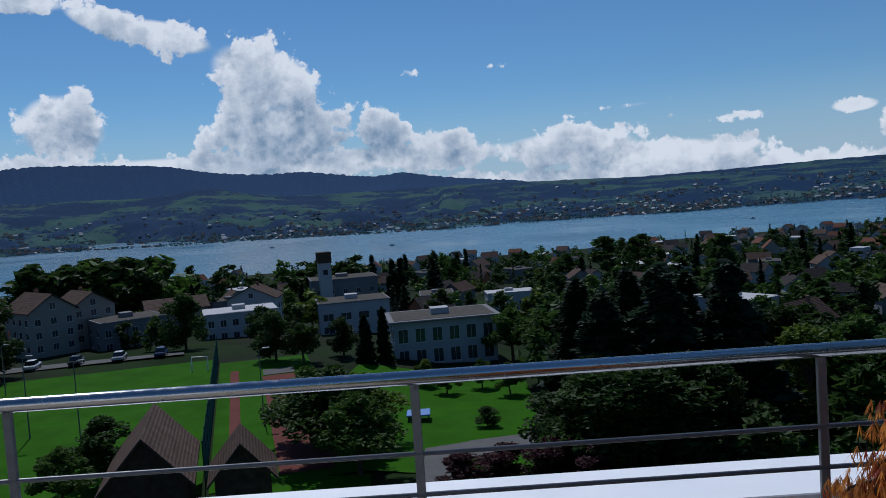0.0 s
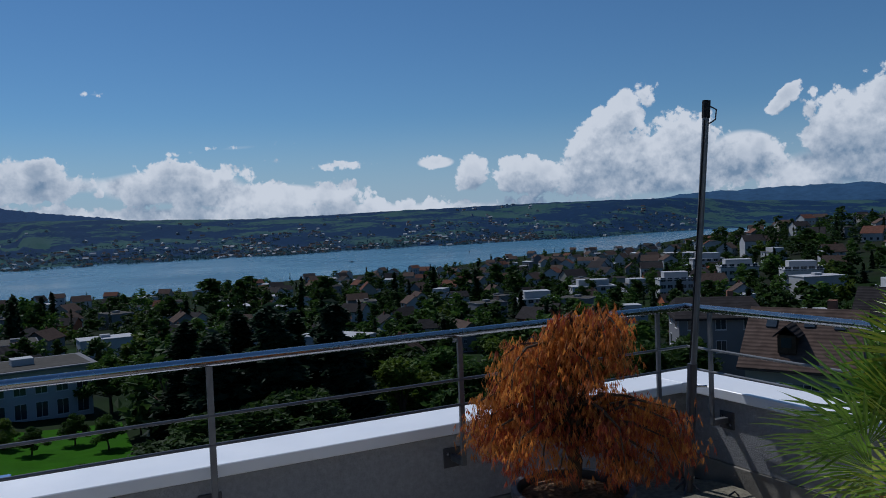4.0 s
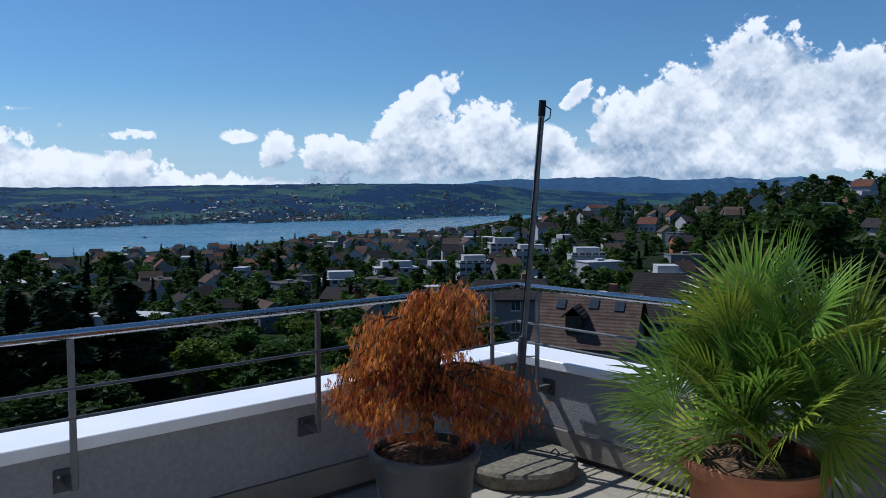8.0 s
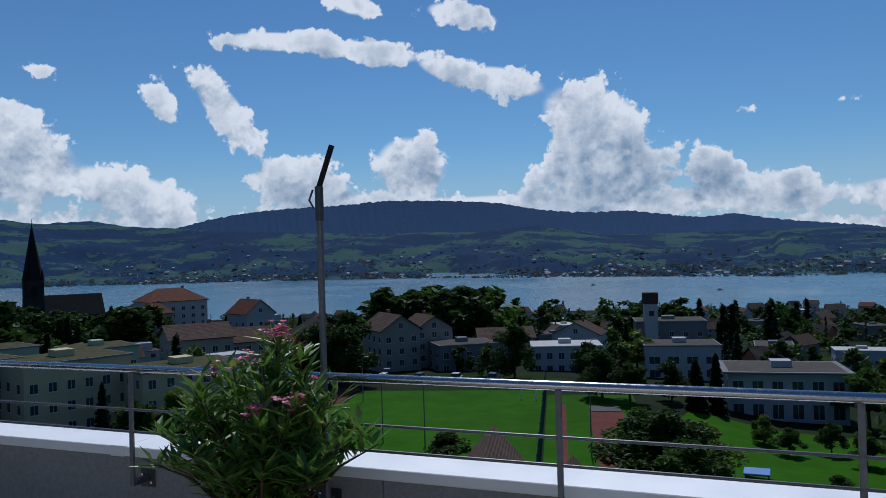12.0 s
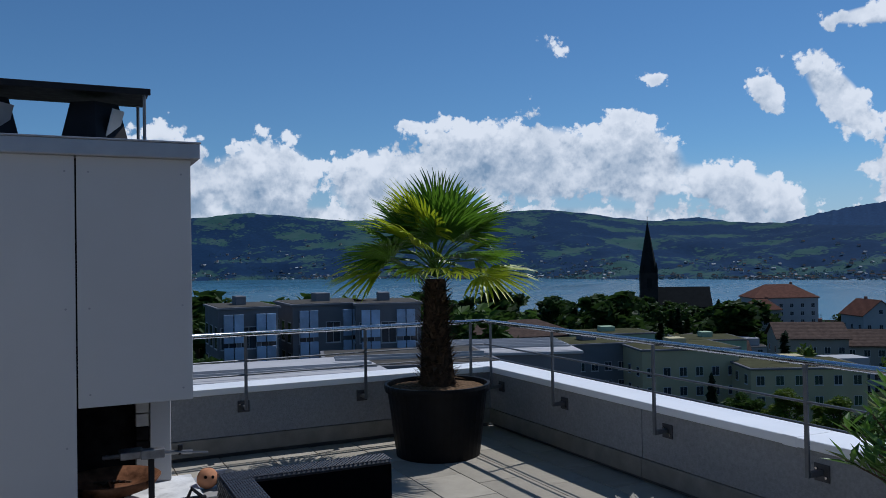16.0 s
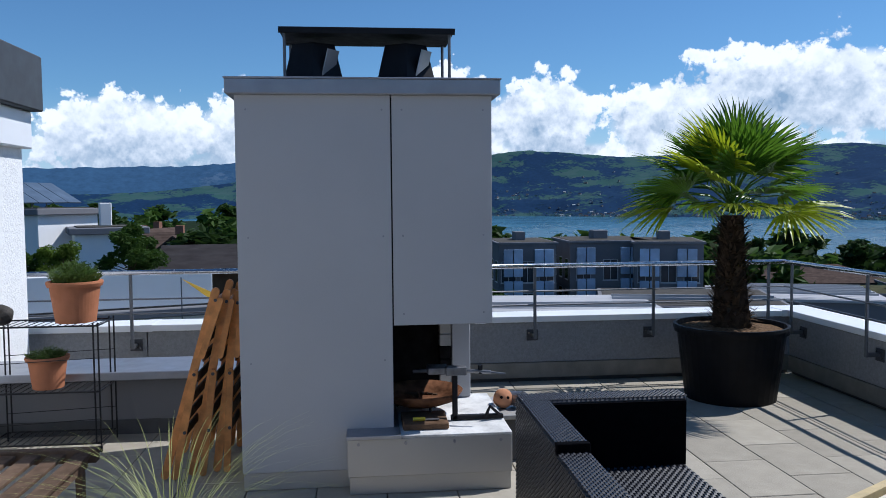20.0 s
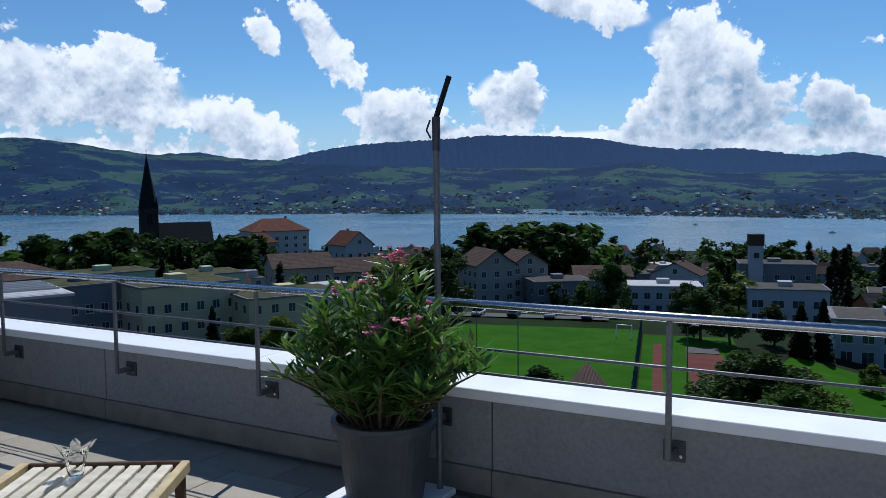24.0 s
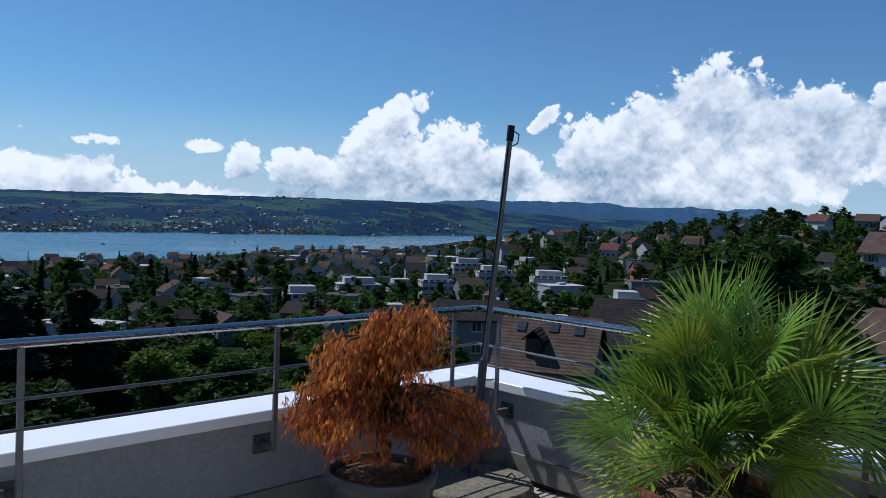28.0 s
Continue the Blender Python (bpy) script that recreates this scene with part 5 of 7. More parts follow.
def ground_patch(name, label, category, corners, mat, lift=0.05, cuts=6, kind="structure"):
    """A thin sheet of ground that follows the land."""
    a, b, c, d = (Vector((*p[:2], 0)) for p in corners)
    verts, faces = [], []
    n = cuts + 1
    for i in range(n):
        for j in range(n):
            p = a.lerp(b, i / cuts).lerp(d.lerp(c, i / cuts), j / cuts)
            verts.append((p.x, p.y, ground_z(p.x, p.y) + lift))
    faces = [(i * n + j, (i + 1) * n + j, (i + 1) * n + j + 1, i * n + j + 1) for i in range(cuts) for j in range(cuts)]
    ob = raw(name, verts, faces, mat)
    if ob.data.polygons[0].normal.z < 0:
        ob.data.flip_normals()
    return tagged(ob, label, category, kind=kind)


def on_field(s, w):
    """A point s metres down the side line from the far corner and w metres across (left positive)."""
    return FAR_R + RIGHT * s + ACROSS * w


def strip(name, label, category, s0, s1, w0, w1, mat, lift):
    return ground_patch(name, label, category, [on_field(s0, w0), on_field(s1, w0), on_field(s1, w1), on_field(s0, w1)], mat, lift)


strip("ground_pitch", "bright green mown playing field", "playing field", 0, 64, 0, 31, M_LAWN, 0.10)
strip("ground_track_curve", "red running track beside the playing field", "running track", -3, 70, 32, 37, M_TARTAN, 0.12)
strip("ground_track_end", "red running track behind the field", "running track", 65, 70, 0, 31.9, M_TARTAN, 0.14)
strip("ground_verge", "green verge beside the track", "grass", 4, 64, -14, -0.6, M_LAWN, 0.08)
strip("ground_runway", "narrow red runway in the grass", "runway", 12, 60, -3.4, -2.2, M_TARTAN, 0.12)
strip("ground_sprint_track", "red sprint track beside the barns", "running track", 18, 62, -11.5, -6.6, M_TARTAN, 0.12)
strip("ground_jump_mat", "pale landing area at the end of the track", "landing area", 13.5, 17.5, -11.2, -6.8, M_ROAD, 0.16)
ground_patch("ground_lawn", "bright green lawn with young trees", "lawn", [(-17, 74), (10, 66), (12, 118), (-12, 120)], M_LAWN, 0.12, 8)
ground_patch("ground_lawn_right", "green garden lawn between dark trees", "lawn", [(24, 60), (40, 52), (46, 74), (30, 82)], M_LAWN, 0.12, 6)
ground_patch("ground_lawn_front", "strip of green lawn by the barns", "lawn", [(-14, 50), (-4, 50), (-6, 70), (-15, 70)], M_LAWN, 0.10, 6)
ground_patch("road_path", "grey asphalt garden path", "path", [(-1.4, 58), (-1.4, 77), (3.2, 79), (1.0, 58)], M_ROAD, 0.20, 6)
ground_patch("road_path_bend", "grey asphalt garden path beside the lawn", "path", [(2.4, 73), (3.0, 79), (14.5, 82), (14.1, 75.5)], M_ROAD, 0.24, 6)
ground_patch("road_yard", "asphalt parking strip beside the field", "parking", [(-76, 128), (-44, 138), (-46, 144), (-80, 134)], M_ROAD, 0.14, 6)


def bearing(az, r):
    return r * math.sin(radians(az)), r * math.cos(radians(az))


ground_patch("road_street", "straight grey asphalt street up the hill", "street", [bearing(79.2, 62), bearing(80.4, 270), bearing(81.6, 270), bearing(83.4, 62)], M_ROAD, 0.25, 10)
ground_patch("road_side_street", "short asphalt side street between houses", "street", [bearing(72, 128), bearing(80, 128), bearing(80, 134), bearing(72, 134)], M_ROAD, 0.22, 6)

# fence net, goal, floodlights, trampoline
M_NET = material("green_fence_wire", (0.02, 0.07, 0.045), 0.6)
fence = thing("field_fence", "tall dark green mesh fence along the field", "fence", kind="structure")
for k in range(14):
    p = on_field(2 + k * 4.6, -0.3)
    part("post", tube([(p.x, p.y, FZ - 0.3), (p.x, p.y, FZ + 4.0)], 0.05, 6), M_NET, fence)
for k in range(26):
    a, b = on_field(2, -0.3), on_field(2 + 13 * 4.6, -0.3)
    z = FZ + 0.1 + k * 0.15
    part("wire", tube([(a.x, a.y, z), (b.x, b.y, z)], 0.022, 4), M_NET, fence)
goal = thing("football_goal", "white football goal at the edge of the field", "goal")
g = on_field(8, 2.2)
for dx in (-1.2, 1.2):
    part("post", tube([(g.x + dx, g.y, FZ - 0.2), (g.x + dx, g.y, FZ + 2.1)], 0.06, 8), M_COPING, goal)
    part("stay", tube([(g.x + dx, g.y, FZ + 2.1), (g.x + dx, g.y - 1.2, FZ)], 0.04, 6), M_COPING, goal)
part("crossbar", tube([(g.x - 1.2, g.y, FZ + 2.1), (g.x + 1.2, g.y, FZ + 2.1)], 0.06, 8), M_COPING, goal)


def lamp_post(x, y, h, z=None):
    z = ground_z(x, y) if z is None else z
    t = thing("street_lamp", "slim grey lamp post with a flat head", "street lamp", "lamp posts")
    part("pole", tube([(0, 0, -0.3), (0, 0, h)], [0.09, 0.05], 8), M_POST, t)
    part("arm", tube([(0, 0, h), (0.7, 0, h + 0.25)], 0.035, 6), M_POST, t)
    part("head", box(0.4, 1.2, -0.16, 0.16, h + 0.2, h + 0.32, 0.03), M_GREYMETAL, t)
    t.matrix_basis = pose(x, y, z)
    return t


for az, r, h in ((-24.0, 92, 9), (-27.0, 100, 9), (-12.3, 92, 8), (-28.4, 128, 7), (-12.2, 140, 8), (79.0, 92, 7), (82.5, 140, 7), (-30.0, 76, 9)):
    lamp_post(*bearing(az, r), h)
tramp = thing("trampoline", "blue covered trampoline on the lawn", "trampoline")
x, y = bearing(-1.5, 89)
z = ground_z(x, y)
part("cover", box(x - 1.3, x + 1.3, y - 1.3, y + 1.3, z + 0.75, z + 0.95, 0.06), material("blue_cover", (0.05, 0.16, 0.42), 0.5, grain=1), tramp)
for dx in (-1.1, 1.1):
    for dy in (-1.1, 1.1):
        part("leg", tube([(x + dx, y + dy, z), (x + dx, y + dy, z + 0.76)], 0.05, 6), M_DARKSTEEL, tramp)
climb = thing("playground_tower", "wooden playground tower with a pointed roof", "playground tower")
x, y = bearing(28.0, 62)
z = ground_z(x, y)
for dx in (-0.9, 0.9):
    for dy in (-0.9, 0.9):
        part("post", box(x + dx - 0.07, x + dx + 0.07, y + dy - 0.07, y + dy + 0.07, z - 0.2, z + 2.6), M_TEAK, climb)
part("deck", box(x - 1, x + 1, y - 1, y + 1, z + 1.1, z + 1.22), M_TEAK, climb)
part("rail", box(x - 1, x + 1, y - 1.02, y - 0.97, z + 1.4, z + 1.9), M_TEAK, climb)
roof = bmesh.new()
bmesh.ops.create_cone(roof, cap_ends=True, segments=4, radius1=1.6, radius2=0.1, depth=0.9, matrix=Matrix.Translation((x, y, z + 3.05)) @ Matrix.Rotation(radians(45), 4, "Z"))
part("roof", roof, M_GREYMETAL, climb)


def vehicle(name, label, color, at, long=4.3, wide=1.75, high=1.45, van=False):
    t = thing(name, label, "van" if van else "car", "" if van else "parked cars", at=at)
    paint = material(name + "_paint", color, 0.3, 0.2, grain=1, spread=0.03)
    part("body", box(-long / 2, long / 2, -wide / 2, wide / 2, 0.28, high * (0.55 if not van else 0.95), 0.12), paint, t)
    if not van:
        cab = bmesh.new()
        add_box(cab, -long * 0.32, long * 0.24, -wide * 0.44, wide * 0.44, high * 0.55, high)
        for v in cab.verts:
            if v.co.z > high * 0.8:
                v.co.x *= 0.72
                v.co.y *= 0.86
        c = part("cabin", cab, M_PANEDARK, t, "dark glazed cabin")
        part("roof_panel", box(-long * 0.22, long * 0.16, -wide * 0.37, wide * 0.37, high, high + 0.03, 0.01), paint, c)
    else:
        part("windscreen", box(long / 2 - 0.02, long / 2 + 0.03, -wide * 0.4, wide * 0.4, high * 0.5, high * 0.85), M_PANEDARK, t)
    for sx in (-0.31, 0.31):
        for sy in (-1, 1):
            w = part("wheel", tube([(sx * long, sy * (wide / 2 - 0.16), 0.31), (sx * long, sy * (wide / 2 + 0.01), 0.31)], 0.31, 14), M_BLACKSHEET, t)
            part("rim", tube([(sx * long, sy * (wide / 2 + 0.011), 0.31), (sx * long, sy * (wide / 2 + 0.02), 0.31)], 0.18, 10), M_POST, w)
    return t


M_PANEDARK = material("car_glass", (0.02, 0.024, 0.028), 0.1, spec=0.8)


def road_pose(az, r, turn):
    x, y = bearing(az, r)
    return pose(x, y, ground_z(x, y) + 0.27, 0, 0, 90 - az + turn)


vehicle("delivery_van", "white delivery van on the street", (0.7, 0.7, 0.7), road_pose(80.6, 170, 180), 6.4, 2.2, 2.9, True)
vehicle("parked_car", "dark parked car on the street", (0.03, 0.03, 0.035), road_pose(81.6, 120, 0))
vehicle("parked_car", "silver parked car on the street", (0.4, 0.4, 0.42), road_pose(79.9, 205, 0))
for k, (name_color, color) in enumerate((("dark blue", (0.03, 0.05, 0.12)), ("silver", (0.42, 0.42, 0.43)), ("black", (0.02, 0.02, 0.02)), ("white", (0.65, 0.65, 0.65)))):
    p = Vector((-48.0 - 6.5 * k, 138.2 - 1.8 * k, 0))
    vehicle("parked_car", name_color + " car parked beside the field", color, pose(p.x, p.y, ground_z(p.x, p.y) + 0.16, 0, 0, 100))


# ---- town ----
town = random.Random(21)
WALLS = {
    "white": material("white_house_wall", (0.40, 0.405, 0.415), 0.9, grain=0.5, spread=0.05, stain=0.08, stain_scale=0.2),
    "cream": material("cream_house_wall", (0.30, 0.285, 0.25), 0.9, grain=0.5, spread=0.05, stain=0.08, stain_scale=0.2),
    "grey": material("grey_house_wall", (0.19, 0.19, 0.20), 0.9, grain=0.5, spread=0.06, stain=0.1, stain_scale=0.2),
    "yellow": material("yellow_house_wall", (0.48, 0.43, 0.27), 0.9, grain=0.5, spread=0.05, stain=0.06, stain_scale=0.2),
    "green": material("mint_house_wall", (0.34, 0.44, 0.31), 0.9, grain=0.5, spread=0.05),
    "rust": material("rust_red_house_wall", (0.36, 0.13, 0.07), 0.9, grain=0.5, spread=0.08),
    "bright": material("fresh_white_render", (0.80, 0.80, 0.79), 0.9, grain=0.5, spread=0.04, stain=0.05, stain_scale=0.3),
    "wood": material("dark_timber_wall", (0.07, 0.05, 0.035), 0.85, grain=1.5, spread=0.3),
    "blue": material("blue_grey_glazed_wall", (0.16, 0.21, 0.28), 0.3, grain=0.5, spread=0.1),
}


def tile_material(name, color):
    m = material(name, color, 0.85, grain=1.2, spread=0.25, stain=0.35, stain_scale=0.5, per_piece=0.15)
    nt = m.node_tree
    tex, wave, bump = nt.nodes.new("ShaderNodeTexCoord"), nt.nodes.new("ShaderNodeTexWave"), nt.nodes.new("ShaderNodeBump")
    wave.bands_direction = "Z"
    wave.inputs["Scale"].default_value, wave.inputs["Distortion"].default_value = 1.2, 1.5
    nt.links.new(tex.outputs["Object"], wave.inputs[0])
    bump.inputs["Strength"].default_value, bump.inputs["Distance"].default_value = 0.6, 0.05
    nt.links.new(wave.outputs[1], bump.inputs["Height"])
    nt.links.new(bump.outputs[0], nt.nodes["Principled BSDF"].inputs["Normal"])
    return m


ROOFS = {
    "brown": tile_material("brown_roof_tiles", (0.088, 0.063, 0.052)),
    "dark": tile_material("dark_roof_tiles", (0.040, 0.036, 0.036)),
    "red": tile_material("red_roof_tiles", (0.12, 0.058, 0.042)),
    "gravel": material("gravel_flat_roof", (0.085, 0.080, 0.072), 0.95, grain=1.2, spread=0.2, stain=0.3, stain_scale=0.3),
    "green": material("planted_flat_roof", (0.065, 0.065, 0.035), 0.95, grain=0.8, spread=0.3),
    "white": material("white_flat_roof", (0.42, 0.42, 0.43), 0.7, grain=0.5, spread=0.06, stain=0.1, stain_scale=0.2),
}
M_PANE = material("window_pane", (0.035, 0.045, 0.055), 0.12, grain=2, spread=0.2, spec=0.8)
M_FRAME = material("window_frame", (0.55, 0.55, 0.54), 0.6)
M_SHUTTER = material("window_shutter", (0.10, 0.13, 0.12), 0.7, grain=2, spread=0.15, per_piece=0.2)
M_CHIM = material("brick_chimney", (0.25, 0.13, 0.09), 0.9, grain=3, spread=0.2)

M_BAY = material("pale_blue_bay_glass", (0.40, 0.50, 0.64), 0.25, grain=0.6, spread=0.2, spec=0.6, per_piece=0.25)
WINDOWS = {}


def window_mesh(w, h, style="plain"):
    """A framed pane with a sill, shared by all alike windows; it faces -y."""
    key = (w, h, style)
    if key not in WINDOWS:
        bm = box(-w / 2 - 0.07, w / 2 + 0.07, -0.03, 0.03, -0.07, h + 0.07)
        n0 = len(bm.faces)
        add_box(bm, -w / 2, -0.03, -0.045, -0.02, 0, h)
        add_box(bm, 0.03, w / 2, -0.045, -0.02, 0, h)
        n1 = len(bm.faces)
        add_box(bm, -w / 2 - 0.12, w / 2 + 0.12, -0.12, 0.02, -0.15, -0.07)
        n2 = len(bm.faces)
        if style == "shutters":
            add_box(bm, -w - 0.08, -w / 2 - 0.09, -0.06, 0.0, 0, h)
            add_box(bm, w / 2 + 0.09, w + 0.08, -0.06, 0.0, 0, h)
        bm.faces.ensure_lookup_table()
        for f in bm.faces:
            f.material_index = 0 if f.index < n0 or n1 <= f.index < n2 else (1 if f.index < n1 else 2)
        bm.faces.index_update()
        for i, f in enumerate(bm.faces):
            f.material_index = 0 if i < n0 or n1 <= i < n2 else (1 if i < n1 else 2)
        me = bpy.data.meshes.new("window")
        bm.to_mesh(me)
        bm.free()
        for m in (M_FRAME, M_PANE, M_SHUTTER):
            me.materials.append(m)
        WINDOWS[key] = me
    return WINDOWS[key]


def set_windows(house, w, d, storeys, bays, high, side_bays=0, style="plain", size=(1.1, 1.3), first=0.95, back=False):
    me = window_mesh(*size, style)
    for s in range(storeys):
        z = first + s * high
        for b in range(bays):
            x = lerp(-w / 2, w / 2, (b + 0.5) / bays)
            o = new("window", me)
            o.parent, o.matrix_basis = house, pose(x, -d / 2, z)
            if back:
                o = new("window", me)
                o.parent, o.matrix_basis = house, pose(x, d / 2, z, 0, 0, 180)
        for b in range(side_bays):
            y = lerp(-d / 2, d / 2, (b + 0.5) / side_bays)
            for sx, turn in ((1, 90), (-1, -90)):
                o = new("window", me)
                o.parent, o.matrix_basis = house, pose(sx * w / 2, y, z, 0, 0, turn)


def gable_roof(w, d, h, rise, over=0.6, thick=0.25, along="x", hip=0.0):
    """Two tiled slopes with overhang; the ridge runs along x or y."""
    bm = bmesh.new()
    a, b = (w, d) if along == "x" else (d, w)
    la, lb = a / 2 + over, b / 2 + over
    drop = rise * over / (b / 2)
    ring = []
    for z in (0, thick):
        ring.append([bm.verts.new(v) for v in ((-la, -lb, h - drop + z), (la, -lb, h - drop + z), (la - hip, 0, h + rise + z), (-la + hip, 0, h + rise + z), (-la, lb, h - drop + z), (la, lb, h - drop + z))])
    lo, hi = ring
    for r, flip in ((hi, False), (lo, True)):
        quads = [(r[0], r[1], r[2], r[3]), (r[3], r[2], r[5], r[4])]
        if hip:
            quads += [(r[1], r[5], r[2]), (r[0], r[3], r[4])]
        for q in quads:
            bm.faces.new(q[::-1] if flip else q)
    loop = (0, 1, 5, 4) if hip else (0, 1, 2, 5, 4, 3)
    for i, j in zip(loop, loop[1:] + loop[:1]):
        bm.faces.new((lo[i], lo[j], hi[j], hi[i]))
    if along == "y":
        bmesh.ops.rotate(bm, verts=bm.verts, matrix=Matrix.Rotation(radians(90), 3, "Z"))
    return bm


def gable_wall(w, d, h, rise, along="x", hip=0.0):
    """The body of a house with its gables, down into the slope."""
    bm = box(-w / 2, w / 2, -d / 2, d / 2, -4, h)
    if not hip:
        a, b = (w, d) if along == "x" else (d, w)
        pts = [bm.verts.new(v) for sx in (-1, 1) for v in ((sx * a / 2, -b / 2, h), (sx * a / 2, b / 2, h), (sx * a / 2, 0, h + rise - 0.02))]
        made = [bm.faces.new(pts[:3][::-1]), bm.faces.new(pts[3:]), bm.faces.new((pts[0], pts[3], pts[5], pts[2])), bm.faces.new((pts[1], pts[2], pts[5], pts[4]))]
        if along == "y":
            bmesh.ops.rotate(bm, verts=pts, matrix=Matrix.Rotation(radians(90), 3, "Z"))
    return bm


def gabled(name, label, w, d, h, rise, wall, roof, storeys, bays, along="x", side_bays=0, style="plain", hip=0.0, chimney=True, size=(1.1, 1.3), group="", category="house", high=2.7, back=False):
    t = thing(name, label, category, group)
    part("wall", gable_wall(w, d, h, rise, along, hip), WALLS[wall], t)
    r = part("roof", gable_roof(w, d, h, rise, 0.55, 0.22, along, hip), ROOFS[roof], t)
    if chimney:
        cx, cy = (w * 0.22, 0.6) if along == "x" else (0.6, d * 0.2)
        part("chimney", box(cx - 0.35, cx + 0.35, cy - 0.35, cy + 0.35, h + rise * 0.55, h + rise + 0.9), M_CHIM, r)
    set_windows(t, w, d, storeys, bays, high, side_bays, style, size, back=back)
    if along == "y" and rise > 2.2 and bays:
        o = new("window", window_mesh(*size, style))
        o.parent, o.matrix_basis = t, pose(0, -d / 2, h + 0.25)
    return t


def flat_block(name, label, w, d, h, wall, roof, storeys, bays, side_bays=0, style="plain", size=(1.2, 1.4), group="", category="apartment house", high=2.8, over=0.25, back=False, penthouse=False, boxed=True):
    t = thing(name, label, category, group)
    part("wall", box(-w / 2, w / 2, -d / 2, d / 2, -5, h), WALLS[wall], t)
    r = part("roof", box(-w / 2 - over, w / 2 + over, -d / 2 - over, d / 2 + over, h, h + 0.28, 0.03), WALLS["grey"] if roof != "white" else ROOFS["white"], t)
    part("roof_surface", box(-w / 2 + 0.1, w / 2 - 0.1, -d / 2 + 0.1, d / 2 - 0.1, h + 0.281, h + 0.32), ROOFS[roof], r)
    if boxed:
        part("roof_box", box(-w * 0.1, w * 0.08, -d * 0.1, d * 0.15, h + 0.32, h + 1.3, 0.03), WALLS[wall], r)
    if penthouse:
        part("upper_floor", box(-w * 0.34, w * 0.36, -d * 0.28, d * 0.4, h + 0.32, h + 2.9, 0.03), WALLS[wall], t)
    set_windows(t, w, d, storeys, bays, high, side_bays, style, size, back=back)
    return t


def stand(az, r, turn=0.0, z=None):
    """A pose on the ground at a bearing and distance from the terrace, turned from facing it."""
    x, y = r * math.sin(radians(az)), r * math.cos(radians(az))
    return pose(x, y, ground_z(x, y) if z is None else z, 0, 0, -az + turn)


TAKEN = []


def put(t, az, r, turn=0.0, top=None, high=None, z=None, clear=11):
    """Stand a thing; with top (height of its eaves) its floor is set from that."""
    t.matrix_basis = stand(az, r, turn, z if z is not None else (top - high if top is not None else None))
    TAKEN.append((t.matrix_basis.translation.x, t.matrix_basis.translation.y, clear))
    return t


# landmarks, from the sports ground to the church, then along the hill
put(flat_block("villa", "white two-storey house with a flat grey roof beside the lawn", 16.5, 11, 7.6, "white", "gravel", 2, 6, 3, size=(1.5, 2.1), high=3.4, over=0.8), 0.2, 134, 8, z=-25.2)
put(gabled("apartment_house", "white apartment house with two brown gable roofs", 9.5, 13, 9.2, 3.2, "cream", "brown", 3, 3, "y", 4, category="apartment house"), -26.4, 190, 22, z=-25.0)
put(gabled("apartment_house", "pale apartment house with a brown gable roof", 9.5, 11, 8.4, 3.0, "cream", "brown", 3, 3, "y", 3, category="apartment house"), -23.9, 197, 22, z=-25.0)
put(flat_block("apartment_block", "long pale grey apartment block with a flat roof", 13.5, 11, 6.6, "grey", "gravel", 2, 5, 2), -21.3, 186, 16, z=-26.0)
put(flat_block("apartment_block", "white flat-roofed apartment block with open corners", 15.5, 11, 6.4, "white", "white", 2, 6, 3), -14.0, 186, 4, z=-26.6)
put(flat_block("apartment_block", "white modern apartment block with wide windows", 15.5, 11, 7.4, "white", "gravel", 2, 4, 3, size=(2.2, 1.5)), -6.2, 182, 6, z=-27.0)
put(gabled("long_house", "long grey house with a low brown roof", 15, 10, 6, 2.4, "grey", "brown", 2, 5, "x", 2), -18.3, 222, 8)
put(gabled("long_house", "grey gabled house with a brown tiled roof", 13, 10, 7, 3.2, "white", "brown", 2, 4, "y", 3), -13.0, 226, -12)
bell = thing("bell_tower", "square white bell tower with a dark belfry", "tower")
part("shaft", box(-1.8, 1.8, -1.8, 1.8, -6, 15.0), WALLS["white"], bell)
part("belfry", box(-2.0, 2.0, -2.0, 2.0, 15.0, 18.2, 0.05), WALLS["wood"], bell, "dark louvred belfry")
part("clock", box(-0.7, 0.7, -1.86, -1.8, 11.5, 13.0), M_PANE, bell)
put(bell, -8.1, 242, 10, z=-30.0)
put(flat_block("parish_hall", "grey flat-roofed hall beside the bell tower", 20, 14, 8, "grey", "gravel", 2, 5, 2), -6.9, 250, 6, z=-28.5)
put(gabled("apartment_house", "rust red apartment house with a dark roof", 12, 12, 9, 3.2, "rust", "dark", 3, 4, "y", 3, category="apartment house"), -31.4, 200, 18)
put(gabled("long_house", "long house with dark tiled roofs in two sections", 14, 11, 9.6, 2.8, "cream", "brown", 3, 5, "x", 2), -39.8, 192, 14, z=-25.6)
put(gabled("long_house", "cream house with a low brown roof", 14, 11, 8.6, 2.8, "cream", "brown", 3, 5, "x", 2), -35.9, 196, 14, z=-26.2)
put(gabled("house", "white gabled house with an orange tiled roof", 11, 13, 8, 4.4, "white", "red", 2, 3, "y", 3), -36.2, 285, 30, z=-25.2)
put(gabled("hotel", "large white villa with a red hipped roof", 21, 15, 12.5, 4.0, "white", "red", 4, 6, "x", 4, hip=6.5, category="hotel"), -41.5, 300, 20, z=-25.0)
put(gabled("hotel_wing", "small white wing with a red hipped roof", 10, 9, 9, 3.0, "cream", "red", 3, 3, "x", 2, hip=3.4), -42.6, 288, 20, z=-25.0)
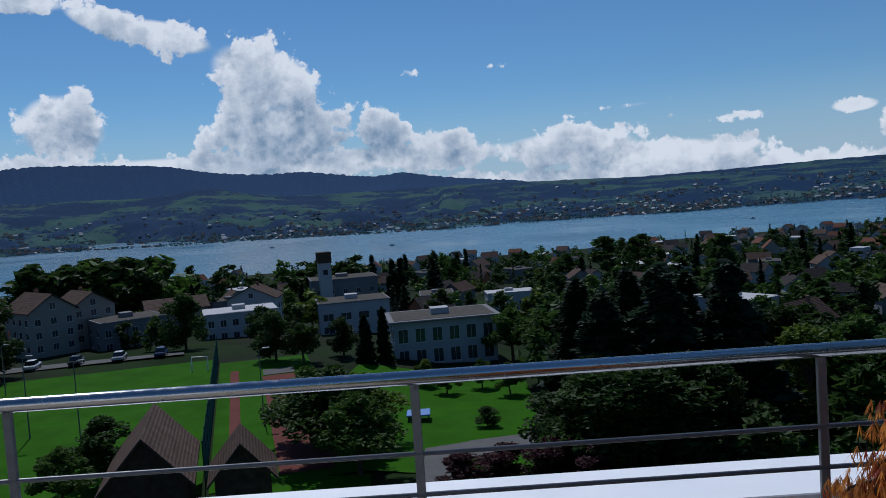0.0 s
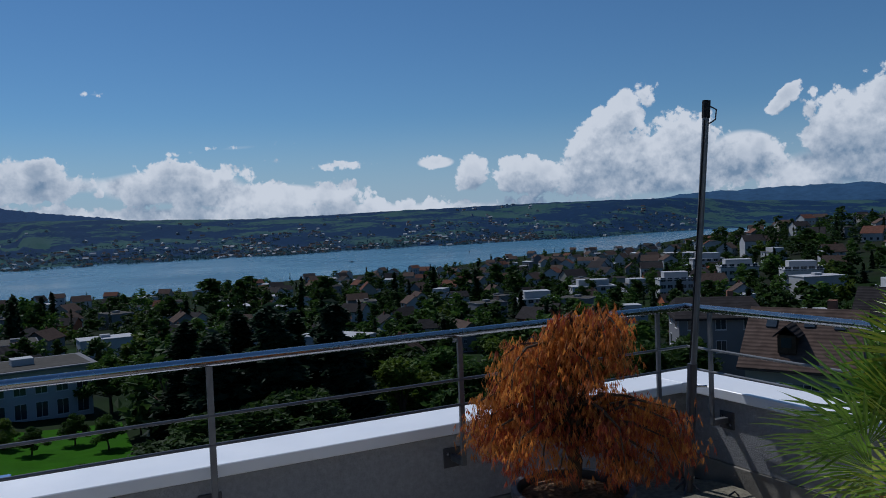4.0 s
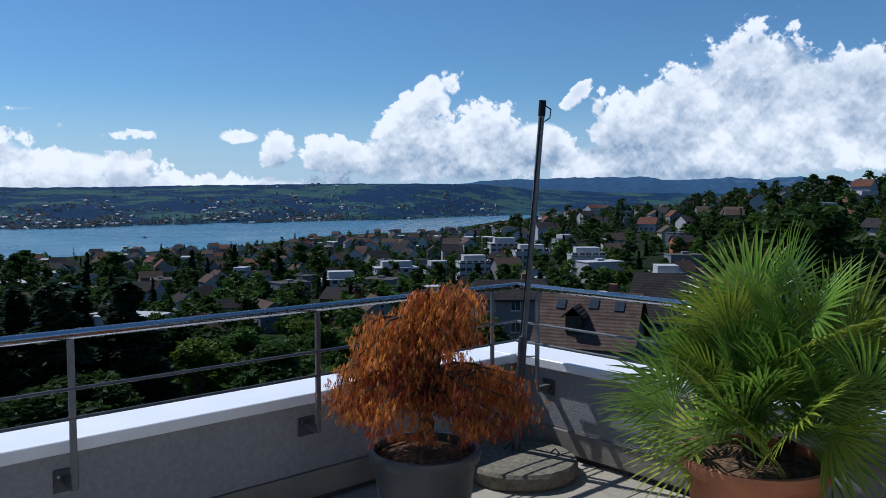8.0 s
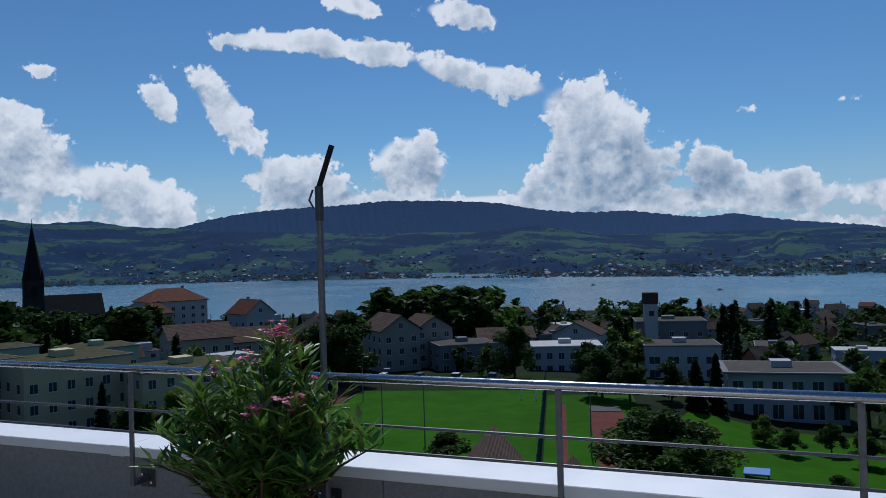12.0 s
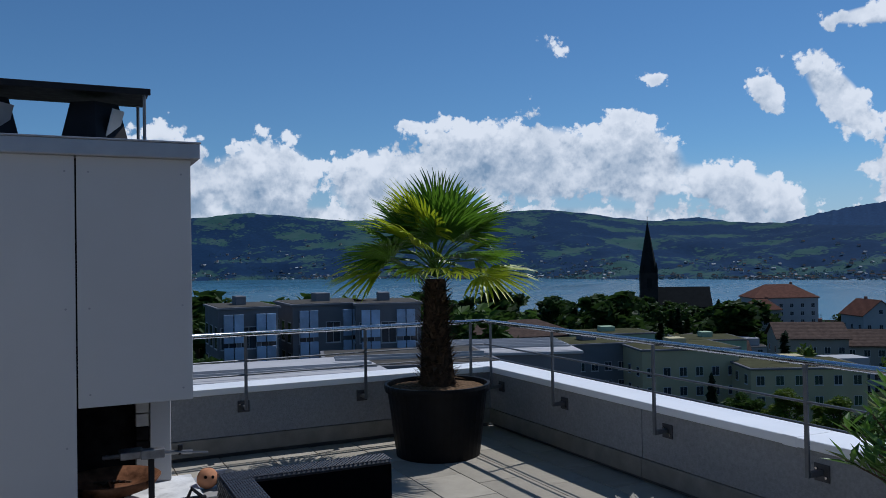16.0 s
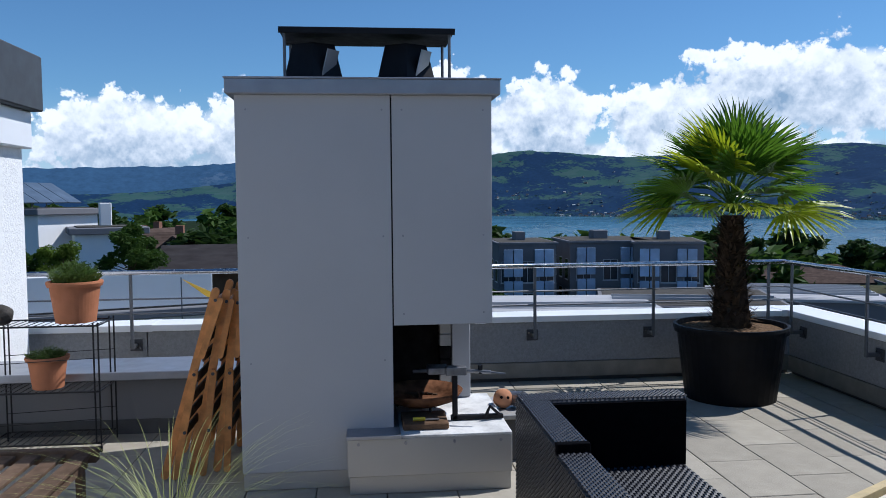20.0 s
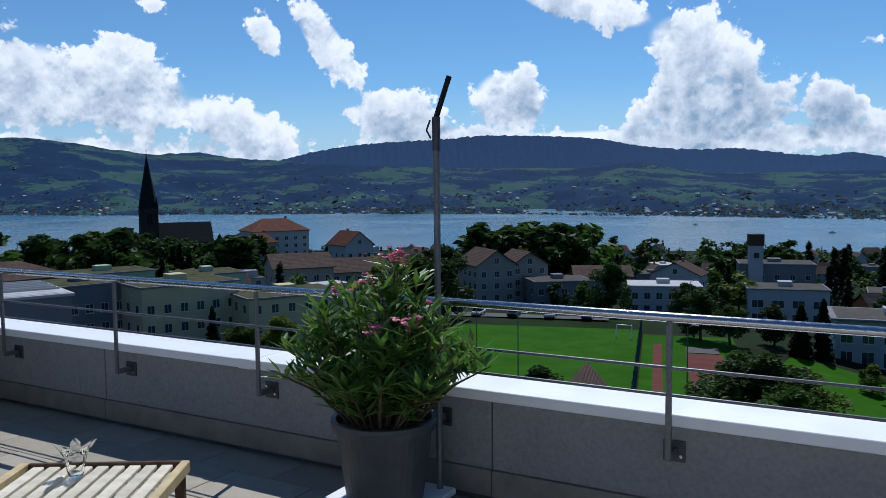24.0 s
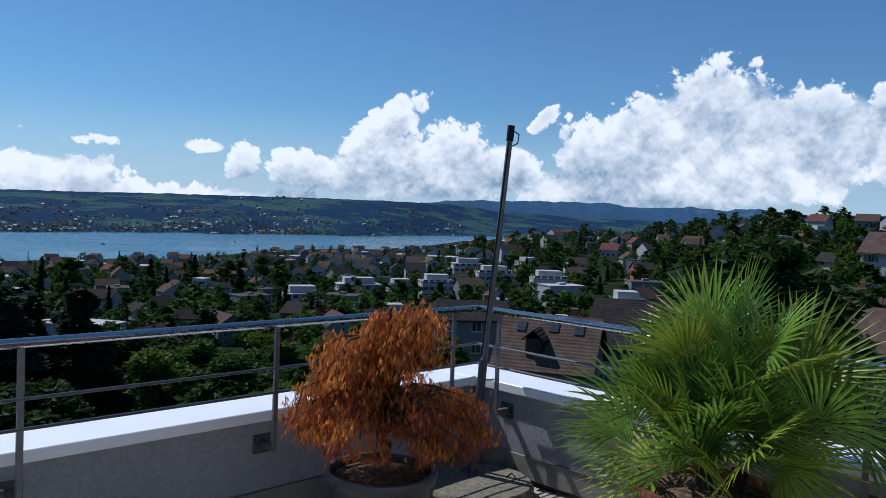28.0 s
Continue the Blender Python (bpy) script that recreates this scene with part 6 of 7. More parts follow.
put(flat_block("apartment_block", "pale yellow apartment block with rows of windows", 14.5, 11, 10.2, "yellow", "green", 3, 6, 3, size=(1.0, 1.2)), -47.9, 126, 22, z=-22.0)
put(flat_block("apartment_block", "pale yellow apartment block with a planted roof", 15.5, 11, 8.6, "yellow", "green", 3, 6, 3, size=(1.0, 1.2)), -40.6, 124, 22, z=-22.4)
put(flat_block("apartment_block", "plain grey apartment block with small windows", 13, 11, 10.4, "grey", "green", 3, 6, 3, size=(1.0, 1.2)), -53.9, 130, 22, z=-22.0)
put(flat_block("apartment_block", "mint green apartment block with a planted flat roof", 16, 11, 11.6, "green", "green", 3, 6, 3), -52.6, 168, 18, z=-25.2)
put(flat_block("apartment_block", "mint green flat-roofed block with a roof box", 12, 11, 10.6, "green", "green", 3, 5, 3), -46.0, 168, 18, z=-25.2)
put(gabled("hall", "wide low hall with a brown hipped roof", 24, 18, 9.5, 2.6, "grey", "brown", 2, 5, "x", 2, hip=6, chimney=False, category="hall"), -59.5, 170, 24, z=-23.4)
for az, r, w, turn in ((-78.2, 96, 6.5, 10), (-72.6, 100, 9.5, 14), (-68.2, 98, 7.5, 6)):
    glazed = put(flat_block("glazed_apartment_block", "grey apartment block with tall blue-grey glazed bays", w, 11, 12.4, "grey", "gravel", 3, 3, 3, size=(1.6, 2.3), high=3.6), az, r, turn, z=-15.7)
    for x0 in (-w * 0.42, w * 0.12):
        for i in range(2):
            for j in range(3):
                part("bay_pane", box(x0 + 1.12 * i, x0 + 1.12 * i + 1.0, -6.0, -5.6, 1.6 + 3.6 * j, 4.7 + 3.6 * j, 0.02), M_BAY, glazed, "pale blue glazed bay pane")
for az, r, w, d, top in ((-75.5, 62, 15, 11, -6.3), (-66.5, 70, 14, 12, -6.5), (-60.0, 84, 15, 10, -7.4)):
    hall_roof = put(flat_block("low_workshop", "low workshop with a pale metal flat roof", w, d, 9.0, "grey", "white" if az != -66.5 else "gravel", 2, 4, 2, category="workshop", boxed=False), az, r, 8, z=top - 9.3)
    for k in range(6 if az > -62 else 2):
        part("roof_rail", box(-w * 0.45, w * 0.45, -d * 0.4 + k * d * 0.15, -d * 0.4 + k * d * 0.15 + 0.12, 9.6, 9.8), WALLS["white"], hall_roof)

church = thing("church", "dark stone church with a tall pointed spire", "church")
M_CHURCH = material("dark_church_stone", (0.04, 0.036, 0.034), 0.9, grain=0.6, spread=0.25, stain=0.3, stain_scale=0.2)
M_SPIRE = material("green_grey_spire", (0.016, 0.019, 0.020), 0.7, grain=0.5, spread=0.2)
part("tower", box(-4.2, 4.2, -4.2, 4.2, -10, 30.5, 0.1), M_CHURCH, church)
spire = bmesh.new()
bmesh.ops.create_cone(spire, cap_ends=True, segments=8, radius1=4.6, radius2=0.12, depth=26, matrix=Matrix.Translation((0, 0, 43.6)))
part("spire", spire, M_SPIRE, church)
part("cross", box(-0.12, 0.12, -0.12, 0.12, 56.3, 59.2), M_SPIRE, church)
for sx in (-1, 1):
    part("pinnacle", lathe([(0.9, 30.4), (0.75, 32), (0.1, 36)], 6, (sx * 3.6, -3.6, 0)), M_SPIRE, church)
for z, h in ((23, 4.6), (13, 3.0)):
    part("louvre", box(-1.2, 1.2, -4.32, -4.2, z, z + h), M_SPIRE, church)
part("nave", gable_wall(34, 17, 13, 9.5, "x"), M_CHURCH, church)
bpy.data.objects["nave"].matrix_basis = pose(14, 9, 0)
part("nave_roof", gable_roof(34, 17, 13, 9.5, 0.5, 0.3, "x"), M_SPIRE, church)
bpy.data.objects["nave_roof"].matrix_basis = pose(14, 9, 0)
put(church, -49.85, 420, 6, z=-36.5)

# two barns by the running track
for az, r, w, d, h, rise, turn in ((-19.4, 70, 6.0, 10.6, 3.4, 3.4, -4.5), (-13.5, 66.3, 4.2, 5.0, 3.2, 2.4, 0.5)):
    put(gabled("barn", "dark timber barn with a steep red-brown tiled roof", w, d, h, rise, "wood", "brown", 1, 0, "y", 0, chimney=False, category="barn"), az, r, turn, z=-21.6)

# the nearest roofs on the hill side
big = put(gabled("farmhouse", "old house with a broad brown tiled roof and a dormer", 8.2, 8.8, 6.4, 4.0, "cream", "brown", 2, 4, "x", 3, "shutters", category="house"), 52.2, 75, -12, z=-17.6, clear=9)
slope = math.atan2(4.0, 4.4)
for xx, yy in ((-2.6, -1.3), (0.4, -1.2), (2.7, -1.3)):
    zz = 6.4 + 4.0 * (1 - abs(yy) / 4.4) + 0.26
    part("skylight", box(-0.42, 0.42, -0.55, 0.55, -0.03, 0.08, 0.01, Matrix.Translation((xx, yy, zz)) @ Euler((slope, 0, 0)).to_matrix().to_4x4()), [M_PANE], big, "dark roof window")
dormer = part("dormer", box(-0.7, 0.7, -1.2, 1.2, -0.4, 1.1, 0, Matrix.Translation((-0.9, -2.7, 7.7))), WALLS["wood"], big, "small dark dormer")
part("dormer_roof", gable_roof(1.6, 2.6, 0, 0.7, 0.2, 0.12, "y"), ROOFS["dark"], dormer)
bpy.data.objects["dormer_roof"].matrix_basis = pose(-0.9, -2.7, 8.8)
part("dormer_window", box(-0.4, 0.4, -0.03, 0.03, -0.3, 0.5, 0, Matrix.Translation((-0.9, -3.93, 8.1))), M_PANE, dormer)
put(gabled("house", "cream house with a steep dark grey roof", 9, 9, 5.2, 4.4, "cream", "dark", 2, 3, "x", 2, "shutters"), 58.2, 92, -14, z=-16.6, clear=9)
put(gabled("house", "low house with a grey hipped roof", 9.5, 9, 5.0, 1.8, "grey", "dark", 2, 3, "x", 2, hip=0.8), 46.5, 104, 10, z=-16.0, clear=9)
for label, az, r, w, h in (("white three-storey apartment block with a roof terrace", 44.2, 330, 17, 8.4), ("white flat-roofed apartment block with dark window bands", 48.3, 345, 19, 8.0), ("white flat-roofed apartment block", 57.6, 215, 10, 8.0), ("long white low apartment block", 38.6, 350, 24, 6.5), ("white flat-roofed apartment block", 52.2, 300, 16, 8.0), ("long white low apartment block", 34.6, 300, 18, 6.0), ("white flat-roofed apartment block", 46.4, 420, 20, 9.0)):
    put(flat_block("apartment_block", label, w * 0.78, 9, h * 0.85, "white", "white", 3 if h > 7 else 2, 5, 2, size=(1.9, 1.4), group="houses of the town", penthouse=True), az, r, 12, clear=10)

for az, r, wall, roof, turn in ((-105.4, 78, "cream", "brown", 10), (-103.6, 92, "white", "brown", 60), (-101.6, 74, "white", "brown", 80), (-108.5, 88, "white", "dark", 20)):
    put(gabled("house", "gabled house with a brown roof among trees", 8, 8, 5.0, 3.2, wall, roof, 2, 3, "x", 2, "shutters", group="houses of the town"), az, r, turn, z=-9.4)
HILL_HOUSES = [
    ("old house with a weathered brown tiled roof", 72.9, 100, 8.0, 8.0, 3.2, 3.8, "white", "brown", "x", -25, -13.6),
    ("white gabled cottage with a brown roof", 75.4, 98, 7.5, 8, 3.2, 3.4, "white", "brown", "y", 20, -13.4),
    ("white house with a steep dark gable", 76.9, 128, 8, 10, 5.0, 4.0, "white", "dark", "y", 24, -12.4),
    ("broad house with a brown hipped roof", 71.2, 122, 9, 8, 4.0, 3.2, "white", "brown", "x", -10, -13.0),
    ("white house with shutters and a brown roof", 77.2, 160, 8, 8.5, 5.0, 3.0, "white", "brown", "y", 10, -9.8),
    ("large house with a tall brown roof", 78.9, 178, 10.5, 9, 5.4, 4.2, "cream", "brown", "x", 10, -5.6),
    ("low white house with a brown roof", 83.8, 92, 10, 8, 3.4, 2.6, "white", "brown", "x", 0, -11.0),
    ("white house with a brown roof", 74.4, 165, 11, 9, 5.5, 3.4, "white", "brown", "x", -20, -7.0),
    ("white modern house with a flat roof", 79.5, 330, 14, 10, 8, 1.6, "white", "dark", "x", 0, 6.0),
]
for label, az, r, w, d, h, rise, wall, roof, along, turn, z in HILL_HOUSES:
    put(gabled("house", label, w, d, h, rise, wall, roof, 1 if h < 4.5 else 2, 3, along, 2, "shutters"), az, r, turn, z=z)

# neighbouring roof terraces beside the penthouse
M_SOLAR = material("solar_collector_glass", (0.10, 0.13, 0.17), 0.18, grain=2, spread=0.15, spec=0.8)
neighbour = put(flat_block("neighbour_house", "white neighbouring house with a roof terrace", 7, 6, 8.0, "bright", "gravel", 2, 3, 2), -106.0, 29, 4, z=-9.9, clear=6)
part("terrace_wall", box(-3.4, 3.3, -2.9, -2.7, 8.33, 9.4, 0.02), WALLS["bright"], neighbour)
part("terrace_wall", box(1.4, 3.3, -0.6, -0.4, 8.33, 9.2, 0.02), WALLS["bright"], neighbour)
part("awning_box", box(-0.6, 1.2, -2.6, -1.4, 8.33, 9.1, 0.03), WALLS["bright"], neighbour)
cube = put(flat_block("stair_head", "white cubic stair head with a solar rack on its roof", 3.3, 3.3, 8.4, "bright", "gravel", 2, 0, 0, category="house", boxed=False), -109.7, 39.5, 44, z=-7.2, clear=4)
for k in range(4):
    part("solar_panel", box(-0.38, 0.38, -1.0, 1.0, 0, 0.06, 0.008, Matrix.Translation((-1.2 + 0.8 * k, 0.1, 9.35)) @ Euler((radians(27), 0, 0)).to_matrix().to_4x4()), M_SOLAR, cube, "grey-blue solar collector")
    part("rack_leg", tube([(-1.2 + 0.8 * k, 0.9, 8.7), (-1.2 + 0.8 * k, 0.9, 9.72)], 0.03, 6), M_POST, cube)
put(flat_block("roof_room", "low white room on a neighbouring roof", 2.6, 3, 7.6, "bright", "gravel", 2, 1, 0, category="house"), -105.7, 37, 6, z=-7.2, clear=4)
put(gabled("neighbour_house", "dark timber house with a dark low roof", 7, 8, 6.4, 0.7, "wood", "dark", 2, 2, "x", 2, chimney=False), -96.4, 39, 2, z=-7.6, clear=6)
sail = thing("shade_sail", "yellow and white shade sail on a neighbouring terrace", "shade sail")
me = bmesh.new()
quad = [me.verts.new(v) for v in ((-1.4, 0, 1.5), (1.2, -0.3, 0.2), (0.2, 1.0, 0.1), (-0.1, 0.35, 0.75))]
me.faces.new((quad[0], quad[1], quad[3]))
me.faces.new((quad[0], quad[3], quad[2]))
bmesh.ops.solidify(me, geom=me.faces, thickness=0.02)
part("cloth", me, material("yellow_sailcloth", (0.75, 0.55, 0.12), 0.8, grain=2, translucent=0.4), sail)
part("pole", tube([(-1.4, 0, -1.2), (-1.4, 0, 1.55)], 0.03, 8), M_POST, sail)
sail.matrix_basis = pose(24.0 * math.sin(radians(-98.2)), 24.0 * math.cos(radians(-98.2)), -1.45, 0, 0, 100) @ Matrix.Scale(0.62, 4)


# generic houses, built once and copied over the town
def kinds(far):
    made = []
    for label, w, d, h, rise, wall, roof, along in (
        ("white house with a brown tiled gable roof", 11, 10, 5.6, 3.6, "white", "brown", "x"),
        ("cream house with a brown gable", 10, 12, 5.8, 3.8, "cream", "brown", "y"),
        ("white house with a dark roof", 12, 10, 5.4, 3.2, "white", "dark", "x"),
        ("grey house with a brown roof", 13, 10, 7.6, 3.4, "grey", "brown", "x"),
        ("white gabled house with a red roof", 9, 11, 5.4, 3.8, "white", "red", "y"),
        ("rust coloured house with a dark roof", 11, 11, 6.0, 3.4, "rust", "dark", "x"),
    ):
        made.append(gabled("house", label, w, d, h, rise, wall, roof, 2, 2 if far else 3, along, 0 if far else 2, "plain", group="houses of the town", high=2.8))
    for label, w, d, h, wall, roof in (
        ("white apartment block with a flat roof", 19, 11, 8.6, "white", "white"),
        ("pale grey flat-roofed apartment block", 16, 12, 8.4, "grey", "gravel"),
        ("white terraced block with a roof storey", 14, 11, 6.0, "white", "gravel"),
    ):
        made.append(flat_block("apartment_block", label, w, d, h, wall, roof, 2, 3 if far else 5, 0 if far else 2, size=(1.6, 1.4), group="houses of the town", penthouse="storey" in label))
    return made


def free(x, y, need):
    return all((x - a) ** 2 + (y - b) ** 2 > (need + c) ** 2 for a, b, c in TAKEN)


def in_park(x, y):
    """The sports ground, lawn and gardens in front of the terrace."""
    return -80 < x < 24 and y < 150 or math.hypot(x, y) < 58


def in_street(az, r):
    return 79.0 < az < 82.5 and r < 330


def add_far_house(store, x, y, z, w, d, h, rise, turn, wall, top):
    """A small gabled body for houses too far off to tell their parts."""
    verts, faces, slots = store
    u, v = Vector((math.cos(turn), math.sin(turn), 0)) * w / 2, Vector((-math.sin(turn), math.cos(turn), 0)) * d / 2
    c, up = Vector((x, y, z)), Vector((0, 0, 1))
    i = len(verts)
    o = 1.08
    verts += [tuple(c + p - up * 4) for p in (-u - v, u - v, u + v, -u + v)]
    verts += [tuple(c + p + up * h) for p in (-u - v, u - v, u + v, -u + v)]
    verts += [tuple(c - u + up * (h + rise)), tuple(c + u + up * (h + rise))]
    verts += [tuple(c + p * o + up * (h + 0.1)) for p in (-u - v, u - v, u + v, -u + v)] + [tuple(c - u * o + up * (h + rise + 0.3)), tuple(c + u * o + up * (h + rise + 0.3))]
    faces += [(i, i + 1, i + 5, i + 4), (i + 1, i + 2, i + 6, i + 5), (i + 2, i + 3, i + 7, i + 6), (i + 3, i, i + 4, i + 7), (i + 4, i + 8, i + 7), (i + 5, i + 6, i + 9), (i + 10, i + 11, i + 15, i + 14), (i + 13, i + 14, i + 15, i + 12)]
    slots += [wall] * 6 + [top] * 2
    # bands of window openings on both long sides
    for side in (-1, 1):
        for z0 in (0.9, 3.6):
            if z0 + 1.3 > h + 0.4:
                continue
            for q in (-0.6, 0.0, 0.6):
                j = len(verts)
                m = c + u * q + v * side * 1.015 + up * z0
                e = u.normalized() * 0.6
                verts += [tuple(m - e), tuple(m + e), tuple(m + e + up * 1.3), tuple(m - e + up * 1.3)]
                faces.append((j, j + 1, j + 2, j + 3))
                slots.append(7)


FAR_SKIN = [WALLS["white"], WALLS["cream"], WALLS["grey"], ROOFS["brown"], ROOFS["dark"], ROOFS["red"], ROOFS["white"], M_PANE]
far_store = ([], [], [])
near_kinds, far_kinds = kinds(False), kinds(True)
used = set()
r = 120.0
while r < 1500:
    step = 21 + r * 0.010
    az = -64 + town.uniform(0, 5)
    while az < 93:
        a, q = az + town.uniform(-0.3, 0.3) * math.degrees(step / r), r + town.uniform(-0.32, 0.32) * step
        az += math.degrees(step / r) * town.uniform(0.95, 1.25)
        x, y = q * math.sin(radians(a)), q * math.cos(radians(a))
        z = ground_z(x, y)
        if z < LAKE + 2.5 or in_park(x, y) or in_street(a, q) or not free(x, y, 8):
            continue
        busy = 0.86 if a > 8 else (0.62 if q < 420 else 0.42)
        if r > 700:
            busy *= 0.8
        if town.random() > busy:
            continue
        if q > 430:
            flat = town.random() < 0.3
            add_far_house(far_store, x, y, z, town.uniform(8, 17 if flat else 12), town.uniform(8, 10), town.uniform(4, 7.5), 0.4 if flat else town.uniform(2.6, 4), town.uniform(0, 3.14), town.choice((0, 0, 0, 1, 2)), town.choice((6, 4)) if flat else town.choice((3, 3, 3, 4, 4, 5)))
            TAKEN.append((x, y, 9))
            continue
        pool = near_kinds if q < 230 else far_kinds
        k = town.choice((0, 0, 2, 1, 2, 3, 3, 5, 6, 7, 7, 8) if a < 60 else (0, 0, 1, 2, 2, 3, 3, 4, 8, 6))
        one = pool[k]
        m = pose(x, y, z, 0, 0, -a + town.choice((-65, -30, 15, 20, 25, 60, 100)) + town.uniform(-8, 8))
        if one in used:
            one = copy_thing(one, m)
        else:
            used.add(one)
        one.matrix_basis = m @ Matrix.Scale(town.uniform(0.62, 0.80), 4)
        TAKEN.append((x, y, 9))
    r += step * 0.92 + r * 0.03
for one in near_kinds + far_kinds:
    if one not in used:
        for o in (*one.children_recursive, one):
            bpy.data.objects.remove(o)
tagged(raw("far_town_houses", far_store[0], far_store[1], FAR_SKIN, slots=far_store[2]), "crowded distant houses of the town with brown roofs", "houses", kind="stuff")


# ---- trees ----
wood = random.Random(5)


def leaf_material(name, color):
    return material(name, color, 0.6, grain=0.5, spread=0.45, translucent=0.38, per_piece=0.3, spec=0.12)


GREENS = [leaf_material("dark_green_leaves", (0.034, 0.066, 0.014)), leaf_material("mid_green_leaves", (0.052, 0.100, 0.017)), leaf_material("yellow_green_leaves", (0.095, 0.145, 0.018))]
NEEDLES = [leaf_material("dark_needles", (0.018, 0.036, 0.016)), leaf_material("blue_green_needles", (0.024, 0.044, 0.024))]
M_PURPLE = leaf_material("purple_leaves", (0.055, 0.018, 0.022))


def scatter(spots, size, flat=0.5):
    """Small bent leaf sprays at the given points, each facing its own way."""
    verts, faces = [], []
    for p, s in spots:
        d = Vector((wood.gauss(0, 1), wood.gauss(0, 1), wood.gauss(0, 1) * flat)).normalized()
        e = d.cross(Vector((wood.gauss(0, 1), wood.gauss(0, 1), wood.gauss(0, 1)))).normalized()
        n = d.cross(e)
        h = size * s * wood.uniform(0.6, 1.3)
        i = len(verts)
        verts += [tuple(p - d * h), tuple(p + e * h * 0.5 + n * h * 0.15), tuple(p + d * h), tuple(p - e * h * 0.5 + n * h * 0.15)]
        faces.append((i, i + 1, i + 2, i + 3))
    return verts, faces


def broadleaf(label, mat, count, leaf, shape=(0.33, 0.38), low=0.22, lumps=16, group="trees of the town"):
    """A tree one metre high, to be scaled: trunk with limbs and a crown of leafy lumps with gaps."""
    t = thing("tree", label, "tree", group)
    bm = bmesh.new()
    bend = Vector((wood.uniform(-0.03, 0.03), wood.uniform(-0.03, 0.03), 0))
    add_tube(bm, [(0, 0, -0.12), (0, 0, 0.12), bend + Vector((0, 0, 0.32)), bend * 1.5 + Vector((0, 0, 0.6))], [0.030, 0.024, 0.018, 0.008], 6)
    centers = []
    for k in range(lumps):
        a, q = k * 2.4 + wood.uniform(-0.4, 0.4), wood.uniform(0.15, 1.0)
        up = wood.uniform(0, 1)
        ring = math.sqrt(max(0.05, 1 - (2 * up - 0.8) ** 2 * 0.75))
        c = Vector((math.cos(a) * shape[0] * q * ring, math.sin(a) * shape[0] * q * ring, low + 0.12 + (0.78 - low) * up))
        centers.append((c, wood.uniform(0.10, 0.17) * (1.1 - 0.35 * up)))
        if k % 2 == 0:
            add_tube(bm, [bend + Vector((0, 0, 0.22 + 0.2 * up)), c * 0.6 + Vector((0, 0, 0.12)), c], [0.012, 0.008, 0.003], 4, cap=False)
    part("trunk", bm, M_BARK, t)
    spots = []
    for k in range(count):
        c, rad = centers[k % lumps]
        v = Vector((wood.gauss(0, 1), wood.gauss(0, 1), wood.gauss(0, 1))).normalized() * rad * wood.uniform(0.55, 1.08)
        v.z *= 0.8
        spots.append((c + v, 1.0))
    raw("crown", *scatter(spots, leaf), mat, t)
    return t


def conifer(label, mat, count, wide=0.17, leaf=0.05, slim=1.0, group="trees of the town"):
    t = thing("conifer", label, "tree", group)
    part("trunk", tube([(0, 0, -0.12), (0, 0, 0.3), (0, 0, 0.97)], [0.022, 0.016, 0.003], 6), M_BARK, t)
    spots = []
    arms = [(wood.uniform(0, 6.283), wood.uniform(0.03, 0.97)) for _ in range(130)]
    for k in range(count):
        a, z = arms[k % len(arms)]
        reach = wide * (1 - z) ** slim * (0.75 + 0.25 * math.sin(z * 60)) + 0.012
        q = math.sqrt(wood.random())
        a2 = a + wood.gauss(0, 0.16)
        spots.append((Vector((math.cos(a2) * reach * q, math.sin(a2) * reach * q, z - 0.06 * q + wood.gauss(0, 0.010))), 0.6 + 0.6 * (1 - z)))
    raw("crown", *scatter(spots, leaf, 0.3), mat, t)
    return t


def poplar(label, mat, count):
    t = thing("slim_tree", label, "tree", "trees of the town")
    part("trunk", tube([(0, 0, -0.1), (0, 0, 0.9)], [0.02, 0.004], 6), M_BARK, t)
    spots = [(Vector((wood.gauss(0, 0.035), wood.gauss(0, 0.035), 0)) * (1.25 - z) + Vector((0, 0, z)), 1.0) for z in (wood.uniform(0.08, 1.0) for _ in range(count))]
    raw("crown", *scatter(spots, 0.035), mat, t)
    return t


NEAR = [
    broadleaf("broad dark green leafy tree", GREENS[0], 5200, 0.030, (0.34, 0.38), 0.08, 26),
    broadleaf("round mid green leafy tree", GREENS[1], 5200, 0.030, (0.37, 0.4), 0.06, 28),
    broadleaf("light yellow-green leafy tree", GREENS[2], 4600, 0.030, (0.33, 0.4), 0.08, 24),
    conifer("tall dark green dense conifer", NEEDLES[0], 6400, 0.20, 0.046, 0.75),
    conifer("broad dense blue-green conifer", NEEDLES[1], 6400, 0.23, 0.046, 0.65),
]
FAR = [
    broadleaf("dark green leafy garden tree", GREENS[0], 400, 0.080, (0.34, 0.38), 0.06, 20),
    broadleaf("mid green leafy garden tree", GREENS[1], 400, 0.080, (0.38, 0.4), 0.04, 20),
    broadleaf("pale yellow-green leafy garden tree", GREENS[2], 380, 0.080, (0.34, 0.4), 0.05, 18),
    broadleaf("rounded dense dark green tree", GREENS[0], 400, 0.080, (0.42, 0.4), 0.0, 20),
    conifer("slender dark green garden conifer", NEEDLES[0], 380, 0.18, 0.085),
    poplar("slim upright dark green cypress", NEEDLES[0], 300),
]
CROWNS = []
for one in FAR:
    me = [c for c in one.children if c.name.startswith("crown")][0].data
    co = np.zeros(len(me.vertices) * 3)
    me.vertices.foreach_get("co", co)
    CROWNS.append((me.materials[0], co.reshape(-1, 3), np.arange(len(me.vertices)).reshape(-1, 4)))
first_use = set()
planted_at = []


JOINED = {}


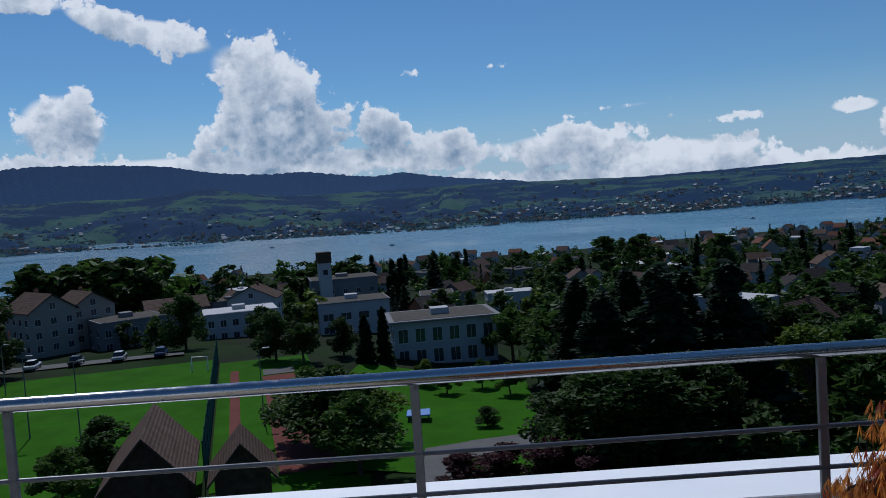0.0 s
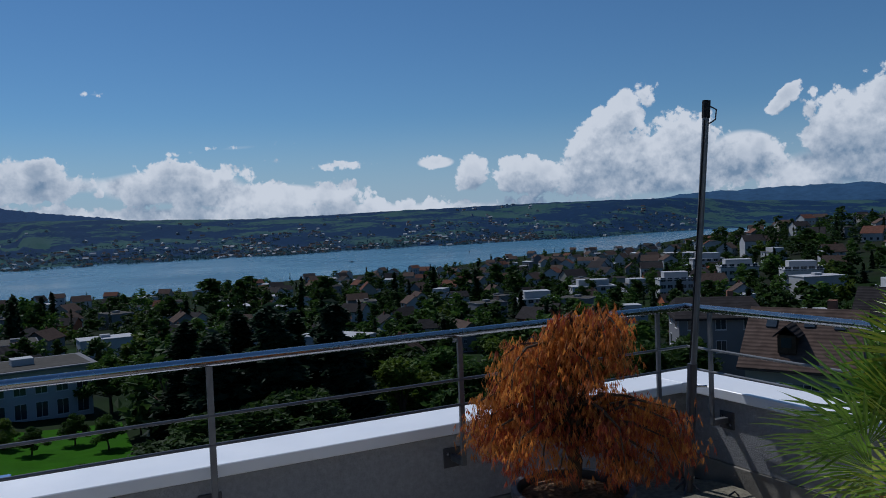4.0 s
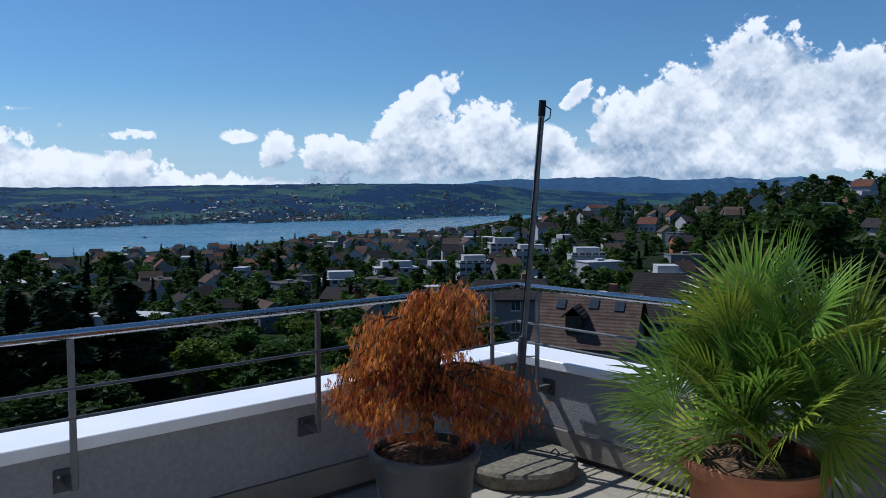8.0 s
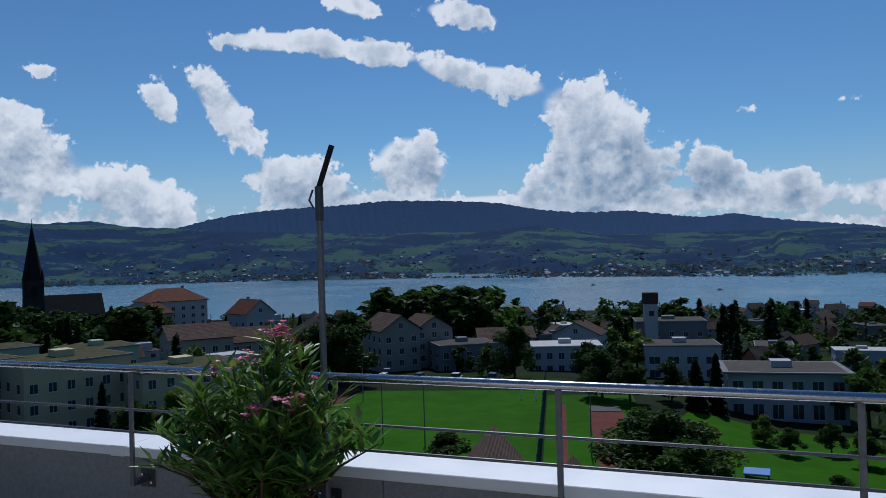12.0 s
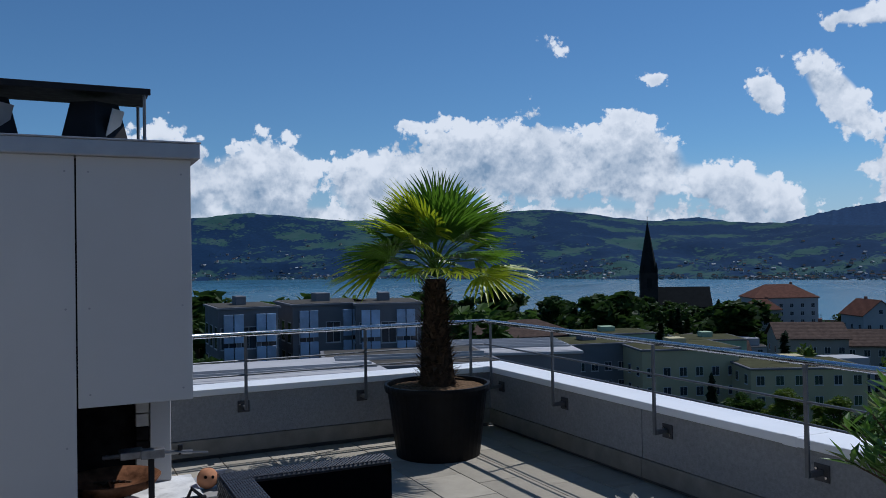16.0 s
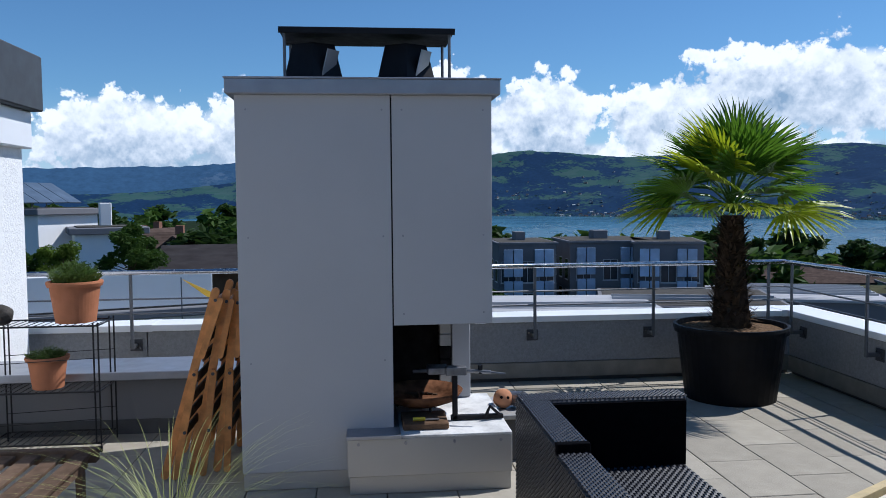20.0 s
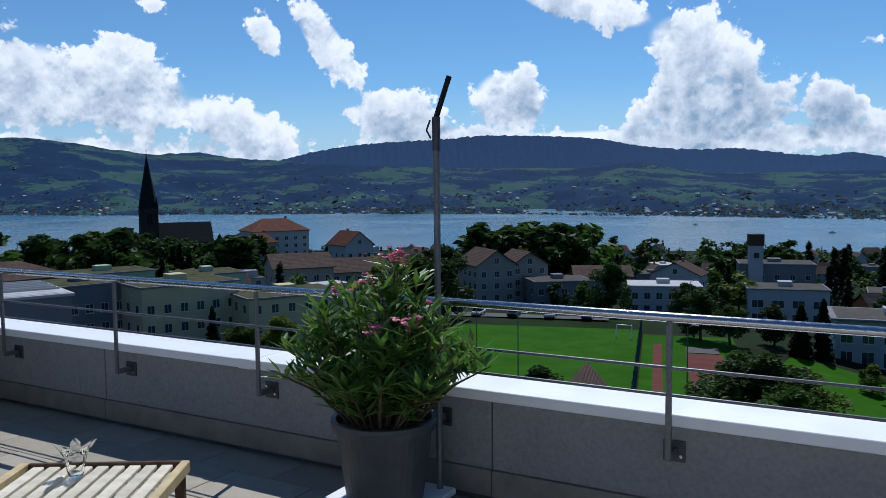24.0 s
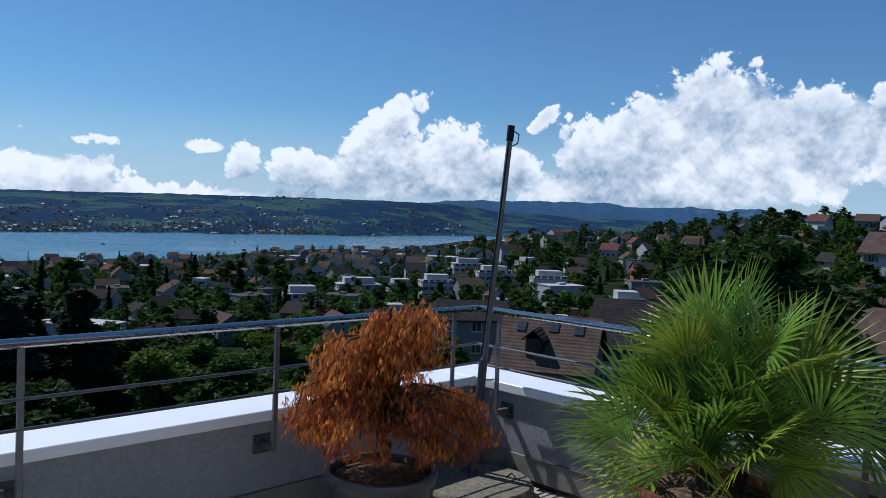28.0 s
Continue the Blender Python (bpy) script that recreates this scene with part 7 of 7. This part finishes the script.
def plant(pool, k, x, y, h, wide=1.0, z=None, turn=None):
    one = pool[k]
    if pool is FAR and math.hypot(x, y) > 200:
        # too far to pick apart: the crown joins one mass of trees
        mat, co, quads = CROWNS[k]
        a = wood.uniform(0, 6.283)
        turned = co @ np.array([[math.cos(a), math.sin(a), 0], [-math.sin(a), math.cos(a), 0], [0, 0, 1]]) * (h * wide, h * wide, h) + (x, y, ground_z(x, y) - 0.02 * h)
        if math.hypot(x, y) > 450:
            pick = len(quads) // 2
            turned, quads = turned[:pick * 4], quads[:pick]
        JOINED.setdefault(mat, []).append((turned, quads))
        return None
    m = pose(x, y, (ground_z(x, y) if z is None else z) - 0.02 * h, 0, 0, wood.uniform(0, 360) if turn is None else turn)
    if one in first_use:
        one = copy_thing(one, m)
    else:
        first_use.add(one)
    one.matrix_basis = m @ Matrix.Diagonal((h * wide, h * wide, h, 1))
    planted_at.append((x, y))
    return one


# trees that stand out: near ones first (kind, bearing, distance, height, width)
for k, az, r, h, w in (
    (1, -7.5, 76, 9.0, 1.5), (1, -5.6, 70, 7.5, 1.3), (2, -5.2, 80, 7.5, 1.3), (1, -9.0, 82, 8.0, 1.3), (0, -22.6, 78, 6.5, 1.3), (1, -25.0, 73, 5.5, 1.2),
    (3, 10.2, 78, 16.5, 1.5), (4, 12.0, 74, 15.5, 1.5), (3, 13.6, 79, 17.2, 1.5), (4, 15.7, 76, 17.5, 1.5), (3, 17.4, 80, 16.6, 1.5), (4, 20.2, 78, 17.4, 1.5), (0, 10.0, 72, 8.0, 1.5), (0, 13.0, 68, 9.0, 1.5), (0, 16.6, 69, 10.0, 1.5), (0, 11.5, 68, 9.0, 1.4), (0, 15.0, 68, 9.5, 1.4), (0, 18.6, 70, 10.0, 1.3),
    (0, 23.4, 92, 12.0, 1.2), (2, 24.6, 84, 11.0, 1.2), (1, 27.5, 90, 11.0, 1.3), (0, 30.0, 82, 10.0, 1.3), (1, 33.0, 88, 11.0, 1.3), (2, 32.0, 105, 11.0, 1.2), (1, 36.0, 92, 11.0, 1.3), (0, 39.0, 80, 10.0, 1.3), (1, 42.0, 84, 11.0, 1.3), (0, 45.0, 92, 11.0, 1.2), (1, 44.0, 56, 7.0, 1.3), (1, 62.5, 46, 7.5, 1.3), (0, 66.0, 42, 6.5, 1.4),
    (0, -11.5, 128, 8.5, 1.1), (1, -9.6, 124, 6.5, 1.2), (0, -6.8, 128, 6.5, 1.1), (4, -5.2, 122, 8.0, 1.0), (3, -3.9, 124, 9.0, 0.9), (0, -17.6, 158, 11.5, 0.95), (0, -12.6, 160, 8.0, 1.0), (1, 5.2, 128, 9.0, 1.2), (1, 8.0, 124, 10.0, 1.2), (0, 10.0, 130, 12.0, 1.2),
    (1, 0.5, 103, 3.6, 1.2), (1, 3.0, 106, 4.2, 1.1), (1, 5.0, 101, 4.4, 1.1), (0, 3.4, 85, 2.4, 1.4), (2, -1.0, 108, 4.0, 1.1), (1, 7.0, 108, 4.6, 1.1),
    (0, -29.5, 146, 14.0, 1.1), (0, -31.2, 150, 12.0, 1.2), (0, -36.5, 100, 6.0, 1.2), (2, -38.0, 106, 7.0, 1.2), (2, -41.0, 108, 7.5, 1.1), (1, -43.6, 108, 6.5, 1.2), (4, -45.6, 112, 8.5, 0.7), (1, -33.0, 112, 7.0, 1.2),
    (0, 66.4, 62, 15.5, 1.15), (0, 68.2, 70, 13.0, 1.1), (1, 56.0, 118, 12.0, 1.5), (0, 52.0, 128, 11.0, 1.3), (0, 69.6, 58, 9.0, 1.2), (1, 74.2, 42, 5.6, 1.0), (0, 86.5, 80, 6.0, 1.2),
    (0, -80.6, 76, 11.0, 1.3), (0, -83.0, 82, 12.0, 1.3), (0, -100.3, 50, 12.0, 1.2), (0, -98.0, 62, 9.0, 1.3), (0, -112.5, 52, 14.0, 1.0), (1, -109.0, 58, 10.5, 1.1), (1, -106.0, 60, 10.5, 1.1),
):
    x, y = bearing(az, r)
    plant(NEAR, k, x, y, h, w)
for az, r, h in ((1.8, 63, 3.6), (4.6, 65, 3.8), (8.0, 65, 4.2), (11.0, 64, 3.6)):
    x, y = bearing(az, r)
    bush = plant(NEAR, 0, x, y, h, 1.6)
    for c in bush.children:
        if c.name.startswith("crown"):
            c.data = c.data.copy()
            c.data.materials[0] = M_PURPLE
    bush["label"] = "broad dark purple-leaved garden shrub"

# the wood behind the houses, the churchyard and the shore
for lo, hi, r0, r1, count, h0, h1, picks in (
    (-27.0, -19.0, 246, 275, 34, 18, 23, (0, 3, 0, 1)), (-25.5, -23.5, 232, 240, 3, 12, 14, (2, 2)), (-56, -44.5, 385, 415, 22, 14, 22, (0, 3, 4)), (-62, -52, 300, 380, 26, 10, 15, (1, 2, 0)), (-78, -56, 180, 340, 90, 10, 15, (0, 1, 3, 2)), (-56, -44, 320, 400, 26, 12, 18, (0, 3, 4)),
    (-46, -42, 250, 262, 5, 16, 20, (0, 3)), (-38.5, -34.0, 300, 330, 8, 10, 16, (5, 0, 5)), (-34, -30, 230, 250, 6, 10, 15, (5, 0)), (-100, -80, 110, 300, 40, 9, 13, (0, 1, 3)), (-66, -50.5, 200, 255, 30, 17, 21, (0, 3, 4)), (-84, -58, 122, 178, 30, 12.5, 16.5, (0, 1, 3, 2)), (-113, -96, 62, 210, 36, 7, 11, (0, 1, 3)), (-52, -47.5, 370, 400, 16, 13, 18, (0, 3, 4)), (-18, 8, 330, 520, 40, 12, 19, (0, 3, 1, 4)),
    (-12, -4, 262, 275, 8, 12, 17, (0, 3)), (-4, 1, 225, 250, 5, 16, 19, (4, 4, 0)), (7, 36, 100, 230, 40, 7, 12, (0, 3, 1, 4)), (22, 44, 62, 120, 26, 6, 9, (0, 1, 3, 2)), (44, 66, 110, 300, 30, 6, 10, (0, 1, 3, 4)), (8, 34, 300, 560, 34, 12, 20, (0, 4, 3)), (60, 94, 90, 420, 60, 7, 11, (0, 1, 3, 2)), (45, 72, 420, 800, 60, 11, 17, (0, 3, 0)), (84, 96, 60, 130, 14, 8, 12, (0, 1)),
):
    for _ in range(count):
        az, r = wood.uniform(lo, hi), wood.uniform(r0, r1)
        x, y = bearing(az, r)
        if ground_z(x, y) < LAKE + 1 or in_street(az, r) or not free(x, y, -2):
            continue
        plant(FAR, wood.choice(picks), x, y, wood.uniform(h0, h1), wood.uniform(0.9, 1.25))

# garden trees between the houses
r = 118.0
while r < 1300:
    step = 15 + r * 0.018
    az = -66 + wood.uniform(0, 4)
    while az < 94:
        a, q = az + wood.uniform(-0.4, 0.4) * math.degrees(step / r), r + wood.uniform(-0.4, 0.4) * step
        az += math.degrees(step / r) * wood.uniform(0.9, 1.3)
        x, y = bearing(a, q)
        if ground_z(x, y) < LAKE + 1.0 or in_park(x, y) and not 24 < x or in_street(a, q) or not free(x, y, -3.5):
            continue
        if wood.random() > (0.86 if r < 500 else 0.74) + (0.12 if a > 40 else 0):
            continue
        k = wood.choice((0, 0, 1, 1, 2, 3, 3, 4, 5))
        plant(FAR, k, x, y, wood.uniform(5.5, 10.5) * (1.25 if k >= 4 else 1.0), wood.uniform(0.9, 1.3))
    r += step * 0.95
# a second, denser belt on the slope beside the lake
for _ in range(900):
    a, q = wood.uniform(6, 92), 120 + 520 * wood.random() ** 0.8
    x, y = bearing(a, q)
    if ground_z(x, y) < LAKE + 1.0 or in_park(x, y) or in_street(a, q) or not free(x, y, -4.0):
        continue
    k = wood.choice((0, 0, 3, 3, 4, 1, 0))
    plant(FAR, k, x, y, wood.uniform(5.5, 9.5), wood.uniform(1.0, 1.4))
for one in NEAR + FAR:
    if one not in first_use:
        for o in (*one.children_recursive, one):
            bpy.data.objects.remove(o)

for mat, pieces in JOINED.items():
    co = np.concatenate([p for p, _ in pieces])
    starts = np.cumsum([0] + [len(p) for p, _ in pieces[:-1]])
    quads = np.concatenate([q + s for (_, q), s in zip(pieces, starts)])
    me = bpy.data.meshes.new("distant_trees")
    me.vertices.add(len(co))
    me.vertices.foreach_set("co", co.ravel())
    me.loops.add(len(quads) * 4)
    me.loops.foreach_set("vertex_index", quads.ravel().astype(np.int32))
    me.polygons.add(len(quads))
    me.polygons.foreach_set("loop_start", np.arange(0, len(quads) * 4, 4, dtype=np.int32))
    me.update(calc_edges=True)
    me.materials.append(mat)
    tagged(new("distant_trees", me), "distant dark trees between the houses", "trees", kind="stuff")

# the old pine beside the terrace
pine = thing("pine_tree", "tall old pine with spreading dark needle pads", "tree")
bm = bmesh.new()
add_tube(bm, [(0, 0, -1), (0.3, 0, 8), (-0.2, 0.2, 16), (0.1, 0, 24), (0.3, 0, 27)], [0.45, 0.38, 0.30, 0.16, 0.05], 10)
spots = []
for k in range(46):
    z, a = wood.uniform(9, 26.5), wood.uniform(0, 6.283)
    reach = wood.uniform(2.2, 5.6) * (1.0 - 0.35 * (z - 9) / 18)
    tip = Vector((math.cos(a) * reach, math.sin(a) * reach, z + wood.uniform(-0.6, 1.2)))
    add_tube(bm, [(0, 0, z - 0.6), (tip.x * 0.5, tip.y * 0.5, z + 0.1), tip], [0.10, 0.06, 0.02], 5, cap=False)
    for _ in range(820):
        q = wood.uniform(0.45, 1.1)
        spots.append((Vector((tip.x * q + wood.gauss(0, 0.55), tip.y * q + wood.gauss(0, 0.55), lerp(z, tip.z, q) + wood.gauss(0.1, 0.22))), wood.uniform(0.7, 1.3)))
part("trunk", bm, M_BARK, pine)
raw("needles", *scatter(spots, 0.17, 0.9), NEEDLES[1], pine)
x, y = bearing(87.5, 33)
pine.matrix_basis = pose(x, y, -14)

# clipped bush and shrubs on the neighbouring terraces
for az, r, h, z, k in ((-103.7, 29, 2.5, -0.6, 1), (-107.5, 27, 2.0, -0.6, 2), (-108.8, 27, 1.9, -0.6, 2), (-110.2, 27, 1.8, -0.6, 1)):
    x, y = bearing(az, r)
    plant(NEAR, k, x, y, h, 1.1 if az > -106 else 0.9, z - 0.8)

# houses along the far shore and woods on its slopes, too far to tell apart
verts, faces, slots = [], [], []
for k in range(4600):
    a = wood.uniform(-95, 46)
    s = smooth_table(SHORE, a)
    q = min(wood.expovariate(1 / 0.30), 1.3)
    if wood.random() > (0.85 if -45 < a < 35 else 0.45) or noise.noise(Vector((a * 0.25, q * 6, 1.0))) < -0.12:
        continue
    r = s + 25 + q * 900
    x, y, z = *bearing(a, r), hill_z(a, r, 0)
    w, d, h, t = wood.uniform(3.5, 7.5), wood.uniform(3.5, 5), wood.uniform(3, 6), wood.uniform(0, 3.1)
    u, v = Vector((math.cos(t), math.sin(t), 0)) * w, Vector((-math.sin(t), math.cos(t), 0)) * d
    c = Vector((x, y, z))
    i = len(verts)
    verts += [tuple(c + p) for p in (-u - v, u - v, u + v, -u + v)]
    verts += [tuple(c + p + Vector((0, 0, h))) for p in (-u - v, u - v, u + v, -u + v)]
    verts += [tuple(c - u + Vector((0, 0, h + 3))), tuple(c + u + Vector((0, 0, h + 3)))]
    faces += [(i, i + 1, i + 5, i + 4), (i + 1, i + 2, i + 6, i + 5), (i + 2, i + 3, i + 7, i + 6), (i + 3, i, i + 4, i + 7), (i + 4, i + 5, i + 9, i + 8), (i + 7, i + 8, i + 9, i + 6), (i + 4, i + 8, i + 7), (i + 5, i + 6, i + 9)]
    wall, top = wood.choice((0, 0, 0, 1)), wood.choice((2, 2, 3, 3, 0))
    slots += [wall] * 4 + [top] * 2 + [wall] * 2
tagged(raw("far_shore_houses", verts, faces, [WALLS["white"], WALLS["cream"], ROOFS["brown"], ROOFS["dark"]], slots=slots), "many small pale houses on the far shore", "houses", kind="stuff")

spots = []
for k in range(9000):
    a = wood.uniform(-96, 47)
    s = smooth_table(SHORE, a)
    r = s + 8 + min(wood.expovariate(1 / 170.0), 520)
    if noise.noise(Vector((a * 0.5, r * 0.006, 7.0))) < -0.05:
        continue
    x, y = bearing(a, r)
    for _ in range(2):
        spots.append((Vector((x + wood.gauss(0, 5), y + wood.gauss(0, 5), hill_z(a, r, 0) + wood.uniform(2, 9))), wood.uniform(0.7, 1.6)))
# leaf colour made paler and bluer, with the lake haze painted in
M_FARLEAF = material("hazed_far_shore_foliage", (0.050, 0.098, 0.115), 0.9, grain=0.02, spread=0.4, translucent=0.4)
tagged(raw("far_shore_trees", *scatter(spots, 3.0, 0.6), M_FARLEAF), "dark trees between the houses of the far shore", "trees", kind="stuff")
# small boats
for az, r in ((-3.5, 1150), (21.5, 1300), (-12, 1350), (30, 1500), (-66, 1500)):
    x, y = bearing(az, r)
    boat = thing("boat", "small white motor boat on the lake", "boat", "boats", at=pose(x, y, LAKE, 0, 0, wood.uniform(0, 360)))
    hull = bmesh.new()
    add_box(hull, -4, 4, -1.3, 1.3, -0.4, 1.2)
    for v in hull.verts:
        if v.co.x > 3:
            v.co.y *= 0.1
    part("hull", hull, WALLS["white"], boat)
    part("cabin", box(-1.5, 1.2, -0.9, 0.9, 1.2, 2.4, 0.1), WALLS["grey"], boat)


# ---- paving slabs ----
SL, SW = 0.58, 0.39
slab_mesh = None
rest = bmesh.new()
for row in range(-14, 5):
    y0 = 3.385 + SW * row
    shift = -4.53 if row % 2 == 0 else -4.82
    for k in range(-6, 17):
        x0 = shift + SL * k
        if x0 + SL < WX0 or x0 > WX1 or y0 < -1.9:
            continue
        near = (x0 < -1.9 and y0 > -0.4) or (x0 > 1.6 and y0 > 1.2)
        tilt = (rng.uniform(-0.1, 0.1), rng.uniform(-0.1, 0.1))
        m = pose(x0 + SL / 2, y0 + SW / 2, -0.0015 + rng.uniform(-0.0015, 0.0015), *tilt, 0)
        if near:
            if slab_mesh is None:
                slab_mesh = part("slab", box(-SL / 2 + 0.003, SL / 2 - 0.003, -SW / 2 + 0.003, SW / 2 - 0.003, -0.04, 0, 0.003), M_SLAB, roof_deck)
                slab_mesh.matrix_basis = m
            else:
                share("slab", slab_mesh, m, roof_deck)
        else:
            add_box(rest, -SL / 2 + 0.003, SL / 2 - 0.003, -SW / 2 + 0.003, SW / 2 - 0.003, -0.04, 0, 0, m)
tagged(part("slabs", rest, M_SLAB, roof_deck), "grey concrete paving slabs", kind="stuff")
